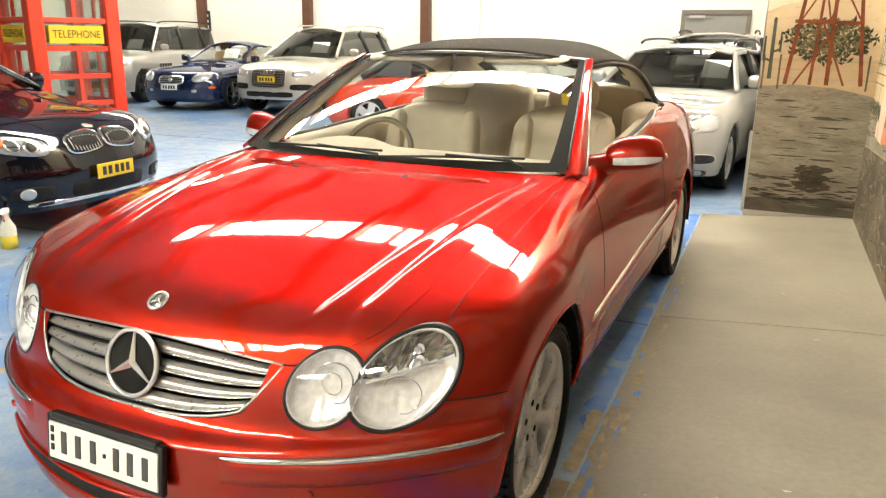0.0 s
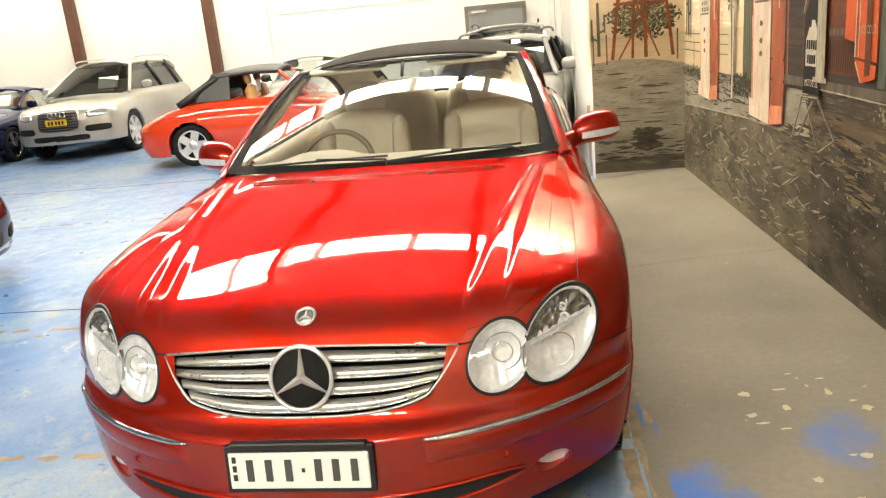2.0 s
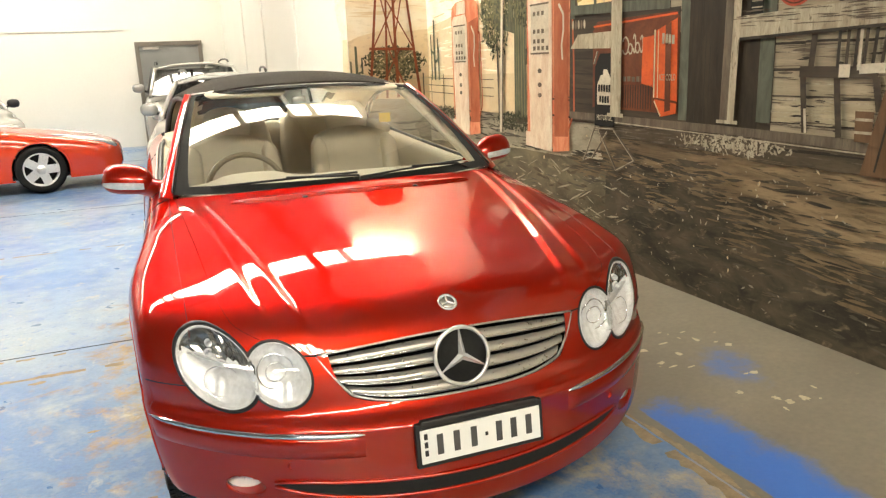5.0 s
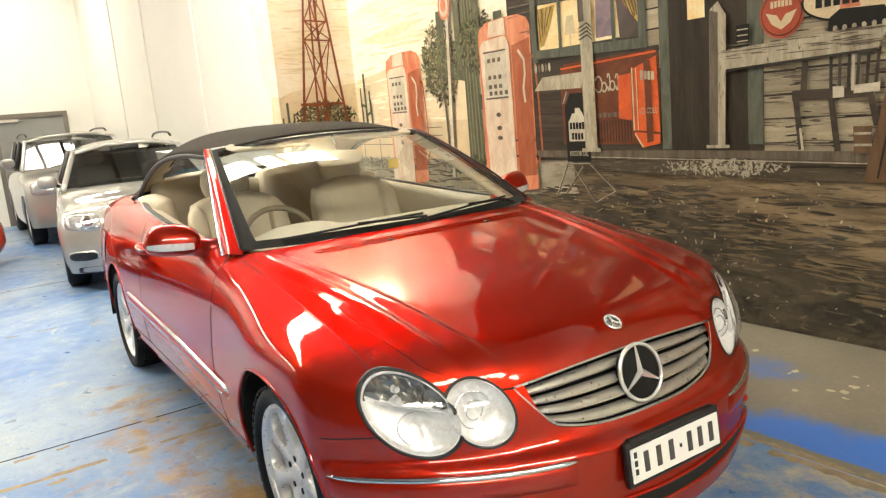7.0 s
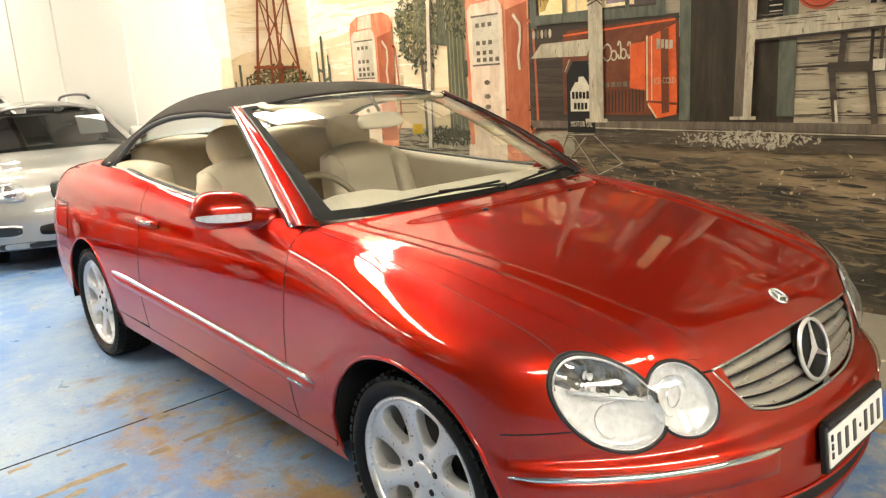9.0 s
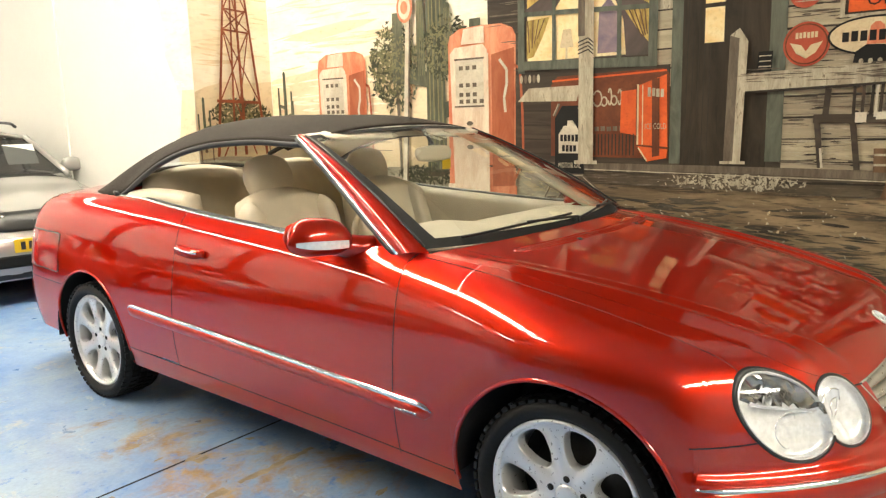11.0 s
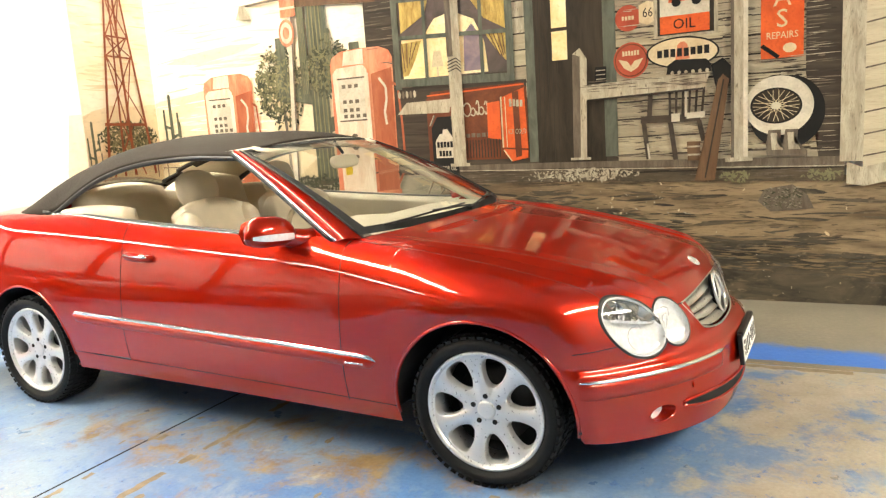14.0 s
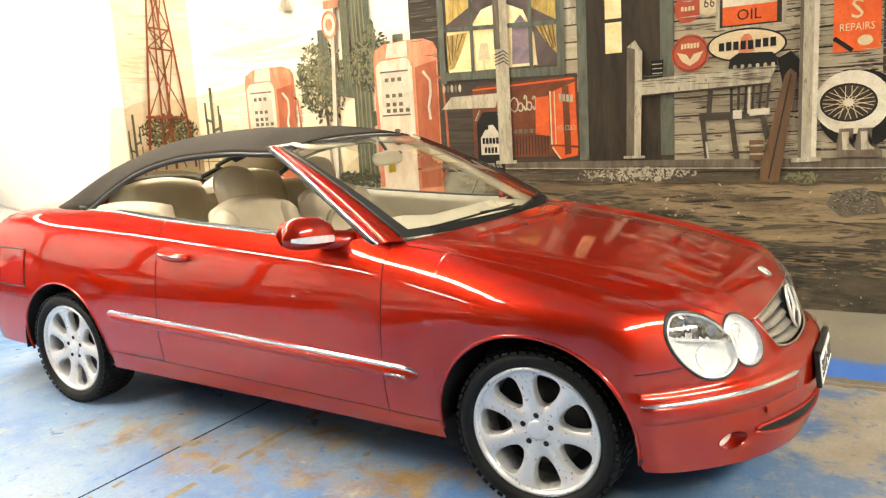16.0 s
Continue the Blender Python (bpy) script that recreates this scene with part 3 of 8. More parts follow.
def arch_low(y, sill):
    y = np.asarray(y, float)
    z = np.full(len(y), float(sill)) if np.isscalar(sill) else np.array(sill, float)
    for w in WHEELS:
        inside = ARCH**2 - (y - w) ** 2
        z = np.where(inside > 0, np.maximum(z, HUB + np.sqrt(np.maximum(inside, 0))), z)
    return z


car = thing("convertible", "metallic red two-door convertible with closed dark cloth top and silver wheels", "car", pose(0.006, 0.004, 0.0, 0, 0, -1.5) @ Matrix.Diagonal((1.0, 1.025, 1.0, 1.0)))

# hood edge in plan, and the height at which the flank ends under it
edge_x = smooth_line([(-0.638, 0.43), (-0.5795, 0.56), (-0.5015, 0.625), (-0.3698, 0.648), (0, 0.675), (0.45, 0.705), (0.62, 0.715)])


def top_height(x, y):
    return CLK.shoot(np.column_stack([x, y, 0 * x + 0.45]), np.array([[0, 0, 1.0]]))[:, 2]


eg_y = np.linspace(-0.638, YC, 30)
eg_x = edge_x(eg_y)
eg_z = top_height(eg_x, eg_y)
eg_q = np.arctan2(eg_x, YC - eg_y) / (math.pi / 2)
q_lamp = eg_q[0]
lead_z = lambda x: 0.716 - 0.14 * x * x


def nose_top(q):
    """The upper edge of the front cover: the grille's lower rim, then the hood's edge past the lamps."""
    q = np.asarray(q, float)
    x = skin(CLK, q, 0 * q + 0.62)[:, 0]
    t = np.clip((x - 0.321) / 0.094, 0, 1) ** 1.25
    rim = 0.548 + 0.03 * np.clip(x / 0.323, 0, 1) ** 4 + (lead_z(x) - 0.578) * t
    rise = np.interp(q, np.r_[q_lamp, eg_q[1:]], np.r_[eg_z[0], eg_z[1:]])
    s = np.clip((q - (q_lamp - 0.035)) / 0.035, 0, 1)
    return np.where(q < q_lamp, rim * (1 - s) + eg_z[0] * s, rise)


qs = np.unique(np.r_[np.linspace(0, q_lamp, 70), np.linspace(q_lamp, 1.0, 110)])
lip = lambda q: 0.205 + 0.05 * np.clip(q, 0, 1) ** 2
# lamps: middle (x, z), half-axes and tilt of each oval, as seen from the front
OVALS = {"large": (0.676, 0.658, 0.093, 0.121, -0.60), "small": (0.515, 0.644, 0.081, 0.090, -0.50), "fog": (0.635, 0.328, 0.050, 0.029, 0.10)}


def in_oval(p):
    for cx, cz, ax, az, tilt in OVALS.values():
        dx, dz = abs(p[0]) - cx, p[2] - cz
        u = (dx * math.cos(tilt) + dz * math.sin(tilt)) / ax
        w = (-dx * math.sin(tilt) + dz * math.cos(tilt)) / az
        if u * u + w * w < 1.0:
            return True
    return False


both("front_cover", flank_sheet(CLK, qs, lip(qs), nose_top(qs), 110), RED, car, cut=in_oval)

# fenders, doors, rear quarters, sills
cosy = lambda w: w - ARCH * 0.9999 * np.cos(np.linspace(0, math.pi, 50))
fy = np.unique(np.r_[YC, -0.389, cosy(WHEELS[0]), 0.3602, np.linspace(0.366, 0.598, 16)])
both("front_fender", flank_sheet(CLK, at_y(fy), arch_low(fy, 0.265), top_height(edge_x(fy), fy), 30), RED, car, one=False)
belt = smooth_line([(0.5, 0.992), (0.9, 0.985), (1.5, 1.012), (2.0, 1.045), (2.4, 1.070), (2.9, 1.075), (3.2, 1.06), (3.9, 1.0)])
dy = np.linspace(0.602, 1.908, 60)
door_low = lambda y: 0.298 + 0.030 * y
both("door", flank_sheet(CLK, at_y(dy), door_low(dy), belt(dy), 30), RED, car, one=False)
ry = np.unique(np.r_[np.linspace(1.912, 2.320, 24), 2.3298, cosy(WHEELS[1]), 3.0742, 3.077, np.linspace(3.1, 3.3, 5)])
ry = ry[ry <= YR]
rq = np.r_[at_y(ry), at_y(YR) + np.linspace(0.02, 1.0, 40)]
ryy = np.r_[ry, np.full(40, YR)]
rlow = np.where(rq > at_y(YR), 0.30, arch_low(ryy, door_low(2.2)))
rtop = np.r_[belt(ry), 1.06 - 0.03 * np.linspace(0, 1, 40)]
both("rear_quarter", flank_sheet(CLK, rq, rlow, rtop, 30), RED, car)
sy = np.linspace(0.362, 2.328, 60)
both("sill", flank_sheet(CLK, at_y(sy), 0.222 + 0.020 * sy, door_low(sy) - 0.004, 8), RED, car, one=False)

# hood: a sheet between its leading edge, the fender edges and the cowl
n_u, n_v = 140, 80
front_q = np.linspace(0, q_lamp, n_u)
fx = skin(CLK, front_q, 0 * front_q + 0.70)[:, 0]
lead = skin(CLK, front_q, lead_z(fx))
lead = lead * np.array([1, 1, 0])
lead[:, 0] *= 0.994
side_y = lead[-1, 1] + (0.44 - lead[-1, 1]) * np.linspace(0, 1, n_v) ** 1.25
side_x = edge_x(side_y) - 0.001
side_x[0] = lead[-1, 0]
cowl_y = lambda x: 0.392 + 0.17 * (x / 0.7) ** 2
hood_pts = []
for j in range(n_v):
    v = j / (n_v - 1)
    row = []
    for i in range(n_u):
        u = fx[i] / fx[-1]
        F, S = lead[i, :2], np.array([side_x[j], side_y[j]])
        R = np.array([side_x[-1] * u, cowl_y(side_x[-1] * u)])
        C = np.array([0, lead[0, 1] + (cowl_y(0) - lead[0, 1]) * v])
        Rc = np.array([side_x[-1], cowl_y(side_x[-1])])
        ys_ = side_y[j] + (Rc[1] - side_y[-1]) * v
        S = np.array([edge_x(ys_) - 0.001 if j else side_x[0], ys_])
        c = (1 - v) * F + v * R + (1 - u) * C + u * S - ((1 - u) * (1 - v) * lead[0, :2] + u * (1 - v) * lead[-1, :2] + (1 - u) * v * np.array([0, cowl_y(0)]) + u * v * Rc)
        row.append(c)
    row = np.array(row)
    z = top_height(row[:, 0], row[:, 1])
    hood_pts.append(np.column_stack([row, z]))
both("hood", hood_pts, RED, car)
# shut lines: thin dark joints in the skin
seam = lambda pts, r=0.0016, m=None: [tube("shut_line", [(s * p[0], p[1], p[2]) for p in pts], r, m or DARK, car, sides=5) for s in (1, -1)]
ey = np.linspace(-0.475, 0.56, 40)
ex = 0.734 + 0.004 * np.sin((ey + 0.475) * 3.0)
seam(np.column_stack([ex, ey, top_height(ex, ey) - 0.0004]), 0.0018, DEEPRED)
zz = np.linspace(0.30, 0.985, 24)
seam(skin(CLK, at_y(0.60 + 0 * zz), zz))
zz = np.linspace(0.36, 1.03, 24)
seam(skin(CLK, 0 * zz + at_y(1.910), zz))
yy = np.linspace(0.365, 2.325, 40)
seam(skin(CLK, at_y(yy), door_low(yy) - 0.002), 0.002)
yy = np.linspace(-0.55, -0.36, 12)
seam(skin(CLK, np.linspace(0.905, 1.02, 12), np.linspace(0.606, 0.596, 12)), 0.002)

# cowl with its vents, under the windscreen
cx = np.linspace(-0.70, 0.70, 41)
rows = []
for t in np.linspace(0, 1, 6):
    y = cowl_y(cx) + 0.004 + t * 0.09
    rows.append(np.column_stack([cx, y, top_height(cx * 0.98, cowl_y(cx)) - 0.006 - 0.012 * t]))
v, f = grid(rows)
obj("cowl", v, f, BLACK, car)
# a long shallow slot in the hood's rear edge, with two washer jets
loop = []
for a_ in np.linspace(0, 2 * math.pi, 72, endpoint=False):
    c_, s_ = math.cos(a_), math.sin(a_)
    x = 0.505 * math.copysign(abs(c_) ** 0.25, c_)
    y = float(cowl_y(x)) - 0.123 + 0.022 * math.copysign(abs(s_) ** 0.6, s_)
    loop.append((x, y))
loop = np.array(loop)
tube("hood_slot", np.column_stack([loop, top_height(loop[:, 0], loop[:, 1]) + 0.0005]), 0.0042, RED, car, sides=6, closed=True)
for d_ in (0.006, -0.006):
    sx = np.linspace(-0.48, 0.48, 30)
    sy = cowl_y(sx) - 0.123 + d_
    tube("vent_slat", np.column_stack([sx, sy, top_height(sx, sy) + 0.0005]), 0.0032, RED, car, sides=6)
for x in (-0.23, 0.23):
    y = float(cowl_y(x)) - 0.142
    p = CLK.shoot([[x, y, 0.5]], [[0, 0, 1.0]])[0]
    lathe("washer_jet", [(0.0, 0.012), (0.005, 0.010), (0.007, 0.0005)], BLACK, car, axis="z", seg=14, place=tuple(p))

# wheel housings and underbody
for w in WHEELS:
    for s in (-1, 1):
        rows = []
        for x in (0.862, 0.852, 0.50):
            a = np.linspace(-0.08, math.pi + 0.08, 30)
            r = ARCH + (0.002 if x > 0.86 else 0.012)
            rows.append([(s * x, w + r * math.cos(t), HUB + r * math.sin(t)) for t in a])
        v, f = grid(rows)
        obj("wheel_housing", v, f, DARK, car)
        bm = boxbm(s * 0.49 - 0.01, s * 0.49 + 0.01, w - 0.42, w + 0.42, 0.2, 0.72)
        part("wheel_housing", bm, DARK, car)
part("underbody", boxbm(-0.60, 0.60, -0.55, 3.45, 0.22, 0.28, 0.02), DARK, car)
part("engine_bay", boxbm(-0.47, 0.47, -0.60, 0.36, 0.26, 0.60, 0.02), DARK, car)


# rolled lips round the wheel openings
for w in WHEELS:
    for s in (-1, 1):
        a = np.linspace(-0.12, math.pi + 0.12, 48)
        y, z = w + (ARCH + 0.001) * np.cos(a), HUB + (ARCH + 0.001) * np.sin(a)
        p = skin(CLK, at_y(y), z)
        tube("arch_lip", [(s * (x - 0.003), yy_, zz_) for x, yy_, zz_ in p], 0.0075, RED, car, sides=8)


# ---- wheels ----
DISC = surf("brake_disc_steel", (0.07, 0.065, 0.06), 0.45, 0.7, vary=0.2, scale=30, bump=0.02)


def wheel(form_car, x, y, out, radius=0.306, rim=0.242, spokes=7, width=0.215, hub=HUB, alloy=ALLOY):
    """A road wheel: tyre with shoulder and tread blocks, lipped rim, cast spokes, bolts and brake disc. out: +1 or -1, the side it faces."""
    w = sub("wheel", form_car)
    w.location = (x, y, hub)
    h = width / 2
    lo = rim - 0.004
    prof = [(-h * 0.75, lo), (-h * 0.96, lo + 0.02), (-h, (lo + radius) / 2), (-h * 0.93, radius - 0.018), (-h * 0.78, radius - 0.003), (-h * 0.5, radius), (h * 0.5, radius), (h * 0.78, radius - 0.003), (h * 0.93, radius - 0.018), (h, (lo + radius) / 2), (h * 0.96, lo + 0.02), (h * 0.75, lo)]
    lathe("tyre", prof, RUBBER, w, seg=72)
    bm = bmesh.new()
    for k in range(54):
        a = 2 * math.pi * k / 54
        for sx in (-0.80, -0.42, 0.0, 0.42, 0.80):
            m = Matrix.Rotation(a + (0.03 if sx else 0), 4, "X") @ Matrix.Translation((sx * h * 0.96, 0, radius - (0.007 if abs(sx) > 0.7 else 0.0))) @ Matrix.Diagonal((h * 0.34, 0.023, 0.010, 1))
            bmesh.ops.create_cube(bm, size=1.0, matrix=m)
    part("tread", bm, RUBBER, w)
    o = out
    f = h * 0.80
    lathe("rim", [(o * (f - 0.0), rim), (o * (f + 0.006), rim - 0.004), (o * (f + 0.004), rim - 0.014), (o * (f - 0.012), rim - 0.020), (o * (f - 0.05), rim - 0.028), (-o * f, rim - 0.03), (-o * f, rim)], alloy, w, seg=72)
    # cast face: one sector for each spoke, round an egg-shaped window with rolled edges
    bm = bmesh.new()
    n, ro, ri = spokes, rim - 0.012, 0.030
    face = lambda r: f - 0.008 - 0.016 * math.cos(min(1.0, r / rim) * math.pi / 2) ** 2
    loop = np.linspace(0, 2 * math.pi, 40, endpoint=False)
    square = lambda c: max(-1.0, min(1.0, 1.42 * c))
    for k in range(n):
        a0 = 2 * math.pi * (k + 0.5) / n + 0.2
        rings = []
        for step in range(6):
            ring = []
            for p in loop:
                c, q = math.cos(p), math.sin(p)
                if step == 0:
                    r, a = (ro + ri) / 2 + (ro - ri) / 2 * square(q), math.pi / n * square(c)
                else:
                    grow = (1.0, 0.975, 0.95, 0.93, 0.91)[step - 1]
                    r = 0.650 * rim + 0.255 * rim * grow * math.copysign(abs(q) ** 0.85, q)
                    half = (0.046 + 0.024 * q) * math.copysign(abs(c) ** 0.6, c) * grow
                    a = half * (rim / 0.242) / r
                depth = (0.0, 0.0, 0.002, 0.006, 0.012, 0.034)[step]
                ring.append(bm.verts.new((o * (face(r) - depth), r * math.sin(a0 + a), r * math.cos(a0 + a))))
            rings.append(ring)
        for r0, r1 in zip(rings, rings[1:]):
            for i in range(len(loop)):
                j = (i + 1) % len(loop)
                bm.faces.new((r0[i], r0[j], r1[j], r1[i]))
    bmesh.ops.remove_doubles(bm, verts=bm.verts[:], dist=0.0002)
    part("spokes", bm, alloy, w, smooth=True)
    lathe("hub", [(o * (f - 0.05), 0.040), (o * (f - 0.020), 0.038), (o * (f - 0.017), 0.034), (o * (f - 0.015), 0.026), (o * (f - 0.015), 0.0005)], alloy, w, seg=40)
    for k in range(5):
        a = 2 * math.pi * k / 5 + 0.3
        lathe("wheel_bolt", [(o * (f - 0.030), 0.0105), (o * (f - 0.0190), 0.0105), (o * (f - 0.0190), 0.0005)], DARK, w, seg=12, place=(0, 0.056 * math.cos(a), 0.056 * math.sin(a)))
    lathe("brake_disc", [(o * (f - 0.10), 0.06), (o * (f - 0.10), 0.158), (o * (f - 0.125), 0.158)], DISC, w, seg=40)
    lathe("wheel_back", [(o * (f - 0.13), 0.0), (o * (f - 0.13), rim - 0.02)], DARK, w, seg=40)
    return w


for wy, track in zip(WHEELS, (0.756, 0.748)):
    for s in (-1, 1):
        wheel(car, s * track, wy, s)


# ---- front: grille, star, lamps, plate, strips ----
def on_front(x, z, lift=0.0):
    """A point of the skin seen from the front."""
    x, z = np.atleast_1d(np.asarray(x, float)), np.atleast_1d(np.asarray(z, float))
    p = CLK.shoot(np.column_stack([x, 0 * x + 0.2, z]), np.array([[0, -1.0, 0]]))
    return p + CLK.normal(p) * lift if lift else p


# the grille sits a little behind the skin: dark mesh, four slats, chrome rim
gx = np.linspace(-1, 1, 41)
rows = []
for t in np.linspace(0, 1, 8):
    wx = 0.323 + 0.090 * t**0.8
    x = gx * wx
    z = (0.553 + 0.028 * np.abs(gx) ** 4) * (1 - t) + (lead_z(x) - 0.004) * t
    rows.append(on_front(x, z, -0.045))
v, f = grid(rows)
obj("grille_mesh", v, f, DARK, car)
for k in range(4):
    t = 0.125 + 0.245 * k
    rows = []
    for dt, lift in ((-0.075, -0.034), (-0.085, -0.016), (-0.06, -0.006), (0.085, -0.016), (0.10, -0.024), (0.09, -0.034)):
        wx = 0.318 + 0.091 * max(0, t + dt) ** 0.8
        x = gx * wx
        z = (0.553 + 0.028 * np.abs(gx) ** 4) * (1 - t - dt) + (lead_z(x) - 0.004) * (t + dt)
        rows.append(on_front(x, z, lift))
    v, f = grid(rows)
    obj("grille_slat", v, f, SATIN, car)
    tt = t - 0.066
    x = gx * (0.318 + 0.091 * max(0, tt) ** 0.8)
    z = (0.553 + 0.028 * np.abs(gx) ** 4) * (1 - tt) + (lead_z(x) - 0.004) * tt
    tube("slat_edge", on_front(x, z, -0.006), 0.0020, CHROME, car, sides=6)
rim_pts = []
for a in np.linspace(0, 1, 24):
    x = -0.323 + 0.646 * a
    rim_pts.append((x, 0.551 + 0.028 * abs(x / 0.323) ** 4))
side_t = np.linspace(0.05, 1, 8)
right_side = [(0.323 + 0.090 * t**0.8, (0.579) * (1 - t) + (lead_z(0.413) - 0.002) * t) for t in side_t]
top_side = [(x, lead_z(x) - 0.002) for x in np.linspace(0.408, -0.408, 24)]
ringp = rim_pts + right_side + top_side + [(-x, z) for x, z in reversed(right_side)]
ringp = np.array(ringp)
tube("grille_rim", on_front(ringp[:, 0], ringp[:, 1], -0.003), 0.004, SATIN, car, sides=8, closed=True)


def emblem(parent, centre, normal, radius, thick, name="emblem", spokes=3, back=DARK):
    """A ring with three tapered bars over a dark disc."""
    n = Vector(normal).normalized()
    m = Matrix.Translation(centre) @ n.to_track_quat("Z", "Y").to_matrix().to_4x4()
    e = sub(name, parent)
    e.matrix_basis = m
    lathe("disc", [(-0.02, radius * 0.97), (-0.004, radius * 0.97), (-0.004, 0.0005)], back, e, axis="z", seg=40)
    tube("ring", [(radius * math.cos(a), radius * math.sin(a), 0) for a in np.linspace(0, 2 * math.pi, 48, endpoint=False)], thick, STARM, e, sides=8, closed=True)
    for k in range(spokes):
        a = math.pi / 2 + k * 2 * math.pi / spokes
        d, sd = Vector((math.cos(a), math.sin(a), 0)), Vector((-math.sin(a), math.cos(a), 0))
        b = radius * 0.145
        verts = [sd * b, sd * -b, d * radius * 0.97 + sd * thick * 0.3, d * radius * 0.97 - sd * thick * 0.3, Vector((0, 0, thick * 1.6)), d * radius * 0.97 + Vector((0, 0, thick * 0.8)), -d * b * 0.6]
        obj("bar", verts, [(0, 4, 5, 2), (1, 3, 5, 4), (6, 4, 0), (6, 1, 4)], STARM, e, smooth=False)
    return e


star_at = on_front([0], [0.642], 0.006)[0]
emblem(car, star_at, CLK.normal(star_at)[0] * [1, 1, 0.55], 0.083, 0.0065)
badge_at = CLK.shoot([[0, -0.632, 0.5]], [[0, 0, 1.0]])[0]
emblem(car, badge_at + CLK.normal(badge_at)[0] * 0.004, CLK.normal(badge_at)[0], 0.026, 0.004, "hood_badge", back=SATIN)


jx = np.linspace(0.410, 0.446, 6)
seam(on_front(jx, 0.690 + 0.06 * (jx - 0.410)) + np.array([0, -0.0005, 0]), 0.0026)


def lamp_oval(name, cx, cz, ax, az, tilt, side, label=""):
    """One oval of a twin headlamp: a dark rim, a chrome bowl with reflectors behind, a clear bulging lens."""
    L = sub(name, car, label)

    def pos(r, t, lift):
        x = cx + ax * r * math.cos(t) * math.cos(tilt) - az * r * math.sin(t) * math.sin(tilt)
        z = cz + ax * r * math.cos(t) * math.sin(tilt) + az * r * math.sin(t) * math.cos(tilt)
        return x, z, lift
    ang = np.linspace(0, 2 * math.pi, 48, endpoint=False)

    def ring(r, lift):
        q = [pos(r, t, lift) for t in ang]
        p = on_front([a[0] for a in q], [a[1] for a in q])
        p = p + CLK.normal(p) * lift
        p[:, 0] *= side
        return p
    c = on_front([cx], [cz])[0]
    nrm = CLK.normal(c)[0]
    ox, oz, oax, oaz, otilt = OVALS["small" if az > 0.1 else "large"]

    def apart(points, faces, k=1.0):
        """The faces that lie outside the twin's oval."""
        kept = []
        for face in faces:
            m = np.mean([points[i] for i in face], axis=0)
            dx, dz = abs(m[0]) - ox, m[2] - oz
            u = (dx * math.cos(otilt) + dz * math.sin(otilt)) / (oax * k)
            w = (-dx * math.sin(otilt) + dz * math.cos(otilt)) / (oaz * k)
            if u * u + w * w > 1.0:
                kept.append(face)
        return kept
    # one black gasket runs round both ovals, with a thin bright bezel inside it
    v, f = grid([ring(1.075, -0.003), ring(1.070, 0.0025), ring(1.03, 0.0035), ring(0.99, 0.002), ring(0.975, -0.008)], True)
    obj("gasket", v, apart(v, f, 1.0), BLACK, L)
    v, f = grid([ring(0.985, 0.001), ring(0.972, 0.0035), ring(0.955, 0.001), ring(0.95, -0.006)], True)
    obj("bezel", v, apart(v, f, 0.98), BOWL, L)
    # lens
    rows = [ring(r, (0.004 if ax > 0.07 else -0.010) + (0.022 if ax > 0.08 else 0.012) * (1 - r * r)) for r in (1.0, 0.9, 0.75, 0.55, 0.35, 0.15, 0.02)]
    v, f = grid(rows, True)
    lens = obj("lens", v, f, LENS, L)
    lens.visible_shadow = False
    # bowl: a deep bright shell of broad flutes, with a shelf across it and a small bulb cover
    rng = random.Random(int(cx * 1000) + int(cz * 77))
    deep = nrm * np.array([side, 1, 1])
    rows = [ring(1.0, -0.002), ring(0.965, -0.006)]
    for k, r in enumerate((0.93, 0.80, 0.66, 0.52, 0.38, 0.24)):
        here = ring(r, 0.0)
        flute = 0.0020 * np.cos(here[:, 0] * 2 * math.pi / 0.026)
        rows.append(ring(r, 0.0) - deep * (0.010 + 0.030 * (1 - r * r) + flute)[:, None] * (1.0 if ax > 0.07 else 0.5))
    v, f = grid(rows, True)
    f.append(tuple(range(len(v) - len(ang), len(v))))
    # the upper third is cut glass-like facets, the rest a smooth bright shell
    big = az > 0.1
    split = lambda x: cz + az * 0.20 + 0.25 * (abs(x) - cx) if big else cz + az * 2
    if not big:
        f = apart(v, f, 0.96)
    mids = [np.mean([v[i] for i in k], axis=0) for k in f]
    high = [k for k, m in zip(f, mids) if m[2] > split(m[0])]
    low = [k for k, m in zip(f, mids) if m[2] <= split(m[0])]
    obj("reflector", v, low, BOWL, L)
    cut = [Vector(p) + Vector((rng.uniform(-1, 1), rng.uniform(-1, 1), rng.uniform(-1, 1))) * 0.0045 for p in v]
    if big:
        obj("reflector_facets", cut, high, SMOKE, L, smooth=False)
        for du, dv, rb in ((0.006, 0.066, 0.013), (0.010, 0.040, 0.015)):
            p = on_front([cx + du + 0.012], [cz + dv])[0] - nrm * 0.016
            lathe("bulb", [(0.0, 0.010), (0.6 * rb, 0.008), (0.9 * rb, 0.003), (rb, -0.006), (rb * 1.15, -0.012)], BOWL, L, axis="y", seg=18, place=(side * p[0], p[1], p[2]))
    ring_at = on_front([cx + (0.0 if big else 0.012)], [cz + az * (-0.28 if big else 0.12)])[0] - nrm * 0.020
    for rr_, wide in ((0.50, 0.0016),) if big else ((0.62, 0.0026), (0.34, 0.0020)):
        hoop = []
        for t in np.linspace(0, 2 * math.pi, 36, endpoint=False):
            p = ring_at + np.array([ax * rr_ * math.cos(t), 0, ax * rr_ * math.sin(t)])
            q = on_front([p[0]], [p[2]])[0]
            hoop.append((side * p[0], max(p[1], q[1] + 0.012), p[2]))
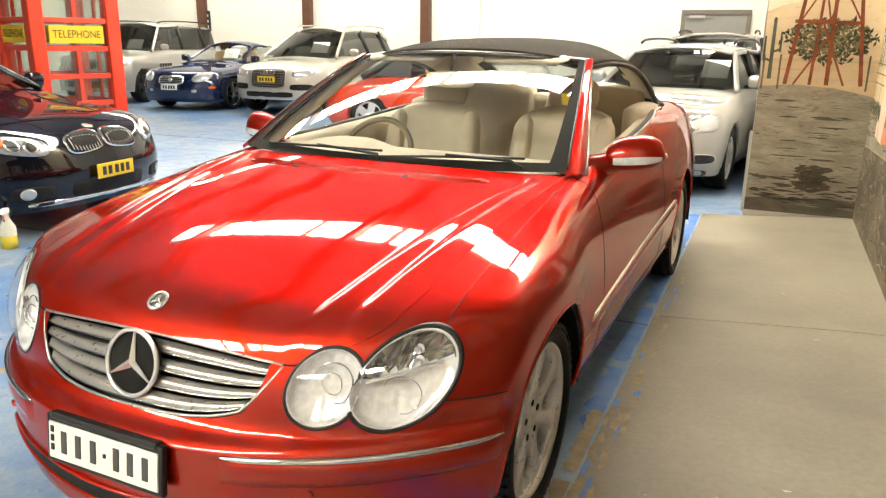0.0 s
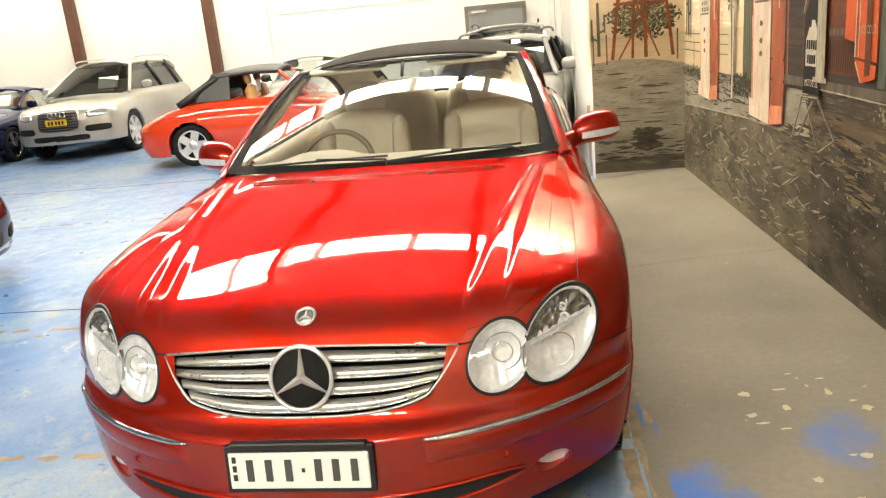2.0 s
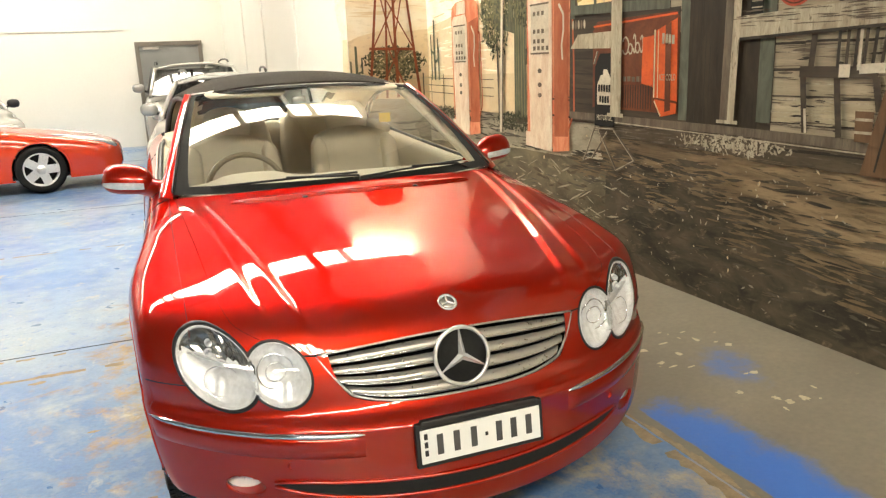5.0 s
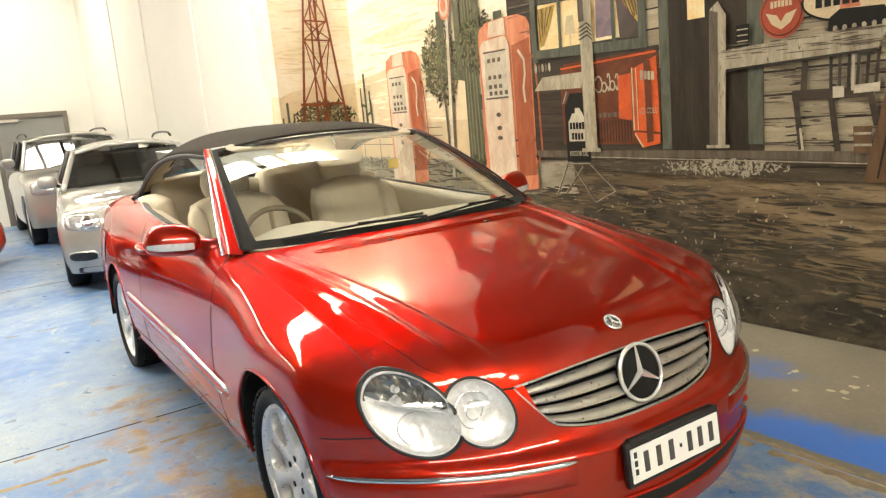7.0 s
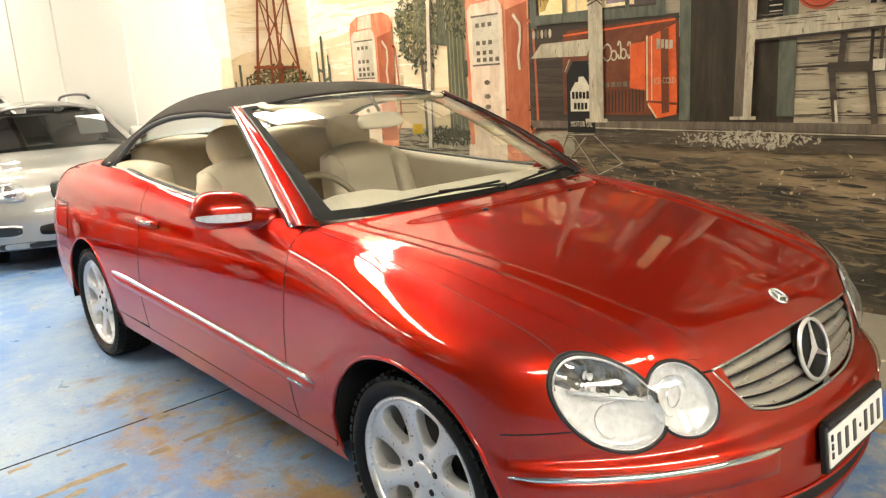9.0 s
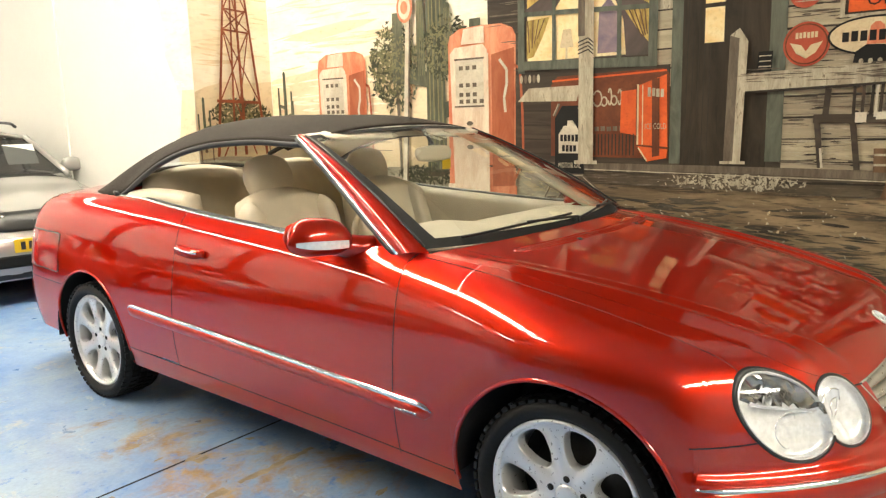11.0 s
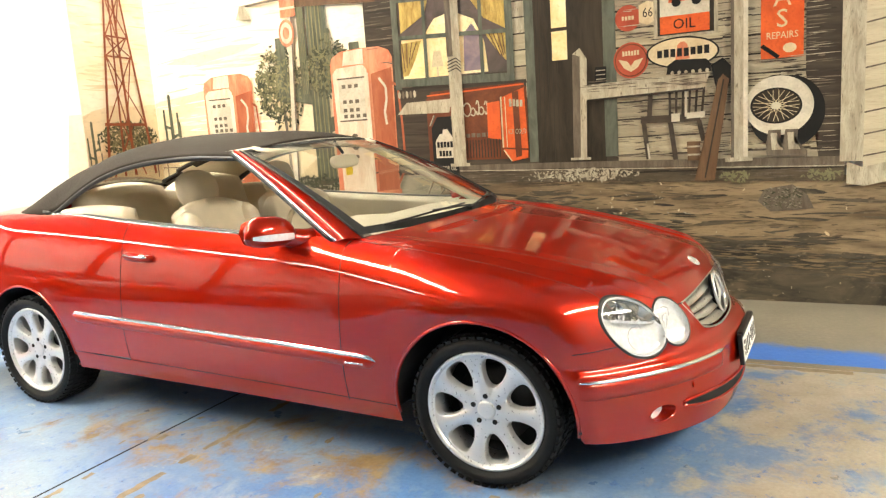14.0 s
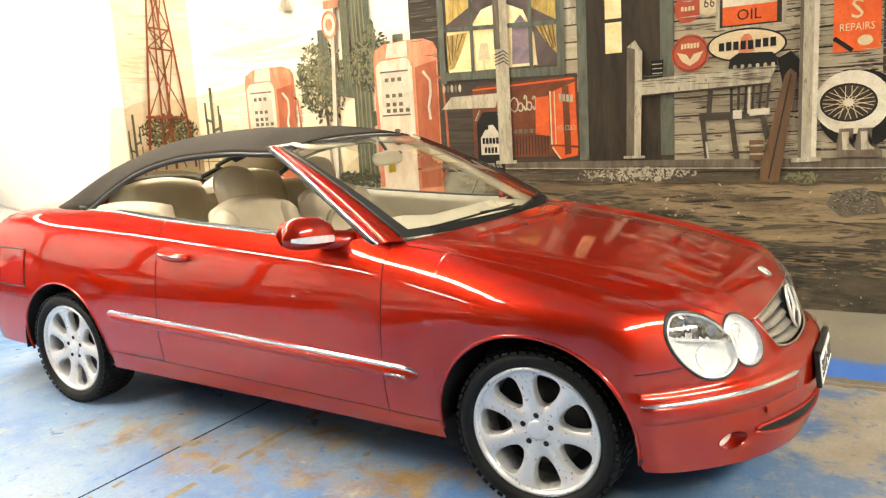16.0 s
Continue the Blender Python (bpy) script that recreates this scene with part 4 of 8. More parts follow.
        tube("reflector_ring", hoop, wide, FACET, L, sides=6, closed=True)
    if big:
        across = []
        for t in np.linspace(-0.90, 0.90, 13):
            zz_ = cz + az * 0.20 + 0.25 * ax * t * 0.9
            half = ax * math.sqrt(max(0.05, 1 - ((zz_ - cz) / az) ** 2))
            p = on_front([cx + half * t * 0.92], [zz_])[0]
            q = p.copy()
            p, q = p - CLK.normal(p)[0] * 0.006, q - CLK.normal(q)[0] * 0.034
            across.append([(side * p[0], p[1], p[2]), (side * p[0], p[1] + 0.004, p[2] - 0.007), (side * q[0], q[1], q[2])])
        v, f = grid(across)
        obj("reflector_shelf", v, f, BOWL, L)
        tube("reflector_edge", [row[1] for row in across], 0.0022, BOWL, L, sides=6)
    return L


def fog_lamp(side):
    """A small oval lamp that faces straight ahead at the bottom of a recess in the bumper."""
    L = sub("fog_lamp", car, "oval fog lamp recessed in the bumper")
    cx, cz, ax, az, _ = OVALS["fog"]
    ang = np.linspace(0, 2 * math.pi, 36, endpoint=False)
    x, z = cx + ax * np.cos(ang), cz + az * np.sin(ang)
    lip_ = on_front(x, z)
    deep = lip_[:, 1].max() + 0.010
    mean = 0.45 * deep + 0.55 * lip_[:, 1].mean()
    rows = [[(side * (p[0] + (p[0] - cx) * 0.10), p[1] - 0.001, p[2] + (p[2] - cz) * 0.10) for p in lip_], [(side * p[0], p[1] + 0.006, p[2]) for p in lip_]]
    v, f = grid(rows, True)
    obj("recess_lip", v, f, RED, L)
    wall = [[(side * p[0], p[1] + (deep - p[1]) * t, p[2]) for p in lip_] for t in (0.05, 0.5, 1.0)]
    v, f = grid(wall, True)
    obj("recess", v, f, RED, L)
    for name, k, y0, bow, material in (("reflector", 0.97, 0.004, -0.004, FOGBOWL), ("lens", 0.98, -0.008, 0.014, LENS)):
        rows = [[(side * (cx + (p[0] - cx) * k * r), mean + (0.45 * deep + 0.55 * p[1] - mean) * r + 0.012 + y0 - bow * (1 - r * r), cz + (p[2] - cz) * k * r) for p in lip_] for r in (1.0, 0.7, 0.4, 0.05)]
        v, f = grid(rows, True)
        made = obj(name, v, f, material, L)
        made.visible_shadow = material is not LENS


FOGBOWL = surf("fog_lamp_bowl", (0.95, 0.95, 0.93), 0.2, 0.15, vary=0.15, scale=60, fine=140, bump=0.1)
BOWL = surf("lamp_bowl", (0.97, 0.98, 1.0), 0.16, 0.28, vary=0.18, scale=60, fine=140, bump=0.15)
SMOKE = surf("lamp_dark_chrome", (0.62, 0.61, 0.58), 0.12, 0.9, vary=0.5, scale=60, fine=120, bump=0.0)
FACET = surf("lamp_facets", (0.90, 0.92, 0.95), 0.06, 1.0, vary=0.08, scale=40, fine=90, bump=0.0, rough_vary=0.03)
for s in (-1, 1):
    lamp_oval("headlamp", *OVALS["large"], s, "large oval clear headlamp")
    lamp_oval("headlamp", *OVALS["small"], s, "small oval clear headlamp")
    fog_lamp(s)
    # chrome rubbing strip round the bumper's corner, over a red pad
    q = np.linspace(0.43, 1.0, 40)
    base = skin(CLK, q, 0.494 + 0.0 * q)
    nn = CLK.normal(base)
    low = skin(CLK, q, 0.455 + 0.0 * q)
    rows = []
    for z, l in ((0.425, 0.0), (0.43, 0.006), (0.45, 0.008), (0.478, 0.008), (0.484, 0.004)):
        p = skin(CLK, q, z + 0 * q)
        fade = np.clip((q - 0.43) / 0.03, 0.0, 1) * np.clip((1.0 - q) / 0.02, 0, 1)
        p = p + CLK.normal(p) * (l * fade)[:, None]
        p[:, 0] *= s
        rows.append(p)
    v, f = grid(rows)
    obj("bumper_pad", v, f, RED, car)
    pts = base + nn * 0.004
    pts[:, 0] *= s
    tube("bumper_strip", pts, lambda t: 0.0085 * min(1, 8 * t + 0.3, 8 * (1 - t) + 0.3), CHROME, car, sides=8)
    # side strip with bright top edge
    yq = np.linspace(0.435, 2.285, 60)
    zc = 0.492 + 0.076 * (yq - 0.435) / 1.85
    for dz0, dz1, lift, mat_ in ((-0.034, 0.014, 0.008, RED), (0.010, 0.028, 0.010, CHROME)):
        rows = []
        for t, l in ((0, 0.0), (0.12, 1.0), (0.5, 1.1), (0.88, 1.0), (1, 0.0)):
            taper = np.clip(np.minimum(yq - 0.435, 2.285 - yq) / 0.035, 0.05, 1) ** 0.5
            p = skin(CLK, at_y(yq), zc + (dz0 + (dz1 - dz0) * t) * taper)
            p = p + CLK.normal(p) * (lift * l * taper)[:, None]
            p[:, 0] *= s
            rows.append(p)
        v, f = grid(rows)
        ob = obj("side_strip", v, f, mat_, car)
    # small script badge ahead of the door, as plain bars
    for k in range(6):
        a = 0.490 + 0.016 * k
        p = skin(CLK, at_y(np.array([a, a + 0.011])), np.array([0.482, 0.482]))
        p[:, 0] = (p[:, 0] + 0.012) * s
        tube("badge_bar", p, 0.005, CHROME, car, sides=5)
    # door handle: bow grip in a scooped cup
    p0 = skin(CLK, at_y(np.array([1.79])), np.array([0.882]))[0]
    gpts = []
    for t in np.linspace(-1, 1, 13):
        pp = skin(CLK, at_y(np.array([1.785 + 0.095 * t])), np.array([0.886 + 0.006 * t]))[0]
        gpts.append((s * (pp[0] + 0.030 * (1 - t**4)), pp[1], pp[2]))
    tube("door_handle", gpts, lambda t: 0.015 + 0.007 * math.sin(math.pi * t), RED, car, sides=10)
    tube("handle_trim", [(x + s * 0.013, y, z + 0.006) for x, y, z in gpts[1:-1]], 0.008, CHROME, car, sides=6)
    cup = []
    for r, lift in ((1.0, 0.001), (0.75, -0.004), (0.4, -0.008), (0.05, -0.01)):
        ring_ = []
        for t in np.linspace(0, 2 * math.pi, 24, endpoint=False):
            pp = skin(CLK, at_y(np.array([1.775 + 0.075 * r * math.cos(t)])), np.array([0.880 + 0.032 * r * math.sin(t)]))[0]
            ring_.append((s * (pp[0] + 0.0015), pp[1], pp[2]))
        cup.append(ring_)
    v, f = grid(cup, True)
    obj("handle_cup", v, f, RED, car)

# lower air intake: a dark slot with a lip
xs = np.linspace(-0.56, 0.56, 49)
rows = []
for t in np.linspace(0, 1, 6):
    h = 0.027 * np.sqrt(np.clip(1 - (np.abs(xs) / 0.565) ** 4, 0, 1))
    rows.append(on_front(xs, 0.312 + 0.03 * (xs / 0.56) ** 2 + h * (2 * t - 1), 0.0015))
v, f = grid(rows)
obj("air_intake", v, f, DARK, car)
for sg in (1, -1):
    h = 0.027 * np.sqrt(np.clip(1 - (np.abs(xs) / 0.565) ** 4, 0, 1))
    tube("intake_lip", on_front(xs, 0.312 + 0.03 * (xs / 0.56) ** 2 + sg * h, 0.002), 0.006, RED, car, sides=8)

# number plate in its black frame, characters as plain bars
PLATEINK = surf("plate_ink", (0.07, 0.07, 0.07), 0.5, vary=0.1, bump=0.0)
plate = sub("number_plate", car, "white plate in a black frame")
plate.matrix_basis = pose(0.004, -0.845, 0.452, -6, 0, 0)
part("frame", boxbm(-0.196, 0.196, -0.006, 0.012, -0.066, 0.062, 0.004), BLACK, plate)
part("frame_cap", boxbm(-0.18, 0.18, -0.010, 0.014, 0.050, 0.070, 0.006), BLACK, plate)
part("plate_face", boxbm(-0.184, 0.184, -0.010, -0.004, -0.053, 0.044, 0.002), WHITEP, plate)
for x in (-0.128, -0.078, -0.026, 0.052, 0.098, 0.146):
    part("plate_bar", boxbm(x - 0.009, x + 0.009, -0.0125, -0.009, -0.032, 0.026), PLATEINK, plate)
part("plate_bar", boxbm(0.009, 0.017, -0.0125, -0.009, -0.008, 0.002), INK, plate)
for k in range(3):
    part("plate_bar", boxbm(-0.174, -0.164, -0.0125, -0.009, -0.03 + 0.024 * k, -0.014 + 0.024 * k), INK, plate)
for sx in (-0.12, 0.12):
    lathe("parking_sensor", [(-0.001, 0.011), (0.004, 0.010), (0.004, 0.0005)], RED, car, axis="y", seg=16, place=tuple(on_front([sx * 4.3], [0.405], 0.0)[0] - np.array([0, 0.003, 0])))


# ---- windscreen, pillars, mirrors, wipers ----
def screen(u, v, lift=0.0):
    """The windscreen's sheet: u across (-1..1), v from the cowl up to the header."""
    b = Vector((0.708 * u, 0.415 + 0.185 * u * u, 1.000))
    t = Vector((0.557 * u, 1.205 + 0.115 * u * u, 1.388 - 0.026 * u * u))
    p = b.lerp(t, v)
    n = Vector((0.25 * u, -0.45, 0.86)).normalized()
    return p + n * (0.036 * 4 * v * (1 - v) * (1 - 0.4 * u * u) + lift)


U, V = np.linspace(-1, 1, 33), np.linspace(0, 1, 17)
v, f = grid([[screen(u, w) for u in U] for w in V])
ws = obj("windscreen", v, f, PANE, car, "clear raked windscreen")
ws.visible_shadow = False
for side in (1, -1):
    v, f = grid([[screen(side * u, w, 0.002) for u in np.linspace(0.912 + 0.048 * math.sqrt(w), 1.0, 5)] for w in V])
    obj("screen_border", v, f, DARK, car)
for vs in ((-0.030, 0.030), (0.968, 1.0)):
    v, f = grid([[screen(u, w, 0.002) for u in U] for w in np.linspace(vs[0], vs[1], 4)])
    obj("screen_border", v, f, DARK, car)
# shaded band and the sun-shade strip at the header
v, f = grid([[screen(u, 1.0, 0.004) + Vector((0, 0.080 * t, 0.016 * t - 0.014 * t * t)) for u in np.linspace(-1.03, 1.03, 33)] for t in np.linspace(0, 1, 6)])
obj("header_strip", v, f, SATIN, car, "brushed silver strip over the windscreen")

for s in (-1, 1):
    # red pillar skin from fender to header, then seal and bright trim along its rear edge
    rows = []
    for w in np.linspace(-0.06, 1.0, 26):
        a = screen(1.0, w) + Vector((0.002, -0.004, 0.001))
        back = Vector((0.752 - 0.165 * w, 0.700 + 0.660 * w, 0.990 + 0.384 * w - 0.02 * w * w))
        back = back.lerp(a, 0.38 * max(0.0, w) ** 1.5)
        row = []
        for t in np.linspace(0, 1, 7):
            p = a.lerp(back, t) + Vector((0.022, -0.004, 0.012)) * math.sin(math.pi * t)
            row.append((s * p.x, p.y, p.z))
        rows.append(row)
    v, f = grid(rows)
    obj("pillar", v, f, RED, car)
    line = [Vector(r[-1]) for r in rows]
    tube("screen_trim", [Vector(r[0]) + Vector((s * 0.004, -0.002, 0.005)) for r in rows[1:]], 0.0045, BLACK, car, sides=6)
    tube("pillar_trim", [p + Vector((s * 0.004, -0.002, 0.003)) for p in line], 0.0070, CHROME, car, sides=6)
    tube("pillar_seal", [p + Vector((-s * 0.004, 0.014, -0.004)) for p in line], 0.012, BLACK, car, sides=6)
    tube("pillar_lining", [p + Vector((-s * 0.035, 0.006, -0.012)) for p in line], 0.026, LEATHER, car, sides=8)
    # window-sill trim along the belt: chrome over a black seal
    yb = np.linspace(0.80, 2.62, 50)
    zb = belt(yb)
    pb = skin(CLK, at_y(yb), zb)
    tube("belt_trim", [(s * (x - 0.002), y, z + 0.004) for x, y, z in pb], 0.008, CHROME, car, sides=6)
    tube("belt_seal", [(s * (x - 0.022), y, z + 0.004) for x, y, z in pb], 0.012, BLACK, car, sides=6)
    # door top and quarter top, cream
    rows = [[(s * (x - d), y, z + h) for x, y, z in pb] for d, h in ((0.03, 0.004), (0.075, 0.0), (0.10, -0.03), (0.105, -0.16), (0.12, -0.40))]
    v, f = grid(rows)
    obj("door_lining", v, f, LEATHER, car)
    # door mirror: a rounded shell on a foot, with a clear indicator
    shell = []
    for t in np.linspace(0, 1, 15):
        x = 0.775 + 0.225 * t
        r = math.sqrt(max(0.0, 1 - abs(2 * t - 1) ** 3)) * (0.94 + 0.10 * t) + 0.02
        ring_ = []
        for a in np.linspace(0, 2 * math.pi, 24, endpoint=False):
            yy_ = 0.880 + 0.060 * t - 0.058 * r * math.cos(a) * (1.25 if math.cos(a) > 0 else 0.7)
            ring_.append((s * x, yy_, 0.998 + 0.016 * t + (0.088 if math.sin(a) > 0 else 0.046) * r * math.sin(a)))
        shell.append(ring_)
    v, f = grid(shell, True)
    mir = obj("door_mirror", v, f, RED, car, "red door mirror with a clear indicator")
    ind = []
    for t in np.linspace(0.22, 0.97, 16):
        x = 0.775 + 0.225 * t
        r = math.sqrt(max(0.0, 1 - abs(2 * t - 1) ** 3)) * (0.94 + 0.10 * t) + 0.02
        col = []
        for a in np.linspace(-0.22, 0.20, 7):
            yy_ = 0.880 + 0.060 * t - (0.0585 * r + 0.003) * math.cos(a) * 1.25
            col.append((s * x, yy_, 0.998 + 0.016 * t + 0.070 * r * math.sin(a)))
        ind.append(col)
    v, f = grid(ind)
    obj("indicator", v, f, BOWL, mir)
    glass_pts = [[(s * (0.800 + 0.175 * t), 0.937 + 0.058 * t, 1.008 + 0.02 * t + 0.055 * z * math.sqrt(max(0, 1 - (2 * t - 1) ** 4))) for z in np.linspace(-1, 1, 7)] for t in np.linspace(0, 1, 12)]
    v, f = grid(glass_pts)
    obj("mirror_glass", v, f, CHROME, mir)
    tube("mirror_foot", [(s * 0.720, 0.810, 0.968), (s * 0.755, 0.840, 0.975), (s * 0.79, 0.870, 0.985), (s * 0.84, 0.885, 0.995)], lambda t: 0.050 - 0.012 * t, RED, mir, sides=12)
    bm = bmesh.new()
    quad = [bm.verts.new(p) for p in ((s * 0.742, 0.70, 0.985), (s * 0.742, 0.84, 0.985), (s * 0.732, 0.84, 1.015), (s * 0.732, 0.79, 1.015))]
    bm.faces.new(quad)
    part("mirror_triangle", bm, RED, mir)
# wipers
for x0, u0, u1, v1 in ((-0.10, -0.80, 0.05, 0.050), (0.46, 0.02, 0.80, 0.044)):
    blade = [screen(u0 + (u1 - u0) * t, 0.012 + (v1 - 0.012) * t + 0.010 * math.sin(math.pi * t), 0.009) for t in np.linspace(0, 1, 14)]
    tube("wiper_blade", blade, 0.005, BLACK, car, sides=6)
    arm = [Vector((u1 * 0.72, 0.41 + 0.16 * u1 * u1, 1.0)), screen(u1 * 0.92, 0.014, 0.020), screen((u0 + u1) / 2, 0.040, 0.017)]
    tube("wiper_arm", [arm[0].lerp(arm[1], t) for t in np.linspace(0, 1, 5)] + [arm[1].lerp(arm[2], t) for t in np.linspace(0.2, 1, 6)], 0.0055, BLACK, car, sides=6)

# ---- cloth top ----
top_mid = smooth_line([(1.24, 1.400), (1.38, 1.428), (1.6, 1.452), (1.9, 1.458), (2.15, 1.441), (2.4, 1.400), (2.65, 1.330), (2.9, 1.232), (3.08, 1.140), (3.2, 1.088)])
top_half = smooth_line([(1.24, 0.575), (1.6, 0.612), (2.0, 0.632), (2.4, 0.650), (2.75, 0.660), (3.0, 0.600), (3.20, 0.44)])
top_edge = smooth_line([(1.24, 1.346), (1.34, 1.348), (1.54, 1.358), (1.8, 1.348), (2.0, 1.322), (2.2, 1.270), (2.39, 1.188), (2.56, 1.10), (2.62, 1.080), (3.20, 1.072)])


def top_point(y, u):
    """u 0 at the middle, 1 at the side edge."""
    zm, ze, w = float(top_mid(y)), float(top_edge(y)), float(top_half(y))
    r = abs(u)
    x = w * (1.06 * r - 0.06 * r**3)
    dropped = min(0.09, zm - ze) * r**2.6 + max(0.0, zm - ze - 0.09) * max(0.0, (r - 0.55) / 0.45) ** 1.5
    bow = 0.004 * math.sin((y - 1.2) * 9.0) * (1 - r)
    return (math.copysign(x + max(0.0, zm - ze - 0.09) * 0.16 * max(0.0, (r - 0.6) / 0.4), u), y + 0.05 * r * r * (1 - (y - 1.24) / 1.9), zm - dropped + bow)


ty = np.linspace(1.24, 3.20, 66)
tu = np.linspace(-1, 1, 49)
v, f = grid([[top_point(y, u) for u in tu] for y in ty])
open_ = lambda p: 2.46 < p[1] < 2.98 and abs(p[0]) < 0.44
f = [k for k in f if not open_(np.mean([v[i] for i in k], axis=0))]
roof = obj("cloth_top", v, f, FABRIC, car, "dark brown cloth top, closed")
mod = roof.modifiers.new("thick", "SOLIDIFY")
mod.thickness, mod.offset = 0.022, -1
v, f = grid([[Vector(top_point(y, u)) - Vector((0, 0, 0.035)) for u in np.linspace(-0.95, 0.95, 41)] for y in np.linspace(1.25, 3.0, 60)])
f = [k for k in f if not open_(np.mean([v[i] for i in k], axis=0))]
obj("top_lining", v, f, LEATHER, car, "cream headlining")
for s in (-1, 1):
    tube("top_seal", [Vector(top_point(y, s)) + Vector((-s * 0.006, 0, -0.016)) for y in np.linspace(1.26, 2.60, 40)], 0.013, BLACK, car, sides=8)
tube("top_hem", [(x, 2.60 + 0.64 * (1 - (abs(x) / 0.70) ** 3), 1.082 + 0.01 * (1 - abs(x))) for x in np.linspace(-0.70, 0.70, 40)], 0.012, BLACK, car, sides=6)
# small rear window of glass let into the top
v, f = grid([[Vector(top_point(y, u)) - Vector((0, 0.004, 0.008)) for u in np.linspace(-0.80, 0.80, 21)] for y in np.linspace(2.42, 3.00, 12)])
obj("rear_window", v, f, PANE, car).visible_shadow = False
# rear deck
rows = []
for t in np.linspace(0, 1, 24):
    y = 2.60 + 1.12 * t
    w = 0.74 - 0.10 * t * t
    x = np.linspace(-w, w, 25)
    yy = y + (0.62 * (1 - (np.abs(x) / w) ** 3) * (1 - t)) - 0.10 * t * (x / w) ** 2
    rows.append(np.column_stack([x, yy, np.minimum(top_height(x, yy), 1.075)]))
v, f = grid(rows)
obj("rear_deck", v, f, RED, car)
# third-lamp wrap of the tail seen along the flank
for s in (-1, 1):
    q = np.r_[at_y(np.linspace(3.015, YR, 4)), at_y(YR) + np.linspace(0.04, 0.60, 14)]
    rows = []
    for z in np.linspace(0.665, 0.86, 8):
        p = skin(CLK, q, 0 * q + z)
        p = p + CLK.normal(p) * 0.004
        p[:, 0] *= s
        rows.append(p)
    v, f = grid(rows)
    obj("tail_lamp", v, f, paint("tail_lens", (0.35, 0.01, 0.01), 0.0, 0.1) if s < 0 else bpy.data.materials["tail_lens"], car)


for s in (-1, 1):
    q = np.r_[at_y(np.linspace(3.01, YR, 4)), at_y(YR) + np.linspace(0.04, 0.60, 12)]
    loop_q = np.r_[q, q[::-1]]
    loop_z = np.r_[0 * q + 0.660, 0 * q + 0.866]
    p = skin(CLK, loop_q, loop_z)
    tube("lamp_seal", [(s * x, y, z) for x, y, z in p], 0.004, BLACK, car, sides=6, closed=True)
qq = np.r_[at_y(np.linspace(2.99, YR, 6)), at_y(YR) + np.linspace(0.04, 0.8, 14)]
seam(skin(CLK, qq, 0 * qq + 0.600), 0.0022)


# ---- cabin ----
def cushion(name, sx, sy, sz, material, parent, m, puff=0.5, n=8, label=""):
    """A stuffed block: a rounded box, fuller in the middle."""
    bm = bmesh.new()
    bmesh.ops.create_cube(bm, size=2.0)
    bmesh.ops.subdivide_edges(bm, edges=bm.edges[:], cuts=n, use_grid_fill=True)
    for w in bm.verts:
        c = w.co.copy()
        sp = c.normalized()
        b = Vector((c.x * math.sqrt(max(0, 1 - c.y**2 / 2 - c.z**2 / 2 + c.y**2 * c.z**2 / 3)), c.y * math.sqrt(max(0, 1 - c.z**2 / 2 - c.x**2 / 2 + c.z**2 * c.x**2 / 3)), c.z * math.sqrt(max(0, 1 - c.x**2 / 2 - c.y**2 / 2 + c.x**2 * c.y**2 / 3))))
        r = c.lerp(b, puff)
        w.co = Vector((r.x * sx, r.y * sy, r.z * sz))
    bmesh.ops.transform(bm, matrix=m, verts=bm.verts)
    return part(name, bm, material, parent, label, smooth=True)


def seat(x, y, tilt=14, leather=LEATHER):
    st = sub("front_seat", car, "cream leather seat with headrest")
    cushion("seat_base", 0.26, 0.27, 0.09, leather, st, pose(x, y - 0.18, 0.52, 6), 0.45)
    cushion("backrest", 0.255, 0.085, 0.33, leather, st, pose(x, y + 0.13, 0.80, -tilt), 0.5)
    for s in (-1, 1):
        cushion("bolster", 0.055, 0.085, 0.28, leather, st, pose(x + s * 0.215, y + 0.085, 0.80, -tilt, 0, s * 8), 0.6)
    cushion("headrest", 0.134, 0.060, 0.110, leather, st, pose(x, y + 0.255, 1.165, -tilt), 0.8)
    for s in (-1, 1):
        tube("headrest_post", [(x + s * 0.055, y + 0.215, 1.04), (x + s * 0.055, y + 0.25, 1.14)], 0.007, CHROME, st)
    return st


seat(-0.36, 1.57)
seat(0.36, 1.62)
for s in (-1, 1):
    cushion("rear_cushion", 0.27, 0.24, 0.09, LEATHER, car, pose(s * 0.30, 2.12, 0.60, 6), 0.45)
    cushion("rear_backrest", 0.32, 0.11, 0.34, LEATHER, car, pose(s * 0.33, 2.40, 0.885, -18), 0.5)
    cushion("rear_headrest", 0.12, 0.05, 0.07, LEATHER, car, pose(s * 0.30, 2.44, 1.10, -18), 0.8)
cushion("rear_armrest", 0.10, 0.08, 0.29, LEATHER, car, pose(0, 2.42, 0.86, -18), 0.4)
cushion("quarter_lining", 0.06, 0.28, 0.16, LEATHER, car, pose(-0.64, 2.28, 0.96), 0.4)
cushion("quarter_lining", 0.06, 0.28, 0.16, LEATHER, car, pose(0.64, 2.28, 0.96), 0.4)
part("parcel_shelf", boxbm(-0.62, 0.62, 2.50, 2.85, 1.03, 1.06, 0.01), TRIMGREY, car)
part("cabin_floor", boxbm(-0.70, 0.70, 0.40, 2.6, 0.28, 0.32, 0.01), TRIMGREY, car)
part("console", boxbm(-0.10, 0.10, 0.8, 1.9, 0.32, 0.64, 0.03), TRIMGREY, car)
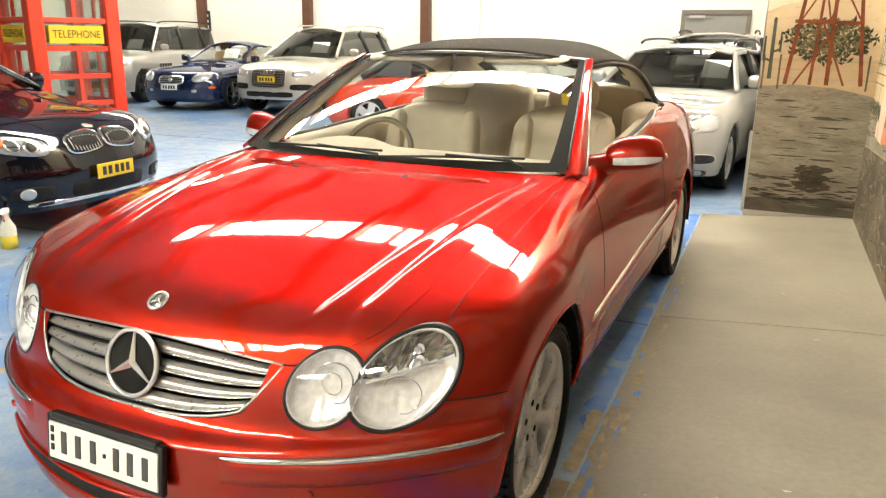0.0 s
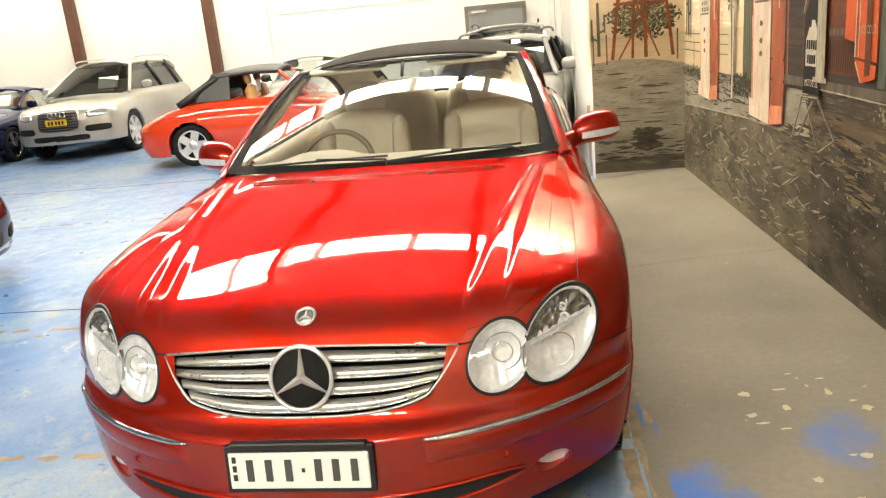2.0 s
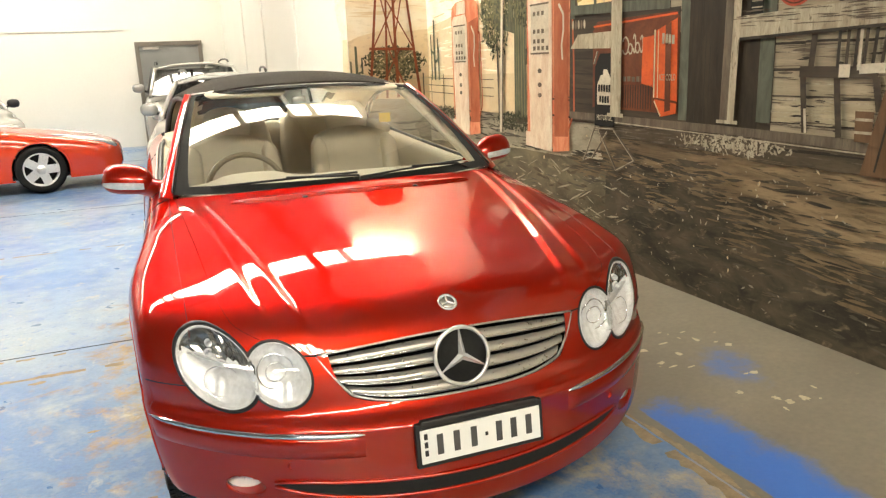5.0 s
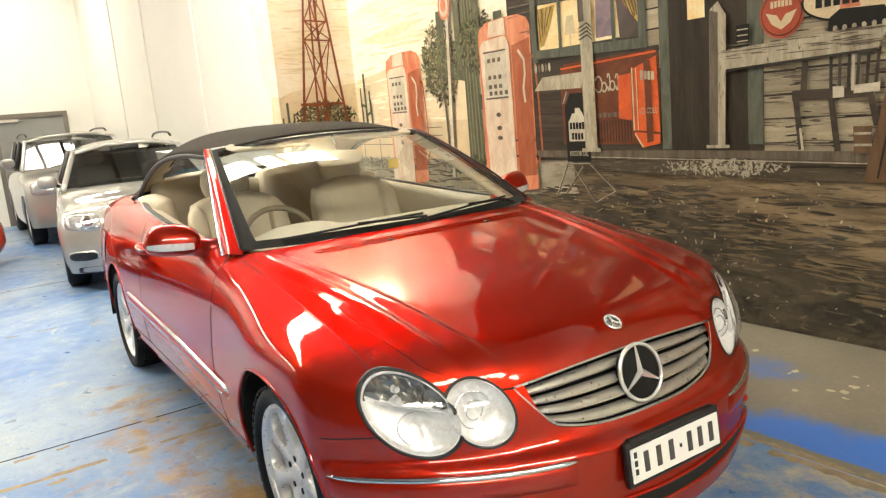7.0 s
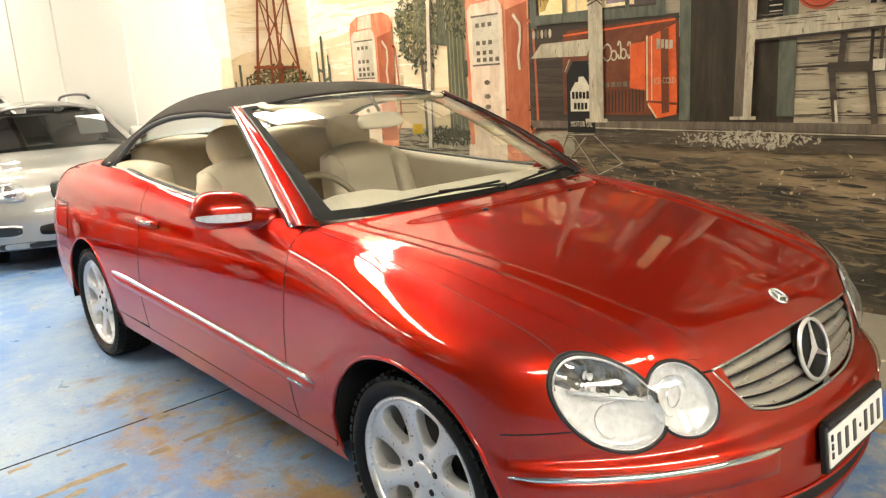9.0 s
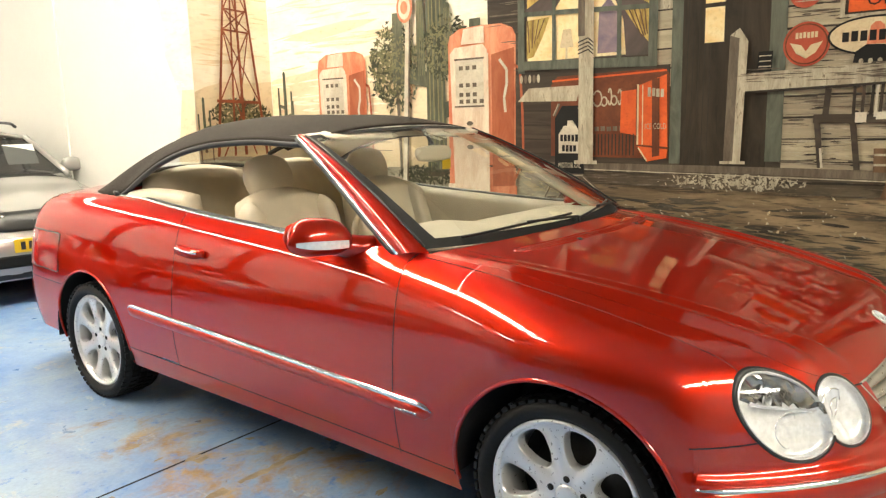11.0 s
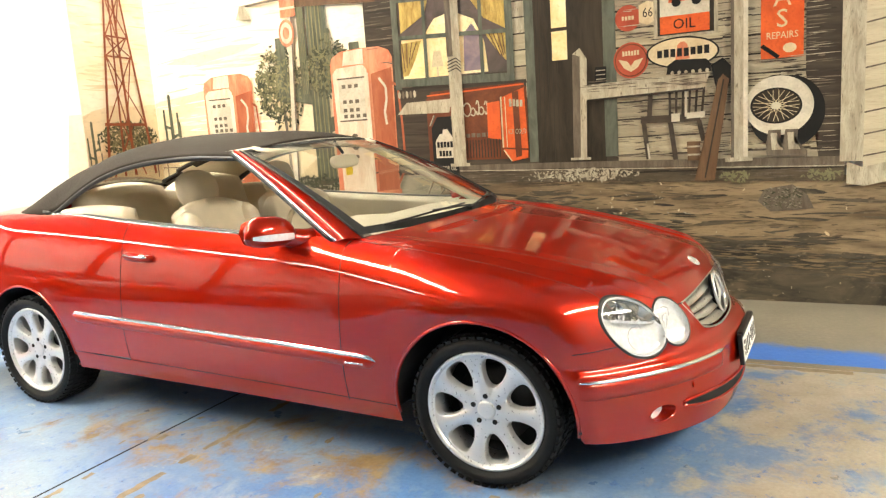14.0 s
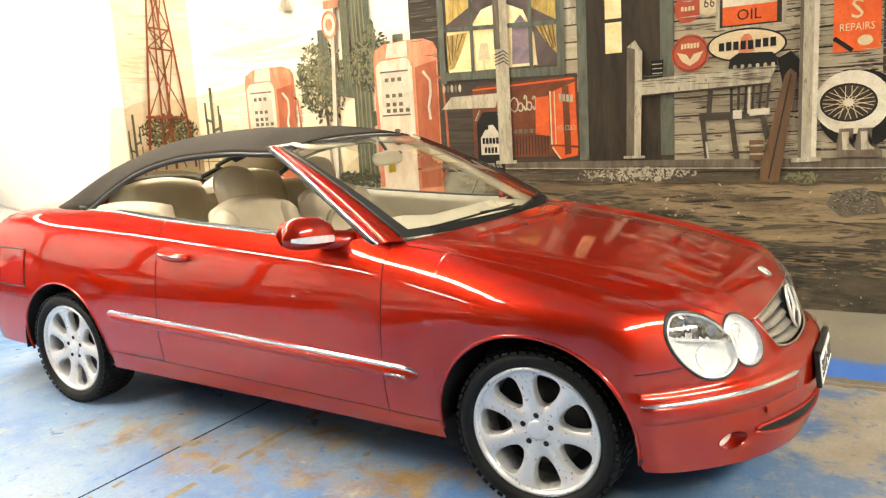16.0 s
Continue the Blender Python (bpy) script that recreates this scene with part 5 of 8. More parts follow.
part("firewall", boxbm(-0.70, 0.70, 0.40, 0.46, 0.28, 0.93, 0.01), DARK, car)
# dashboard: a padded sheet from under the screen, falling to the knees
rows = []
for y, z in ((0.44, 0.985), (0.56, 0.990), (0.72, 0.990), (0.86, 0.985), (0.93, 0.965), (0.955, 0.92), (0.94, 0.80), (0.90, 0.62)):
    rows.append([(x, y + 0.15 * (x / 0.7) ** 2 * (0.97 - y) / 0.5, z + (0.035 * math.exp(-(((x + 0.36) / 0.17) ** 4)) * (1 if 0.65 < y < 0.95 else 0)) - 0.012 * (x / 0.7) ** 2) for x in np.linspace(-0.69, 0.69, 41)])
v, f = grid(rows)
obj("dashboard", v, f, surf("dash_cover", (0.54, 0.47, 0.36), 0.6, vary=0.1, fine=300, bump=0.1), car, "beige dashboard")
WHEELRIM = surf("wheel_leather", (0.30, 0.245, 0.165), 0.45, vary=0.12, fine=260, bump=0.1)
sw = sub("steering_wheel", car, "beige leather steering wheel")
sw.matrix_basis = pose(-0.36, 1.06, 0.905, 62)
tube("wheel_rim", [(0.185 * math.cos(a), 0.185 * math.sin(a), 0) for a in np.linspace(0, 2 * math.pi, 40, endpoint=False)], 0.014, WHEELRIM, sw, sides=10, closed=True)
cushion("wheel_boss", 0.08, 0.07, 0.03, TRIMGREY, sw, pose(0, 0, -0.01), 0.6)
for a in (0.15, math.pi - 0.15, -math.pi / 2):
    tube("wheel_spoke", [(0.05 * math.cos(a), 0.05 * math.sin(a), -0.01), (0.18 * math.cos(a), 0.18 * math.sin(a), 0)], 0.012, WHEELRIM, sw, sides=8)
# inner mirror and sun visors
tube("mirror_stalk", [(0, 1.17, 1.375), (0, 1.12, 1.31)], 0.008, BLACK, car)
cushion("inner_mirror", 0.125, 0.018, 0.036, LEATHER, car, pose(0.0, 1.115, 1.268, -10), 0.6)
for s in (-1, 1):
    cushion("sun_visor", 0.20, 0.065, 0.010, LEATHER, car, pose(s * 0.30, 1.27, 1.362, 12), 0.4)
part("side_note", boxbm(0.435, 0.50, 1.41, 1.415, 1.16, 1.21), YELLOWP, car)


# ---- the painted scene on the wall: flat shapes of paint, laid over one another ----
def brush(name, a, b, scale=5.0, stretch=(1, 1, 1), rough=0.62, detail=7, lo=0.38, hi=0.64, third=None):
    """Hand-laid wall paint: two or three tones in strokes, with fine speckle."""
    a, b, third = (c and tuple(1.03 * v**1.20 for v in c) for c in (a, b, third))
    m = bpy.data.materials.new(name)
    m.use_nodes = True
    nt = m.node_tree
    bs = nt.nodes["Principled BSDF"]
    geo = nt.nodes.new("ShaderNodeNewGeometry")
    mp = nt.nodes.new("ShaderNodeMapping")
    mp.inputs["Scale"].default_value = stretch
    nt.links.new(geo.outputs["Position"], mp.inputs["Vector"])

    def nz(sc, d, dist):
        n = nt.nodes.new("ShaderNodeTexNoise")
        n.inputs["Scale"].default_value, n.inputs["Detail"].default_value, n.inputs["Distortion"].default_value = sc, d, dist
        n.inputs["Roughness"].default_value = 0.62
        nt.links.new(mp.outputs["Vector"], n.inputs["Vector"])
        return n.outputs["Fac"]

    def mx(v, lo_, hi_, ca, cb):
        r = nt.nodes.new("ShaderNodeMapRange")
        r.inputs["From Min"].default_value, r.inputs["From Max"].default_value = lo_, hi_
        nt.links.new(v, r.inputs["Value"])
        x = nt.nodes.new("ShaderNodeMix")
        x.data_type = "RGBA"
        nt.links.new(r.outputs["Result"], x.inputs["Factor"])
        if isinstance(ca, tuple):
            x.inputs["A"].default_value = (*ca, 1)
        else:
            nt.links.new(ca, x.inputs["A"])
        x.inputs["B"].default_value = (*cb, 1)
        return x.outputs["Result"]
    c = mx(nz(scale, detail, 0.6), lo, hi, a, b)
    if third:
        c = mx(nz(scale * 3.1, detail, 1.0), 0.58, 0.70, c, third)
    c = mx(nz(scale * 9, 4, 0.0), 0.52, 0.90, c, tuple(v * 0.72 for v in b))
    nt.links.new(c, bs.inputs["Base Color"])
    bs.inputs["Roughness"].default_value = rough
    bs.inputs["Specular IOR Level"].default_value = 0.3
    return m


def simple(name, c, vary=0.75):
    return brush(name, c, tuple(v * vary for v in c), 9.0)


P_SKY = brush("sky_paint", (0.90, 0.85, 0.73), (0.86, 0.76, 0.58), 0.9, (1, 1, 3.5), third=(0.90, 0.86, 0.76))
P_HILL = brush("hill_paint", (0.80, 0.69, 0.50), (0.74, 0.61, 0.42), 1.6, (1, 1, 2))
P_HAZE = brush("haze_paint", (0.60, 0.50, 0.34), (0.70, 0.56, 0.36), 2.0)
P_PAD = brush("pad_paint", (0.45, 0.41, 0.32), (0.31, 0.28, 0.215), 3.0, (1, 1, 3), detail=10, third=(0.24, 0.22, 0.17))
P_ROADL = brush("near_road_paint", (0.105, 0.092, 0.062), (0.245, 0.210, 0.142), 2.8, (1, 0.8, 1.6), detail=11, third=(0.36, 0.31, 0.21), lo=0.38, hi=0.64)
P_ROAD = brush("road_paint", (0.050, 0.043, 0.033), (0.150, 0.125, 0.088), 3.4, (1, 0.7, 1.8), detail=11, third=(0.27, 0.22, 0.145), lo=0.40, hi=0.64)
P_DIRT = brush("dirt_paint", (0.34, 0.262, 0.165), (0.16, 0.118, 0.074), 3.0, (1, 0.45, 3.4), third=(0.065, 0.05, 0.034), lo=0.42, hi=0.66)
P_DARKW = brush("dark_board_paint", (0.060, 0.045, 0.033), (0.10, 0.078, 0.055), 5, (1, 0.5, 4))
P_BOARD = [brush("board_paint_%s" % n, c, tuple(v * 0.80 for v in c), 5, (1, 0.5, 5), third=tuple(v * 0.6 for v in c)) for n, c in (("a", (0.47, 0.41, 0.30)), ("b", (0.53, 0.465, 0.335)), ("c", (0.42, 0.365, 0.27)))]
P_CREAM = brush("cream_board_paint", (0.60, 0.54, 0.40), (0.50, 0.44, 0.32), 4, (1, 0.5, 4))
P_GAP = simple("gap_paint", (0.060, 0.048, 0.034))
P_DOOR = brush("doorway_paint", (0.035, 0.026, 0.018), (0.075, 0.055, 0.035), 4, (1, 3, 0.6))
P_GREEN = brush("green_trim_paint", (0.105, 0.115, 0.088), (0.175, 0.185, 0.145), 6, (1, 3, 0.7))
P_POST = brush("post_paint", (0.54, 0.49, 0.38), (0.36, 0.315, 0.235), 7, (1, 3, 0.6), third=(0.20, 0.17, 0.12))
P_POSTD = brush("post_shade_paint", (0.21, 0.175, 0.13), (0.13, 0.105, 0.08), 7, (1, 3, 0.6))
P_WHITE = brush("white_paint", (0.66, 0.61, 0.50), (0.52, 0.47, 0.37), 8)
P_PUMP = brush("pump_red_paint", (0.58, 0.19, 0.10), (0.72, 0.36, 0.22), 5, (1, 2, 0.8))
P_PUMPD = brush("pump_dark_paint", (0.36, 0.11, 0.05), (0.46, 0.17, 0.085), 5, (1, 2, 0.8))
P_PUMPW = brush("pump_white_paint", (0.76, 0.67, 0.54), (0.64, 0.50, 0.38), 6, (1, 2, 0.7))
P_ORANGE = brush("orange_paint", (0.72, 0.165, 0.04), (0.58, 0.115, 0.03), 6)
P_RUST = brush("rust_paint", (0.22, 0.075, 0.03), (0.15, 0.05, 0.022), 5)
P_REDS = brush("sign_red_paint", (0.50, 0.120, 0.065), (0.40, 0.095, 0.05), 6)
P_BLACK = simple("black_wall_paint", (0.016, 0.015, 0.013))
P_LEAFD = brush("leaf_dark_paint", (0.05, 0.055, 0.03), (0.10, 0.10, 0.055), 9)
P_LEAFL = brush("leaf_light_paint", (0.20, 0.19, 0.10), (0.28, 0.26, 0.15), 9)
P_CACT = brush("cactus_paint", (0.17, 0.175, 0.12), (0.09, 0.095, 0.065), 6, (1, 5, 0.6))
P_MILL = brush("mill_paint", (0.36, 0.12, 0.05), (0.22, 0.07, 0.032), 8)
P_GLOW = brush("lit_window_paint", (0.90, 0.80, 0.54), (0.84, 0.62, 0.30), 4)
P_CURT = brush("curtain_paint", (0.62, 0.47, 0.16), (0.34, 0.23, 0.07), 14, (1, 2, 0.5))
P_NIGHT = brush("night_pane_paint", (0.10, 0.08, 0.07), (0.17, 0.13, 0.12), 4)
P_PURPLE = brush("purple_pane_paint", (0.20, 0.16, 0.22), (0.34, 0.26, 0.27), 5)
P_SIGNC = brush("sign_cream_paint", (0.68, 0.58, 0.40), (0.58, 0.47, 0.30), 6)
P_BROWNP = brush("brown_wood_paint", (0.13, 0.075, 0.04), (0.20, 0.125, 0.07), 5, (1, 3, 0.5))
STEP = 0.0022
COUNT = [0]
mural = thing("wall_painting", "painted roadside petrol station and desert covering the wall", "painting")


def poly(name, pts, material, layer, back=False, label=""):
    """A flat shape of paint. pts: (y, z) on the long wall, or (x, z) on the return wall (back)."""
    bm = bmesh.new()
    COUNT[0] += 1
    d = 0.0015 + STEP * layer + 0.00003 * (COUNT[0] % 30)
    vs = [bm.verts.new((a, RY0 - d, z) if back else (WX - d, a, z)) for a, z in pts]
    bm.faces.new(vs)
    me = bpy.data.meshes.new(name)
    bmesh.ops.triangulate(bm, faces=bm.faces[:], ngon_method="EAR_CLIP")
    bm.to_mesh(me)
    bm.free()
    me.materials.append(material)
    ob = new(name, me)
    ob.parent = mural
    if label:
        ob["label"] = label
    return ob


def rect(name, a0, a1, z0, z1, material, layer, back=False, label=""):
    return poly(name, [(a0, z0), (a1, z0), (a1, z1), (a0, z1)], material, layer, back, label)


def disc(name, c, z, ra, rz, material, layer, back=False, n=36, tilt=0.0, label=""):
    ct, st = math.cos(tilt), math.sin(tilt)
    return poly(name, [(c + ra * math.cos(t) * ct - rz * math.sin(t) * st, z + ra * math.cos(t) * st + rz * math.sin(t) * ct) for t in np.linspace(0, 2 * math.pi, n, endpoint=False)], material, layer, back, label)


def stroke(name, p, q, w, material, layer, back=False, w2=None):
    p, q = Vector(p), Vector(q)
    n = (q - p).normalized()
    n = Vector((-n.y, n.x))
    a, b = n * w / 2, n * (w if w2 is None else w2) / 2
    return poly(name, [p + a, p - a, q - b, q + b], material, layer, back)


def leaves(name, c, z, ra, rz, count, size, material, layer, back=False, seed=1):
    """A painted bush: many small dabs with gaps between."""
    rng = random.Random(seed)
    verts, faces = [], []
    d = 0.0015 + STEP * layer
    for _ in range(count):
        r, t = rng.random() ** 0.6, rng.uniform(0, 2 * math.pi)
        y0 = c + ra * r * math.cos(t) * rng.uniform(0.8, 1.1)
        z0 = z + rz * r * math.sin(t) * rng.uniform(0.8, 1.1)
        a, s = rng.uniform(0, math.pi), size * rng.uniform(0.5, 1.2)
        k = len(verts)
        for u, v_ in ((-1, 0), (0, -0.38), (1, 0), (0, 0.38)):
            d = 0.0015 + STEP * layer + 0.0018 * len(faces) / count
            yy_, zz_ = y0 + s * (u * math.cos(a) - v_ * math.sin(a)), z0 + s * (u * math.sin(a) + v_ * math.cos(a))
            verts.append((yy_, RY0 - d, zz_) if back else (WX - d, yy_, zz_))
        faces.append((k, k + 1, k + 2, k + 3))
    ob = obj(name, verts, faces, material, mural, smooth=False)
    return ob


def words(text, y, z, size, material, layer, squeeze=1.0, slant=0.0):
    """Painted letters, centred at (y, z) on the long wall."""
    cu = bpy.data.curves.new("lettering", "FONT")
    cu.body, cu.size, cu.align_x, cu.align_y = text, size, "CENTER", "CENTER"
    cu.resolution_u = 2
    tmp = new("lettering", cu)
    me = bpy.data.meshes.new_from_object(tmp)
    bpy.data.objects.remove(tmp)
    bpy.data.curves.remove(cu)
    me.transform(Matrix(((0, 0, -1, WX - 0.0015 - STEP * layer), (-squeeze, 0, 0, y), (slant, 1, 0, z), (0, 0, 0, 1))))
    me.materials.append(material)
    ob = new("lettering", me)
    ob.parent = mural
    return ob


def bars(y0, y1, z, h, n, material, layer, slant=0.0, seed=3):
    """Unreadable lettering as plain bars."""
    rng = random.Random(seed)
    w = (y1 - y0) / n
    for k in range(n):
        a = y0 + w * k
        zc = z + slant * (a - y0)
        rect("text_bar", a + 0.12 * w, a + 0.86 * w, zc - h / 2 * rng.uniform(0.8, 1), zc + h / 2 * rng.uniform(0.8, 1), material, layer)


rngm = random.Random(5)
base = FLOOR + 0.076
P_RUTB = brush("yard_shade_paint", (0.20, 0.18, 0.14), (0.13, 0.115, 0.088), 4, (1, 1, 2.5))
# sky, hills, ground, road
rect("sky", 1.9, 4.69, 1.0, ZC - 0.01, P_SKY, 0)
# the sky runs a little way round the wall's end, with a ragged edge
rag = [(RY0 + 0.34 + 0.10 * math.sin(3.1 * z_) + 0.05 * math.sin(9.7 * z_ + 1), z_) for z_ in np.linspace(1.05, ZC - 0.02, 22)]
v, f = grid([[(RX0 - 0.0035, RY0 - 0.003, z_), (RX0 - 0.0035, y_, z_)] for y_, z_ in rag])
obj("sky", v, f, P_SKY, mural, smooth=False)
v, f = grid([[(RX0 - 0.0055, RY0 - 0.003, z_), (RX0 - 0.0055, RY0 + 0.30 * (1 - (z_ - 1.1) / 1.4), z_)] for z_ in np.linspace(1.1, 1.72, 6)])
obj("hill", v, f, P_HILL, mural, smooth=False)
rect("sky", RX0 + 0.002, WX - 0.002, 1.0, ZC - 0.01, P_SKY, 0, True)
poly("hill", [(4.69, 1.2), (4.69, 1.80), (4.62, 1.82), (4.2, 1.86), (3.94, 1.90), (3.6, 1.93), (3.2, 1.99), (2.7, 2.02), (2.2, 2.04), (2.2, 1.2)], P_HILL, 1)
poly("hill", [(RX0 + 0.002, 1.2), (RX0 + 0.002, 1.70), (1.35, 1.74), (1.55, 1.79), (1.8, 1.78), (WX - 0.004, 1.80), (WX - 0.004, 1.2)], P_HILL, 1, True)
poly("cloud", [(4.5, 2.16), (4.1, 2.12), (3.6, 2.18), (3.3, 2.24), (3.7, 2.26), (4.2, 2.22)], P_HILL, 1)
poly("plain", [(4.69, 0.95), (4.69, 1.34), (3.2, 1.36), (2.2, 1.36), (2.2, 0.9)], P_HAZE, 2)
poly("plain", [(RX0 + 0.002, 1.0), (RX0 + 0.002, 1.34), (1.7, 1.36), (WX - 0.004, 1.34), (WX - 0.004, 1.0)], P_HAZE, 2, True)
poly("yard", [(4.69, base), (4.69, 1.06), (4.0, 1.02), (3.2, 1.02), (2.2, 1.05), (1.5, 1.05), (1.5, base)], P_PAD, 3)
poly("yard", [(RX0 + 0.002, base), (RX0 + 0.002, 1.12), (1.5, 1.14), (1.8, 1.12), (WX - 0.004, 1.06), (WX - 0.004, base)], P_PAD, 3, True)
kerb_line = [(4.69, 0.66), (4.60, 0.695), (3.6, 0.74), (2.62, 0.775), (1.95, 0.775), (1.55, 0.72), (1.1, 0.80), (0.4, 0.62), (-0.3, 0.46), (-1.2, 0.36), (-2.2, 0.33), (-3.2, 0.30)]
for run, mat_ in ((kerb_line[:6], P_ROADL), (kerb_line[5:], P_ROAD)):
    v, f = grid([[(WX - 0.0135, y_, base), (WX - 0.0135, y_, z_)] for y_, z_ in run])
    obj("road", v, f, mat_, mural, smooth=False)
poly("road", [(RX0 + 0.002, base), (RX0 + 0.002, 0.20), (1.4, 0.215), (1.6, 0.20), (1.8, 0.23), (WX - 0.004, 0.24), (WX - 0.004, base)], P_RUTB, 5, True)
poly("dirt", [(1.62, base), (1.62, 0.98), (-1.5, 0.94), (-3.2, 0.86), (-3.2, base)], P_DIRT, 4)
stroke("kerb", (4.60, 0.70), (2.62, 0.778), 0.010, P_POST, 6)
stroke("kerb", (2.62, 0.778), (1.90, 0.778), 0.016, P_POST, 6)
poly("kerb_corner", [(1.98, 0.80), (1.62, 0.86), (1.58, 0.80), (1.78, 0.75)], P_WHITE, 6)
rect("wall_beyond", -8.9, -3.2, base, ZC - 0.01, P_CREAM, 0)
P_RUT = brush("rut_paint", (0.17, 0.15, 0.115), (0.10, 0.09, 0.07), 6)
# white chips and scuffs of lost paint
for k in range(30):
    y, z = rngm.uniform(-1.3, 2.9), rngm.uniform(0.20, 0.98)
    s = rngm.uniform(0.003, 0.011)
    disc("paint_chip", y, z, s * rngm.uniform(0.5, 1.0), s * rngm.uniform(0.7, 2.2), P_SIGNC, 7, n=6, tilt=rngm.uniform(-1, 1))
for k in range(46):
    y = rngm.uniform(-1.9, 1.1)
    z = rngm.uniform(0.34, 0.86)
    disc("rut", y, z, rngm.uniform(0.06, 0.30), rngm.uniform(0.006, 0.018), P_ROAD, 6, n=12, tilt=rngm.uniform(-0.12, 0.12))
for k in range(16):
    disc("rut", rngm.uniform(1.45, 1.9), rngm.uniform(0.55, 1.05), rngm.uniform(0.04, 0.16), rngm.uniform(0.003, 0.009), P_RUT, 6, True, n=12)
# fences
for z in (1.33, 1.26, 1.19):
    stroke("fence_rail", (RX0 + 0.02, z), (WX - 0.01, z - 0.01), 0.009, P_CREAM, 4, True)
    stroke("fence_rail", (4.68, z - 0.01), (3.9, z - 0.02), 0.008, P_POSTD, 4)
    stroke("fence_rail", (3.45, z - 0.02), (3.2, z - 0.02), 0.007, P_POSTD, 4)
for x in (1.27, 1.39, 2.02):
    stroke("fence_post", (x, 1.10), (x, 1.37), 0.014, P_POSTD, 4, True)
for y in (4.62, 4.3, 3.95):
    stroke("fence_post", (y, 1.03), (y, 1.36), 0.014, P_POSTD, 4)
# windmill tower with bush behind
leaves("bush", 1.72, 1.48, 0.34, 0.17, 420, 0.030, P_LEAFD, 4, True, 2)
leaves("bush", 1.72, 1.50, 0.31, 0.14, 300, 0.022, P_LEAFL, 5, True, 3)
apex = 3.05
for x0, x1, w in ((1.44, 1.66, 0.030), (1.62, 1.69, 0.024), (1.74, 1.72, 0.032), (1.98, 1.77, 0.030)):
    stroke("tower_leg", (x0, 1.14), (x1, apex), w, P_MILL, 7, True, w * 0.6)
for z, a, b in ((1.625, 1.46, 1.94), (2.24, 1.555, 1.85), (2.42, 1.58, 1.83), (2.78, 1.62, 1.80)):
    stroke("tower_bar", (a, z), (b, z - 0.015), 0.026 if z < 2 else 0.016, P_MILL, 8, True)
levels = [(1.14, 1.44, 1.98), (1.625, 1.50, 1.92), (2.24, 1.572, 1.845), (2.42, 1.595, 1.83), (2.78, 1.637, 1.79)]
for (z0, a0, b0), (z1, a1, b1) in zip(levels[1:-1], levels[2:]):
    mid = (a0 + b0) / 2
    for p, q in (((a0, z0), (b1, z1)), ((b0, z0), (a1, z1)), ((mid, z0), (a1, z1)), ((mid, z0), (b1, z1))):
        stroke("tower_brace", p, q, 0.013, P_MILL, 7, True)
stroke("tower_brace", (1.50, 1.14), (1.78, 1.62), 0.016, P_MILL, 7, True)
stroke("tower_brace", (1.86, 1.14), (1.66, 1.62), 0.016, P_MILL, 7, True)
disc("mill_fan", 1.72, 3.22, 0.26, 0.26, P_MILL, 7, True)


def cactus(y, z0, h, w, layer, back=False, arms=True):
    stroke("cactus", (y, z0), (y, z0 + h), w, P_CACT, layer, back, w * 0.8)
    if w > 0.07:
        for o_ in (-0.34, -0.12, 0.12, 0.32):
            stroke("cactus_rib", (y + o_ * w, z0 + 0.01), (y + o_ * w * 0.8, z0 + h), w * 0.06, P_LEAFL, layer + 0.5, back)
    disc("cactus_tip", y, z0 + h, w * 0.42, w * 0.5, P_CACT, layer, back, 14)
    if arms:
        for s, t, up in ((1, 0.45, 0.34), (-1, 0.30, 0.42)):
            b = y + s * w * 1.9
            stroke("cactus_arm", (y, z0 + h * t), (b, z0 + h * (t + 0.05)), w * 0.6, P_CACT, layer, back)
            stroke("cactus_arm", (b, z0 + h * t), (b, z0 + h * (t + up)), w * 0.62, P_CACT, layer, back, w * 0.5)


cactus(1.32, 1.18, 0.46, 0.03, 5, True)
cactus(4.50, 1.30, 0.56, 0.045, 5)
cactus(4.58, 1.30, 0.26, 0.035, 5, False, False)
cactus(4.40, 1.30, 0.30, 0.035, 5, False, False)
leaves("bush", 3.14, 1.84, 0.28, 0.36, 520, 0.032, P_LEAFD, 5, False, 7)
leaves("bush", 3.16, 1.86, 0.26, 0.32, 420, 0.024, P_LEAFL, 6, False, 8)
stroke("bush_stem", (3.10, 1.0), (3.12, 1.7), 0.03, P_POSTD, 5)
cactus(2.72, 0.98, 1.62, 0.20, 6)
cactus(2.86, 1.75, 0.78, 0.09, 7, False, False)
cactus(2.60, 1.75, 0.50, 0.08, 7, False, False)
leaves("bush", 2.62, 1.95, 0.26, 0.24, 260, 0.03, P_LEAFD, 7, False, 9)
leaves("bush", 2.62, 1.98, 0.24, 0.22, 160, 0.024, P_LEAFL, 8, False, 10)
leaves("weed_tuft", 2.85, 0.98, 0.35, 0.08, 260, 0.022, P_LEAFD, 7, False, 11)
leaves("weed_tuft", 4.3, 1.0, 0.5, 0.06, 240, 0.02, P_LEAFD, 7, False, 12)


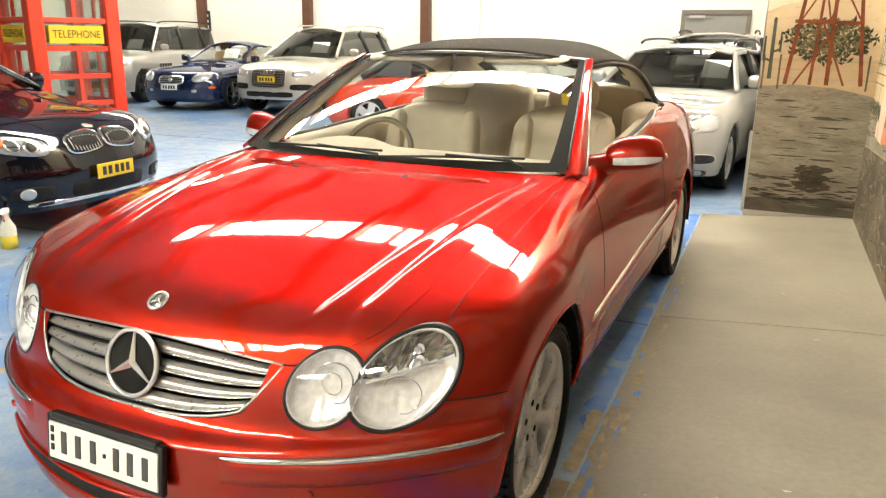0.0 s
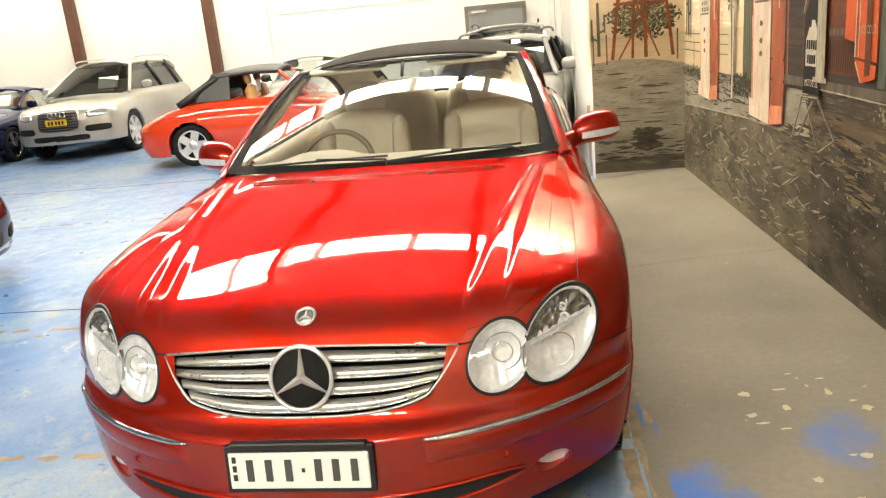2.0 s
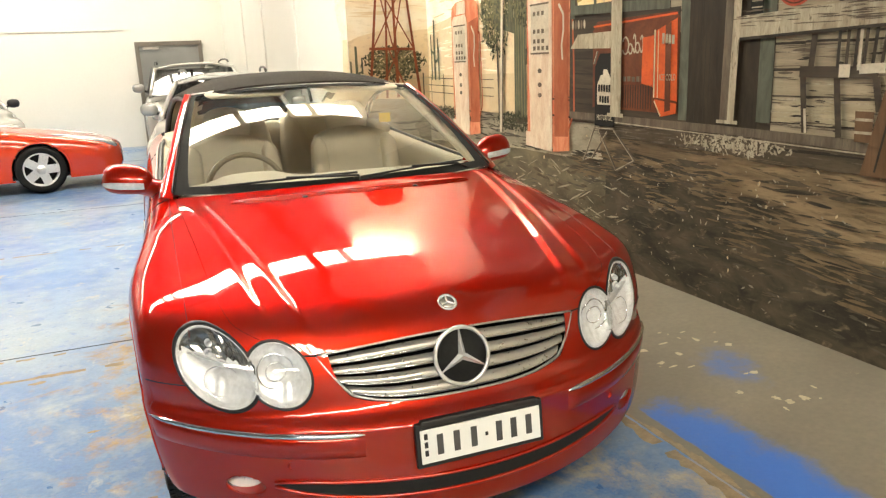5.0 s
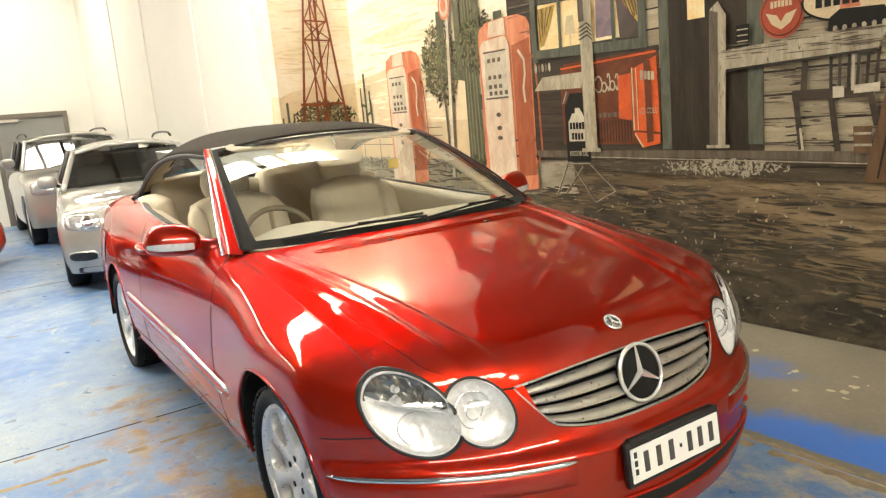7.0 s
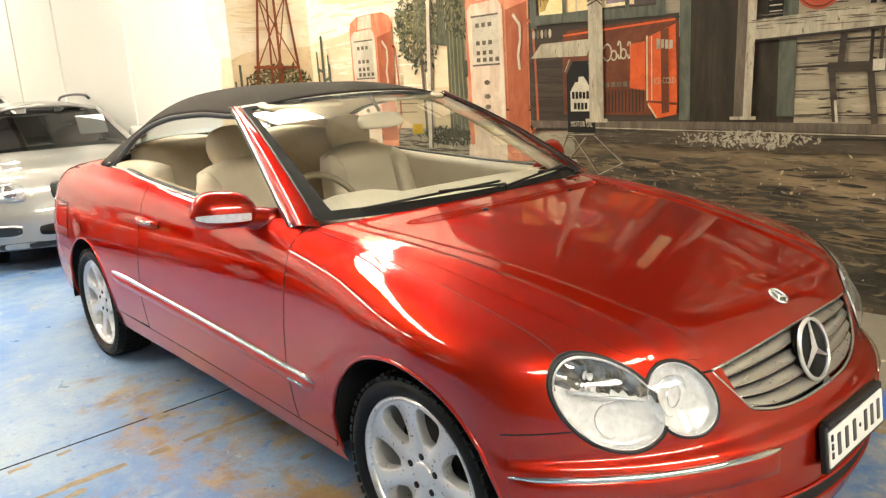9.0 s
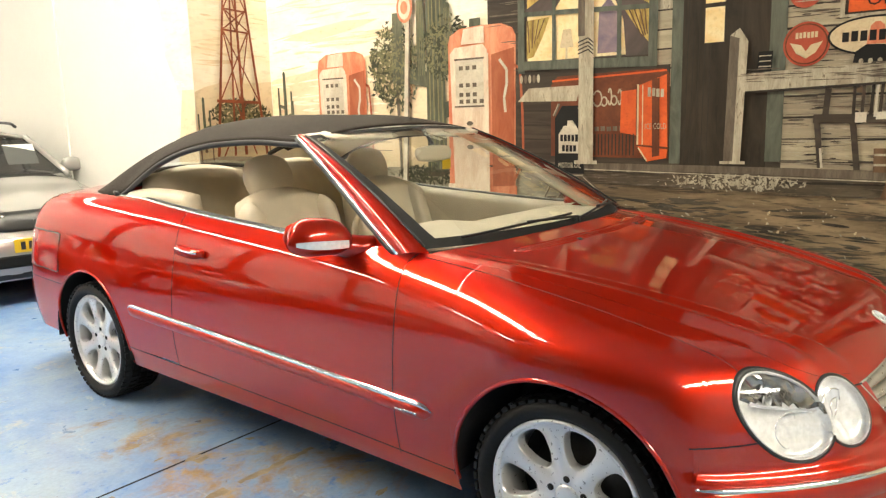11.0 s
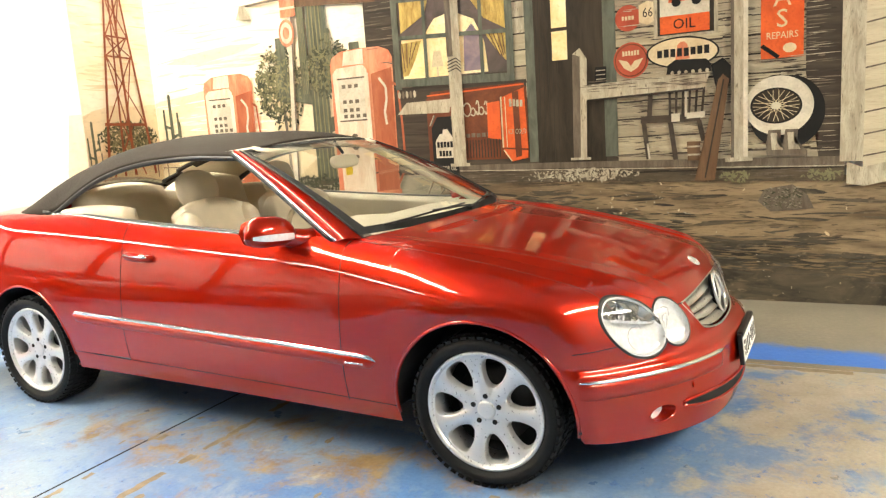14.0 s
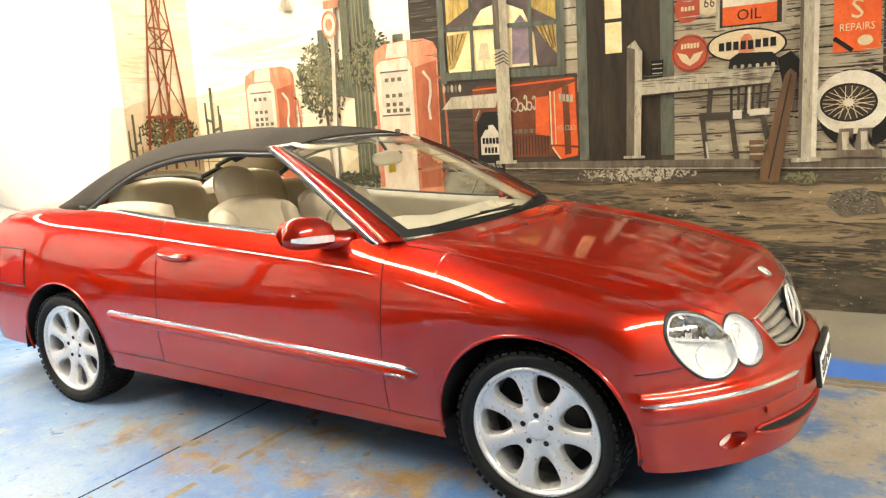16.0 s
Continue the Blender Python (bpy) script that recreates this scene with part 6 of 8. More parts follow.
# petrol pumps
def pump(y0, y1, z0, z1, layer):
    """A tall rounded pump: red case, pale face with a dial, red lid, darker flank with hose and nozzle. y0 is the left edge."""
    w = y0 - y1
    face = y0 - w * 0.60
    h = z1 - z0
    top = [(y0 - 0.02 * w, z1 - 0.09 * h), (y0 - 0.05 * w, z1 - 0.045 * h), (y0 - 0.2 * w, z1 - 0.008 * h), (y0 - 0.5 * w, z1), (y0 - 0.8 * w, z1 - 0.002 * h), (y1 + 0.05 * w, z1 - 0.03 * h), (y1, z1 - 0.075 * h)]
    poly("pump_case", [(y0, z0)] + top + [(y1 + 0.02 * w, z0)], P_PUMP, layer)
    poly("pump_flank", [(face - 0.06 * w, z0), (face - 0.06 * w, z1 - 0.17 * h), (y1 + 0.02 * w, z1 - 0.14 * h), (y1 + 0.03 * w, z0)], P_PUMPD, layer + 1)
    poly("pump_face", [(y0 - 0.09 * w, z0 + 0.03), (y0 - 0.05 * w, z1 - 0.15 * h), (y0 - 0.12 * w, z1 - 0.115 * h), (face + 0.06 * w, z1 - 0.105 * h), (face, z1 - 0.14 * h), (face, z0 + 0.03)], P_PUMPW, layer + 2)
    poly("pump_lid_band", [(y0 - 0.22 * w, z1 - 0.10 * h), (y0 - 0.26 * w, z1 - 0.012 * h), (y0 - 0.56 * w, z1 - 0.004 * h), (y0 - 0.56 * w, z1 - 0.10 * h)], P_PUMPW, layer + 2)
    rect("dial", y0 - 0.13 * w, face + 0.05 * w, z1 - 0.46 * h, z1 - 0.185 * h, P_WHITE, layer + 3)
    rim_ = [(y0 - 0.13 * w, face + 0.05 * w)]
    for a, b in ((z1 - 0.19 * h, z1 - 0.18 * h), (z1 - 0.465 * h, z1 - 0.455 * h)):
        rect("dial_rim", y0 - 0.12 * w, face + 0.04 * w, a, b, P_POSTD, layer + 4)
    for k, (zf, n) in enumerate(((0.235, 3), (0.335, 3), (0.39, 3), (0.43, 4))):
        for j in range(n):
            a = y0 - 0.19 * w - j * 0.10 * w
            rect("dial_mark", a, a - 0.06 * w, z1 - zf * h - 0.016, z1 - zf * h + 0.014, P_POSTD, layer + 4)
    for zf in (0.56, 0.64, 0.70):
        disc("pump_mark", y0 - 0.34 * w, z1 - zf * h, 0.05 * w, 0.018, P_POSTD, layer + 4, n=8)
    hose = [(y1 + 0.22 * w, z1 - 0.20 * h), (y1 + 0.12 * w, z1 - 0.26 * h), (y1 + 0.12 * w, z1 - 0.34 * h), (y1 + 0.16 * w, z1 - 0.42 * h), (y1 + 0.14 * w, z1 - 0.50 * h)]
    for p, q in zip(hose, hose[1:]):
        stroke("nozzle", p, q, 0.022, P_WHITE, layer + 4)
    arc = [(y1 + 0.16 * w, z1 - 0.2 * h), (y1 - 0.06 * w, z1 - 0.26 * h), (y1 - 0.09 * w, z1 - 0.5 * h), (y1 - 0.10 * w, z1 - 0.78 * h), (y1 + 0.04 * w, z0 + 0.10 * h), (y1 + 0.22 * w, z0 + 0.12 * h), (y1 + 0.26 * w, z1 - 0.6 * h)]
    for p, q in zip(arc, arc[1:]):
        stroke("hose", p, q, 0.020, P_PUMPD, layer + 3)
    rect("pump_edge", face + 0.008, face - 0.02 * w, z0 + 0.04, z1 - 0.16 * h, P_PUMPW, layer + 3)
    poly("pump_foot", [(y0 + 0.02 * w, z0 - 0.01), (y0 + 0.01 * w, z0 + 0.10), (face - 0.02 * w, z0 + 0.085), (face - 0.02 * w, z0 - 0.03)], P_PUMPW, layer + 4)
    poly("pump_foot", [(face - 0.04 * w, z0 - 0.03), (face - 0.04 * w, z0 + 0.085), (y1 - 0.01 * w, z0 + 0.10), (y1 - 0.01 * w, z0)], P_PUMP, layer + 4)


pump(4.05, 3.46, 0.84, 2.00, 7)
pump(2.60, 1.98, 0.82, 2.09, 9)
# street lamp with red signs
stroke("lamp_pole", (3.06, 0.88), (2.95, 2.75), 0.055, P_WHITE, 8, False, 0.045)
stroke("lamp_pole_shade", (3.035, 0.88), (2.927, 2.75), 0.018, P_POSTD, 9)
stroke("lamp_arm", (2.95, 2.585), (3.47, 2.565), 0.022, P_POSTD, 9)
poly("lamp_shade", [(3.44, 2.575), (3.50, 2.575), (3.555, 2.46), (3.39, 2.45)], P_POST, 10)
rect("pole_sign", 3.06, 2.90, 2.42, 2.58, P_PUMP, 10)
rect("pole_sign_band", 3.06, 2.90, 2.485, 2.505, P_PUMPW, 11)
disc("round_sign", 3.01, 2.29, 0.082, 0.115, P_PUMP, 10)
disc("round_sign_face", 3.01, 2.29, 0.062, 0.090, P_PUMPW, 11)
disc("round_sign_mark", 3.01, 2.29, 0.036, 0.05, P_PUMP, 12)

# house: dark boards at the shop, porch roof and posts
rect("house_front", 2.22, 0.13, 1.03, ZC - 0.01, P_DARKW, 8)
for k in range(20):
    z = 1.06 + 0.118 * k
    stroke("board_gap", (2.22, z), (0.84, z - 0.02), 0.013, P_GAP, 9)
    if k % 2:
        stroke("board_light", (2.2, z + 0.02), (1.96, z + 0.016), 0.010, P_POSTD, 9)
poly("porch_roof", [(2.98, 2.52), (2.45, 2.62), (0.3, 2.62), (-1.4, 2.4), (-1.4, 3.4), (0.5, 3.6), (2.7, 3.3)], P_DARKW, 8)
stroke("porch_eave", (2.98, 2.535), (2.1, 2.47), 0.07, P_BROWNP, 9)
rect("porch_post", 2.70, 2.60, 2.05, 2.5, P_GREEN, 5)
# lighter boards right of the shop window
for k in range(7):
    z = 2.40 - 0.118 * k
    rect("pale_board", 0.93, 0.83, z - 0.108, z, P_POST if k < 3 else P_BOARD[k % 3], 10)
# shop window
rect("window_light", 1.90, 0.97, 1.79, 2.40, P_NIGHT, 10)
poly("lit_wall", [(1.62, 1.80), (1.66, 2.14), (1.58, 2.24), (1.42, 2.28), (1.24, 2.20), (1.16, 2.02), (1.14, 1.80)], P_GLOW, 10.6)
poly("far_pane", [(1.34, 1.82), (1.33, 2.10), (1.26, 2.17), (1.18, 2.06), (1.17, 1.82)], P_PURPLE, 11.6)
poly("lit_wall", [(1.88, 1.80), (1.88, 2.12), (1.40, 2.15), (1.30, 1.98), (1.34, 1.80)], P_GLOW, 11)
poly("lit_wall", [(1.36, 1.80), (1.36, 2.02), (1.27, 2.0), (1.22, 1.80)], P_GLOW, 11)
for a, b, c, d_ in ((1.88, 1.62, 1.66, 1.88), (1.30, 0.98, 0.98, 1.16)):
    poly("curtain", [(a, 2.40), (b, 2.40), (c, 2.28), (d_, 2.16)] if a > 1.5 else [(a, 2.40), (b, 2.40), (c, 2.10), (d_, 2.20)], P_CURT, 12)
poly("curtain", [(1.885, 2.08), (1.70, 2.09), (1.76, 1.95), (1.83, 1.83), (1.885, 1.82)], P_CURT, 12)
poly("curtain", [(1.15, 2.08), (0.98, 2.08), (0.98, 1.86), (1.06, 1.95)], P_CURT, 12)
for k in range(4):
    stroke("curtain_fold", (1.875 - 0.045 * k, 2.08), (1.86 - 0.02 * k, 1.86 + 0.03 * k), 0.008, P_BROWNP, 13)
    stroke("curtain_fold", (1.12 - 0.035 * k, 2.08), (1.03 - 0.012 * k, 1.90 + 0.005 * k), 0.008, P_BROWNP, 13)
poly("table_lamp", [(1.595, 1.995), (1.535, 1.995), (1.515, 1.875), (1.62, 1.875)], P_SIGNC, 13)
stroke("table_lamp_foot", (1.568, 1.80), (1.568, 1.88), 0.016, P_SIGNC, 13)
for a, b in ((1.955, 1.90), (0.985, 0.925)):
    rect("window_frame", a, b, 1.72, 2.46, P_GREEN, 14)
stroke("window_frame", (1.955, 1.775), (0.925, 1.745), 0.062, P_GREEN, 14)
stroke("window_frame", (1.955, 2.43), (0.925, 2.38), 0.06, P_GREEN, 14)
stroke("window_bar", (1.92, 2.125), (0.95, 2.085), 0.032, P_GREEN, 14)
for y in (1.665, 1.185):
    stroke("window_bar", (y, 1.78), (y, 2.42), 0.030, P_GREEN, 14)
# counter, awning shelf, cool box, upright machine
rect("porch_shade", 1.98, 0.84, 1.06, 1.72, P_DARKW, 11)
for k in range(4):
    stroke("board_gap", (1.95, 1.16 + 0.10 * k), (1.50, 1.15 + 0.10 * k), 0.010, P_GAP, 12)
poly("counter_top", [(1.96, 1.525), (1.87, 1.615), (1.46, 1.62), (1.49, 1.515)], P_POST, 13)
for k in range(5):
    disc("bottle", 1.93 - 0.035 * k, 1.68, 0.013, 0.03, P_POSTD if k % 2 else P_POST, 13, n=10)
poly("cool_box", [(1.69, 1.14), (1.69, 1.63), (1.64, 1.685), (0.88, 1.70), (0.84, 1.66), (0.84, 1.13)], P_RUST, 12)
stroke("box_edge", (1.68, 1.655), (0.86, 1.685), 0.012, P_ORANGE, 13)
for k in range(14):
    stroke("box_rib", (1.40 - 0.025 * k, 1.15), (1.40 - 0.025 * k, 1.29), 0.008, P_GAP, 13)
for j, (c_, zz_, ra_, rz_) in enumerate(((1.335, 1.525, 0.032, 0.052), (1.285, 1.505, 0.020, 0.030), (1.245, 1.535, 0.012, 0.055), (1.215, 1.51, 0.020, 0.030), (1.175, 1.53, 0.013, 0.05))):
    for a_ in np.linspace(0.5, 5.2, 9):
        stroke("script_mark", (c_ + ra_ * math.cos(a_), zz_ + rz_ * math.sin(a_)), (c_ + ra_ * math.cos(a_ + 0.62), zz_ + rz_ * math.sin(a_ + 0.62)), 0.011, P_POST, 13)
bars(1.14, 1.36, 1.325, 0.035, 5, P_POSTD, 13)
poly("drink_machine", [(1.17, 1.30), (1.165, 1.565), (1.06, 1.575), (1.06, 1.28)], P_ORANGE, 13)
poly("drink_machine", [(1.045, 1.22), (1.04, 1.60), (0.86, 1.66), (0.845, 1.20)], P_ORANGE, 13)
poly("drink_machine_base", [(1.045, 1.21), (0.845, 1.19), (0.85, 1.135), (0.98, 1.11), (1.03, 1.17)], P_ORANGE, 14)
stroke("machine_edge", (1.047, 1.605), (1.045, 1.22), 0.012, P_SIGNC, 15)
stroke("machine_edge", (1.015, 1.60), (1.012, 1.22), 0.007, P_SIGNC, 15)
stroke("machine_edge", (1.04, 1.20), (0.98, 1.115), 0.010, P_SIGNC, 15)
stroke("machine_edge", (1.03, 1.215), (0.845, 1.20), 0.010, P_RUST, 15)
poly("machine_shade", [(0.955, 1.63), (0.905, 1.64), (0.895, 1.15), (0.945, 1.14)], P_RUST, 15)
bars(0.87, 0.985, 1.545, 0.06, 4, P_POST, 16, 0.1, 4)
words("ICE COLD", 0.925, 1.335, 0.052, P_POST, 16, 0.62, 0.0)
# sign on a folding stand
poly("stand_board", [(1.655, 1.02), (1.655, 1.40), (1.60, 1.485), (1.48, 1.485), (1.43, 1.40), (1.43, 1.02)], P_BLACK, 15)
poly("stand_bottle", [(1.625, 1.16), (1.625, 1.29), (1.585, 1.35), (1.56, 1.35), (1.555, 1.385), (1.515, 1.385), (1.51, 1.35), (1.49, 1.35), (1.455, 1.29), (1.455, 1.16)], P_WHITE, 16)
bars(1.47, 1.615, 1.265, 0.05, 5, P_BLACK, 17, 0.0, 6)
bars(1.485, 1.60, 1.195, 0.05, 4, P_BLACK, 17, 0.0, 7)
words("MOTOR OIL", 1.54, 1.075, 0.052, P_WHITE, 16, 0.62)
for p, q in (((1.655, 1.0), (1.78, 0.77)), ((1.60, 0.99), (1.40, 0.745)), ((1.43, 1.0), (1.215, 0.83)), ((1.50, 0.99), (1.68, 0.80)), ((1.655, 1.005), (1.43, 1.01)), ((1.40, 0.745), (1.21, 0.83)), ((1.42, 1.40), (1.47, 1.47)), ((1.66, 1.42), (1.62, 1.50))):
    stroke("stand_leg", p, q, 0.018, P_POSTD, 16)
    stroke("stand_leg_light", (p[0] + 0.006, p[1]), (q[0] + 0.006, q[1]), 0.006, P_POST, 17)
# doorway with lit panes and green jambs
rect("corner_board", 0.835, 0.765, 1.10, 2.9, P_GREEN, 11)
rect("doorway", 0.765, 0.25, 1.07, 2.9, P_DOOR, 11)
for k in range(5):
    stroke("door_board", (0.74 - 0.035 * k, 1.1), (0.72 - 0.035 * k, 2.8), 0.006, P_GAP, 12)
for a, b in ((2.06, 2.27), (1.83, 2.035), (2.30, 2.50)):
    rect("lit_pane", 0.63, 0.515, a, b, P_GLOW, 12)
rect("green_jamb", 0.255, 0.165, 1.12, 2.9, P_GREEN, 12)
# pale board wall with signs
k = 0
z = 2.86
while z > 1.10:
    h = 0.124
    rect("board", 0.165, -1.25, max(1.06, z - h), z, P_BOARD[k % 3], 9)
    seg = np.linspace(0.165, -1.25, 9)
    for a, b in zip(seg, seg[1:]):
        stroke("board_gap", (a, z - h + rngm.uniform(-0.004, 0.004)), (b, z - h + rngm.uniform(-0.004, 0.004)), 0.005 + rngm.uniform(0, 0.010), P_GAP, 10)
    z -= h
    k += 1
for k in range(40):
    disc("board_stain", rngm.uniform(-1.2, 0.1), rngm.uniform(1.1, 2.3), rngm.uniform(0.02, 0.09), rngm.uniform(0.004, 0.012), P_POSTD, 11, n=8)
poly("wall_shade", [(-1.03, 2.8), (-1.16, 2.8), (-1.25, 2.8), (-1.25, 1.06), (-1.12, 1.06), (-1.10, 1.45), (-1.04, 1.60)], P_DARKW, 11)
disc("round_tin", 0.075, 2.065, 0.088, 0.088, P_REDS, 12)
bars(0.03, 0.12, 2.065, 0.03, 4, P_SIGNC, 13)
poly("route_shield", [(0.0, 2.03), (0.0, 2.14), (-0.055, 2.165), (-0.115, 2.15), (-0.125, 2.04), (-0.06, 2.005)], P_SIGNC, 12)
words("66", -0.06, 2.085, 0.09, P_BLACK, 13, 0.8)
disc("round_tin", 0.06, 1.78, 0.122, 0.122, P_REDS, 12)
disc("round_tin_ring", 0.06, 1.78, 0.112, 0.112, P_RUST, 12.4)
disc("round_tin_face", 0.06, 1.78, 0.104, 0.104, P_REDS, 13)
bars(0.0, 0.12, 1.828, 0.036, 6, P_SIGNC, 14)
poly("wing_mark", [(0.145, 1.79), (0.085, 1.775), (0.06, 1.74), (0.035, 1.775), (-0.025, 1.79), (0.01, 1.73), (0.06, 1.70), (0.11, 1.73)], P_SIGNC, 14)
rect("sign_frame", -0.10, -0.515, 1.905, 2.9, P_POST, 12)
rect("sign_frame_line", -0.125, -0.49, 1.92, 2.9, P_GAP, 12.5)
rect("oil_sign", -0.142, -0.462, 2.045, 2.9, P_WHITE, 13)
rect("oil_sign_red", -0.142, -0.462, 1.93, 2.045, P_ORANGE, 13.5)
words("OIL", -0.30, 1.985, 0.095, P_BLACK, 14.5)
poly("car_mark", [(-0.20, 2.13), (-0.20, 2.18), (-0.26, 2.20), (-0.29, 2.25), (-0.36, 2.25), (-0.38, 2.20), (-0.42, 2.19), (-0.42, 2.14)], P_ORANGE, 14)
for y in (-0.25, -0.38):
    disc("car_mark_wheel", y, 2.13, 0.03, 0.03, P_BLACK, 14.5, n=16)
disc("oval_sign", -0.285, 1.80, 0.238, 0.105, P_BLACK, 14, tilt=0.03)
disc("oval_sign_face", -0.285, 1.80, 0.226, 0.094, P_SIGNC, 14.6, tilt=0.03)
poly("bell_mark", [(-0.24, 1.755), (-0.255, 1.85), (-0.275, 1.87), (-0.30, 1.87), (-0.32, 1.85), (-0.335, 1.755)], P_PUMP, 15)
bars(-0.465, -0.115, 1.805, 0.060, 8, P_BLACK, 15.6, -0.02, 8)
poly("mattress", [(-0.18, 1.66), (-0.19, 1.72), (-0.24, 1.755), (-0.44, 1.745), (-0.47, 1.71), (-0.47, 1.655)], P_BLACK, 16)
for k in range(6):
    disc("mattress_knob", -0.22 - 0.045 * k, 1.668, 0.012, 0.014, P_POST, 17, n=8)
# chair and bucket behind the rail
stroke("chair_seat", (0.0, 1.365), (-0.40, 1.36), 0.05, P_DARKW, 16)
for p, q in (((-0.02, 1.35), (-0.05, 1.09)), ((-0.20, 1.35), (-0.235, 1.08)), ((-0.39, 1.34), (-0.42, 1.20)), ((-0.06, 1.37), (-0.07, 1.53))):
    stroke("chair_leg", p, q, 0.032, P_DARKW, 16)
stroke("chair_leg_light", (-0.045, 1.20), (-0.058, 1.09), 0.014, P_WHITE, 17)
for k in range(6):
    stroke("chair_spindle", (-0.20 - 0.042 * k, 1.38), (-0.20 - 0.045 * k, 1.56), 0.016, P_DARKW if k % 2 else P_GAP, 16)
stroke("chair_spindle", (-0.305, 1.37), (-0.31, 1.54), 0.014, P_WHITE, 17)
poly("chair_arm", [(-0.21, 1.34), (-0.21, 1.395), (-0.265, 1.395), (-0.265, 1.34)], P_WHITE, 17)
poly("chair_arm", [(-0.31, 1.355), (-0.31, 1.395), (-0.43, 1.40), (-0.43, 1.36)], P_WHITE, 17)
poly("paint_tin", [(-0.315, 1.07), (-0.31, 1.20), (-0.40, 1.20), (-0.395, 1.07)], P_BROWNP, 17)
stroke("tin_band", (-0.315, 1.165), (-0.398, 1.165), 0.012, P_POST, 18)
stroke("tin_band", (-0.315, 1.11), (-0.398, 1.11), 0.012, P_POST, 18)
# rail, posts and the leaning beam
poly("rail", [(0.40, 1.525), (0.40, 1.635), (-0.47, 1.66), (-0.44, 1.60), (-0.42, 1.55)], P_POST, 18)
stroke("rail_shade", (0.40, 1.525), (-0.42, 1.55), 0.014, P_GAP, 18.5)
poly("post", [(0.49, 1.12), (0.475, 1.86), (0.42, 1.90), (0.37, 1.82), (0.39, 1.12)], P_POST, 19)
poly("post_shade", [(0.49, 1.12), (0.475, 1.86), (0.42, 1.84), (0.435, 1.12)], P_POSTD, 19.5)
stroke("post_foot", (0.51, 1.112), (0.36, 1.112), 0.018, P_POST, 20)
poly("lantern", [(0.315, 1.64), (0.31, 1.755), (0.23, 1.755), (0.235, 1.64)], P_BLACK, 19)
for a in (1.67, 1.70, 1.73):
    stroke("lantern_band", (0.305, a), (0.238, a), 0.006, P_POST, 20)
poly("beam_shade", [(-0.47, 1.70), (-0.545, 1.74), (-0.62, 1.66), (-0.53, 1.40)], P_BLACK, 18.6)
poly("leaning_beam", [(-0.515, 1.60), (-0.545, 1.635), (-0.585, 1.60), (-0.49, 0.93), (-0.36, 0.93)], P_BROWNP, 19.4)
stroke("beam_grain", (-0.55, 1.60), (-0.43, 0.95), 0.010, P_GAP, 20)
rect("porch_column", -0.595, -0.70, 1.06, 2.9, P_POST, 19)
rect("porch_column_edge", -0.672, -0.70, 1.06, 2.9, P_WHITE, 19.5)
rect("porch_column_shade", -0.595, -0.615, 1.06, 2.9, P_POSTD, 19.5)
stroke("column_foot", (-0.56, 1.065), (-0.73, 1.07), 0.028, P_POST, 20)
rect("porch_column", 1.47, 1.36, 1.10, 2.9, P_POST, 18)
rect("porch_column_shade", 1.475, 1.425, 1.94, 2.9, P_POSTD, 18.5)
for k in range(4):
    stroke("chevron", (1.475, 1.90 - 0.025 * k), (1.40, 1.925 - 0.025 * k), 0.008, P_GAP, 19)
    stroke("chevron", (1.40, 1.925 - 0.025 * k), (1.36, 1.89 - 0.025 * k), 0.008, P_GAP, 19)
stroke("column_foot", (1.50, 1.10), (1.33, 1.10), 0.024, P_POST, 19)
# red sign, spare wheel, boots
rect("repair_sign", -0.775, -1.025, 1.705, 2.9, P_ORANGE, 12)
words("G", -0.90, 2.235, 0.16, P_SIGNC, 13)
words("A", -0.90, 2.075, 0.16, P_SIGNC, 13)
words("S", -0.90, 1.945, 0.16, P_SIGNC, 13)
words("REPAIRS", -0.90, 1.845, 0.062, P_SIGNC, 13, 0.85)
stroke("sign_stripe", (-0.78, 1.79), (-0.88, 1.71), 0.026, P_BLACK, 13)
disc("sign_mark", -0.945, 1.765, 0.040, 0.030, P_SIGNC, 13, n=20)
disc("spare_tyre", -0.93, 1.36, 0.225, 0.235, P_BLACK, 14, tilt=0.1)
disc("white_wall_ring", -0.885, 1.405, 0.205, 0.19, P_WHITE, 15, tilt=0.1)
disc("wire_wheel", -0.868, 1.405, 0.155, 0.115, P_BLACK, 16, tilt=0.06)
disc("wire_wheel_ring", -0.868, 1.405, 0.145, 0.105, P_DOOR, 16.5, tilt=0.06)
for j in range(26):
    a = j * 2 * math.pi / 26
    a2 = a + (0.5 if j % 2 else -0.5)
    stroke("wheel_spoke", (-0.868 + 0.03 * math.cos(a2), 1.405 + 0.022 * math.sin(a2)), (-0.868 + 0.14 * math.cos(a), 1.405 + 0.10 * math.sin(a)), 0.0035, P_SIGNC, 17)
disc("wheel_hub", -0.868, 1.405, 0.03, 0.024, P_WHITE, 18, n=16)
for y in (-0.825, -0.925):
    poly("boot", [(y, 1.25), (y - 0.075, 1.25), (y - 0.07, 1.17), (y - 0.13, 1.11), (y - 0.13, 1.075), (y + 0.01, 1.08), (y + 0.015, 1.16)], P_POSTD, 18)
    poly("boot_light", [(y - 0.012, 1.23), (y - 0.05, 1.23), (y - 0.055, 1.16), (y - 0.09, 1.12), (y - 0.02, 1.12)], P_POST, 18.5)
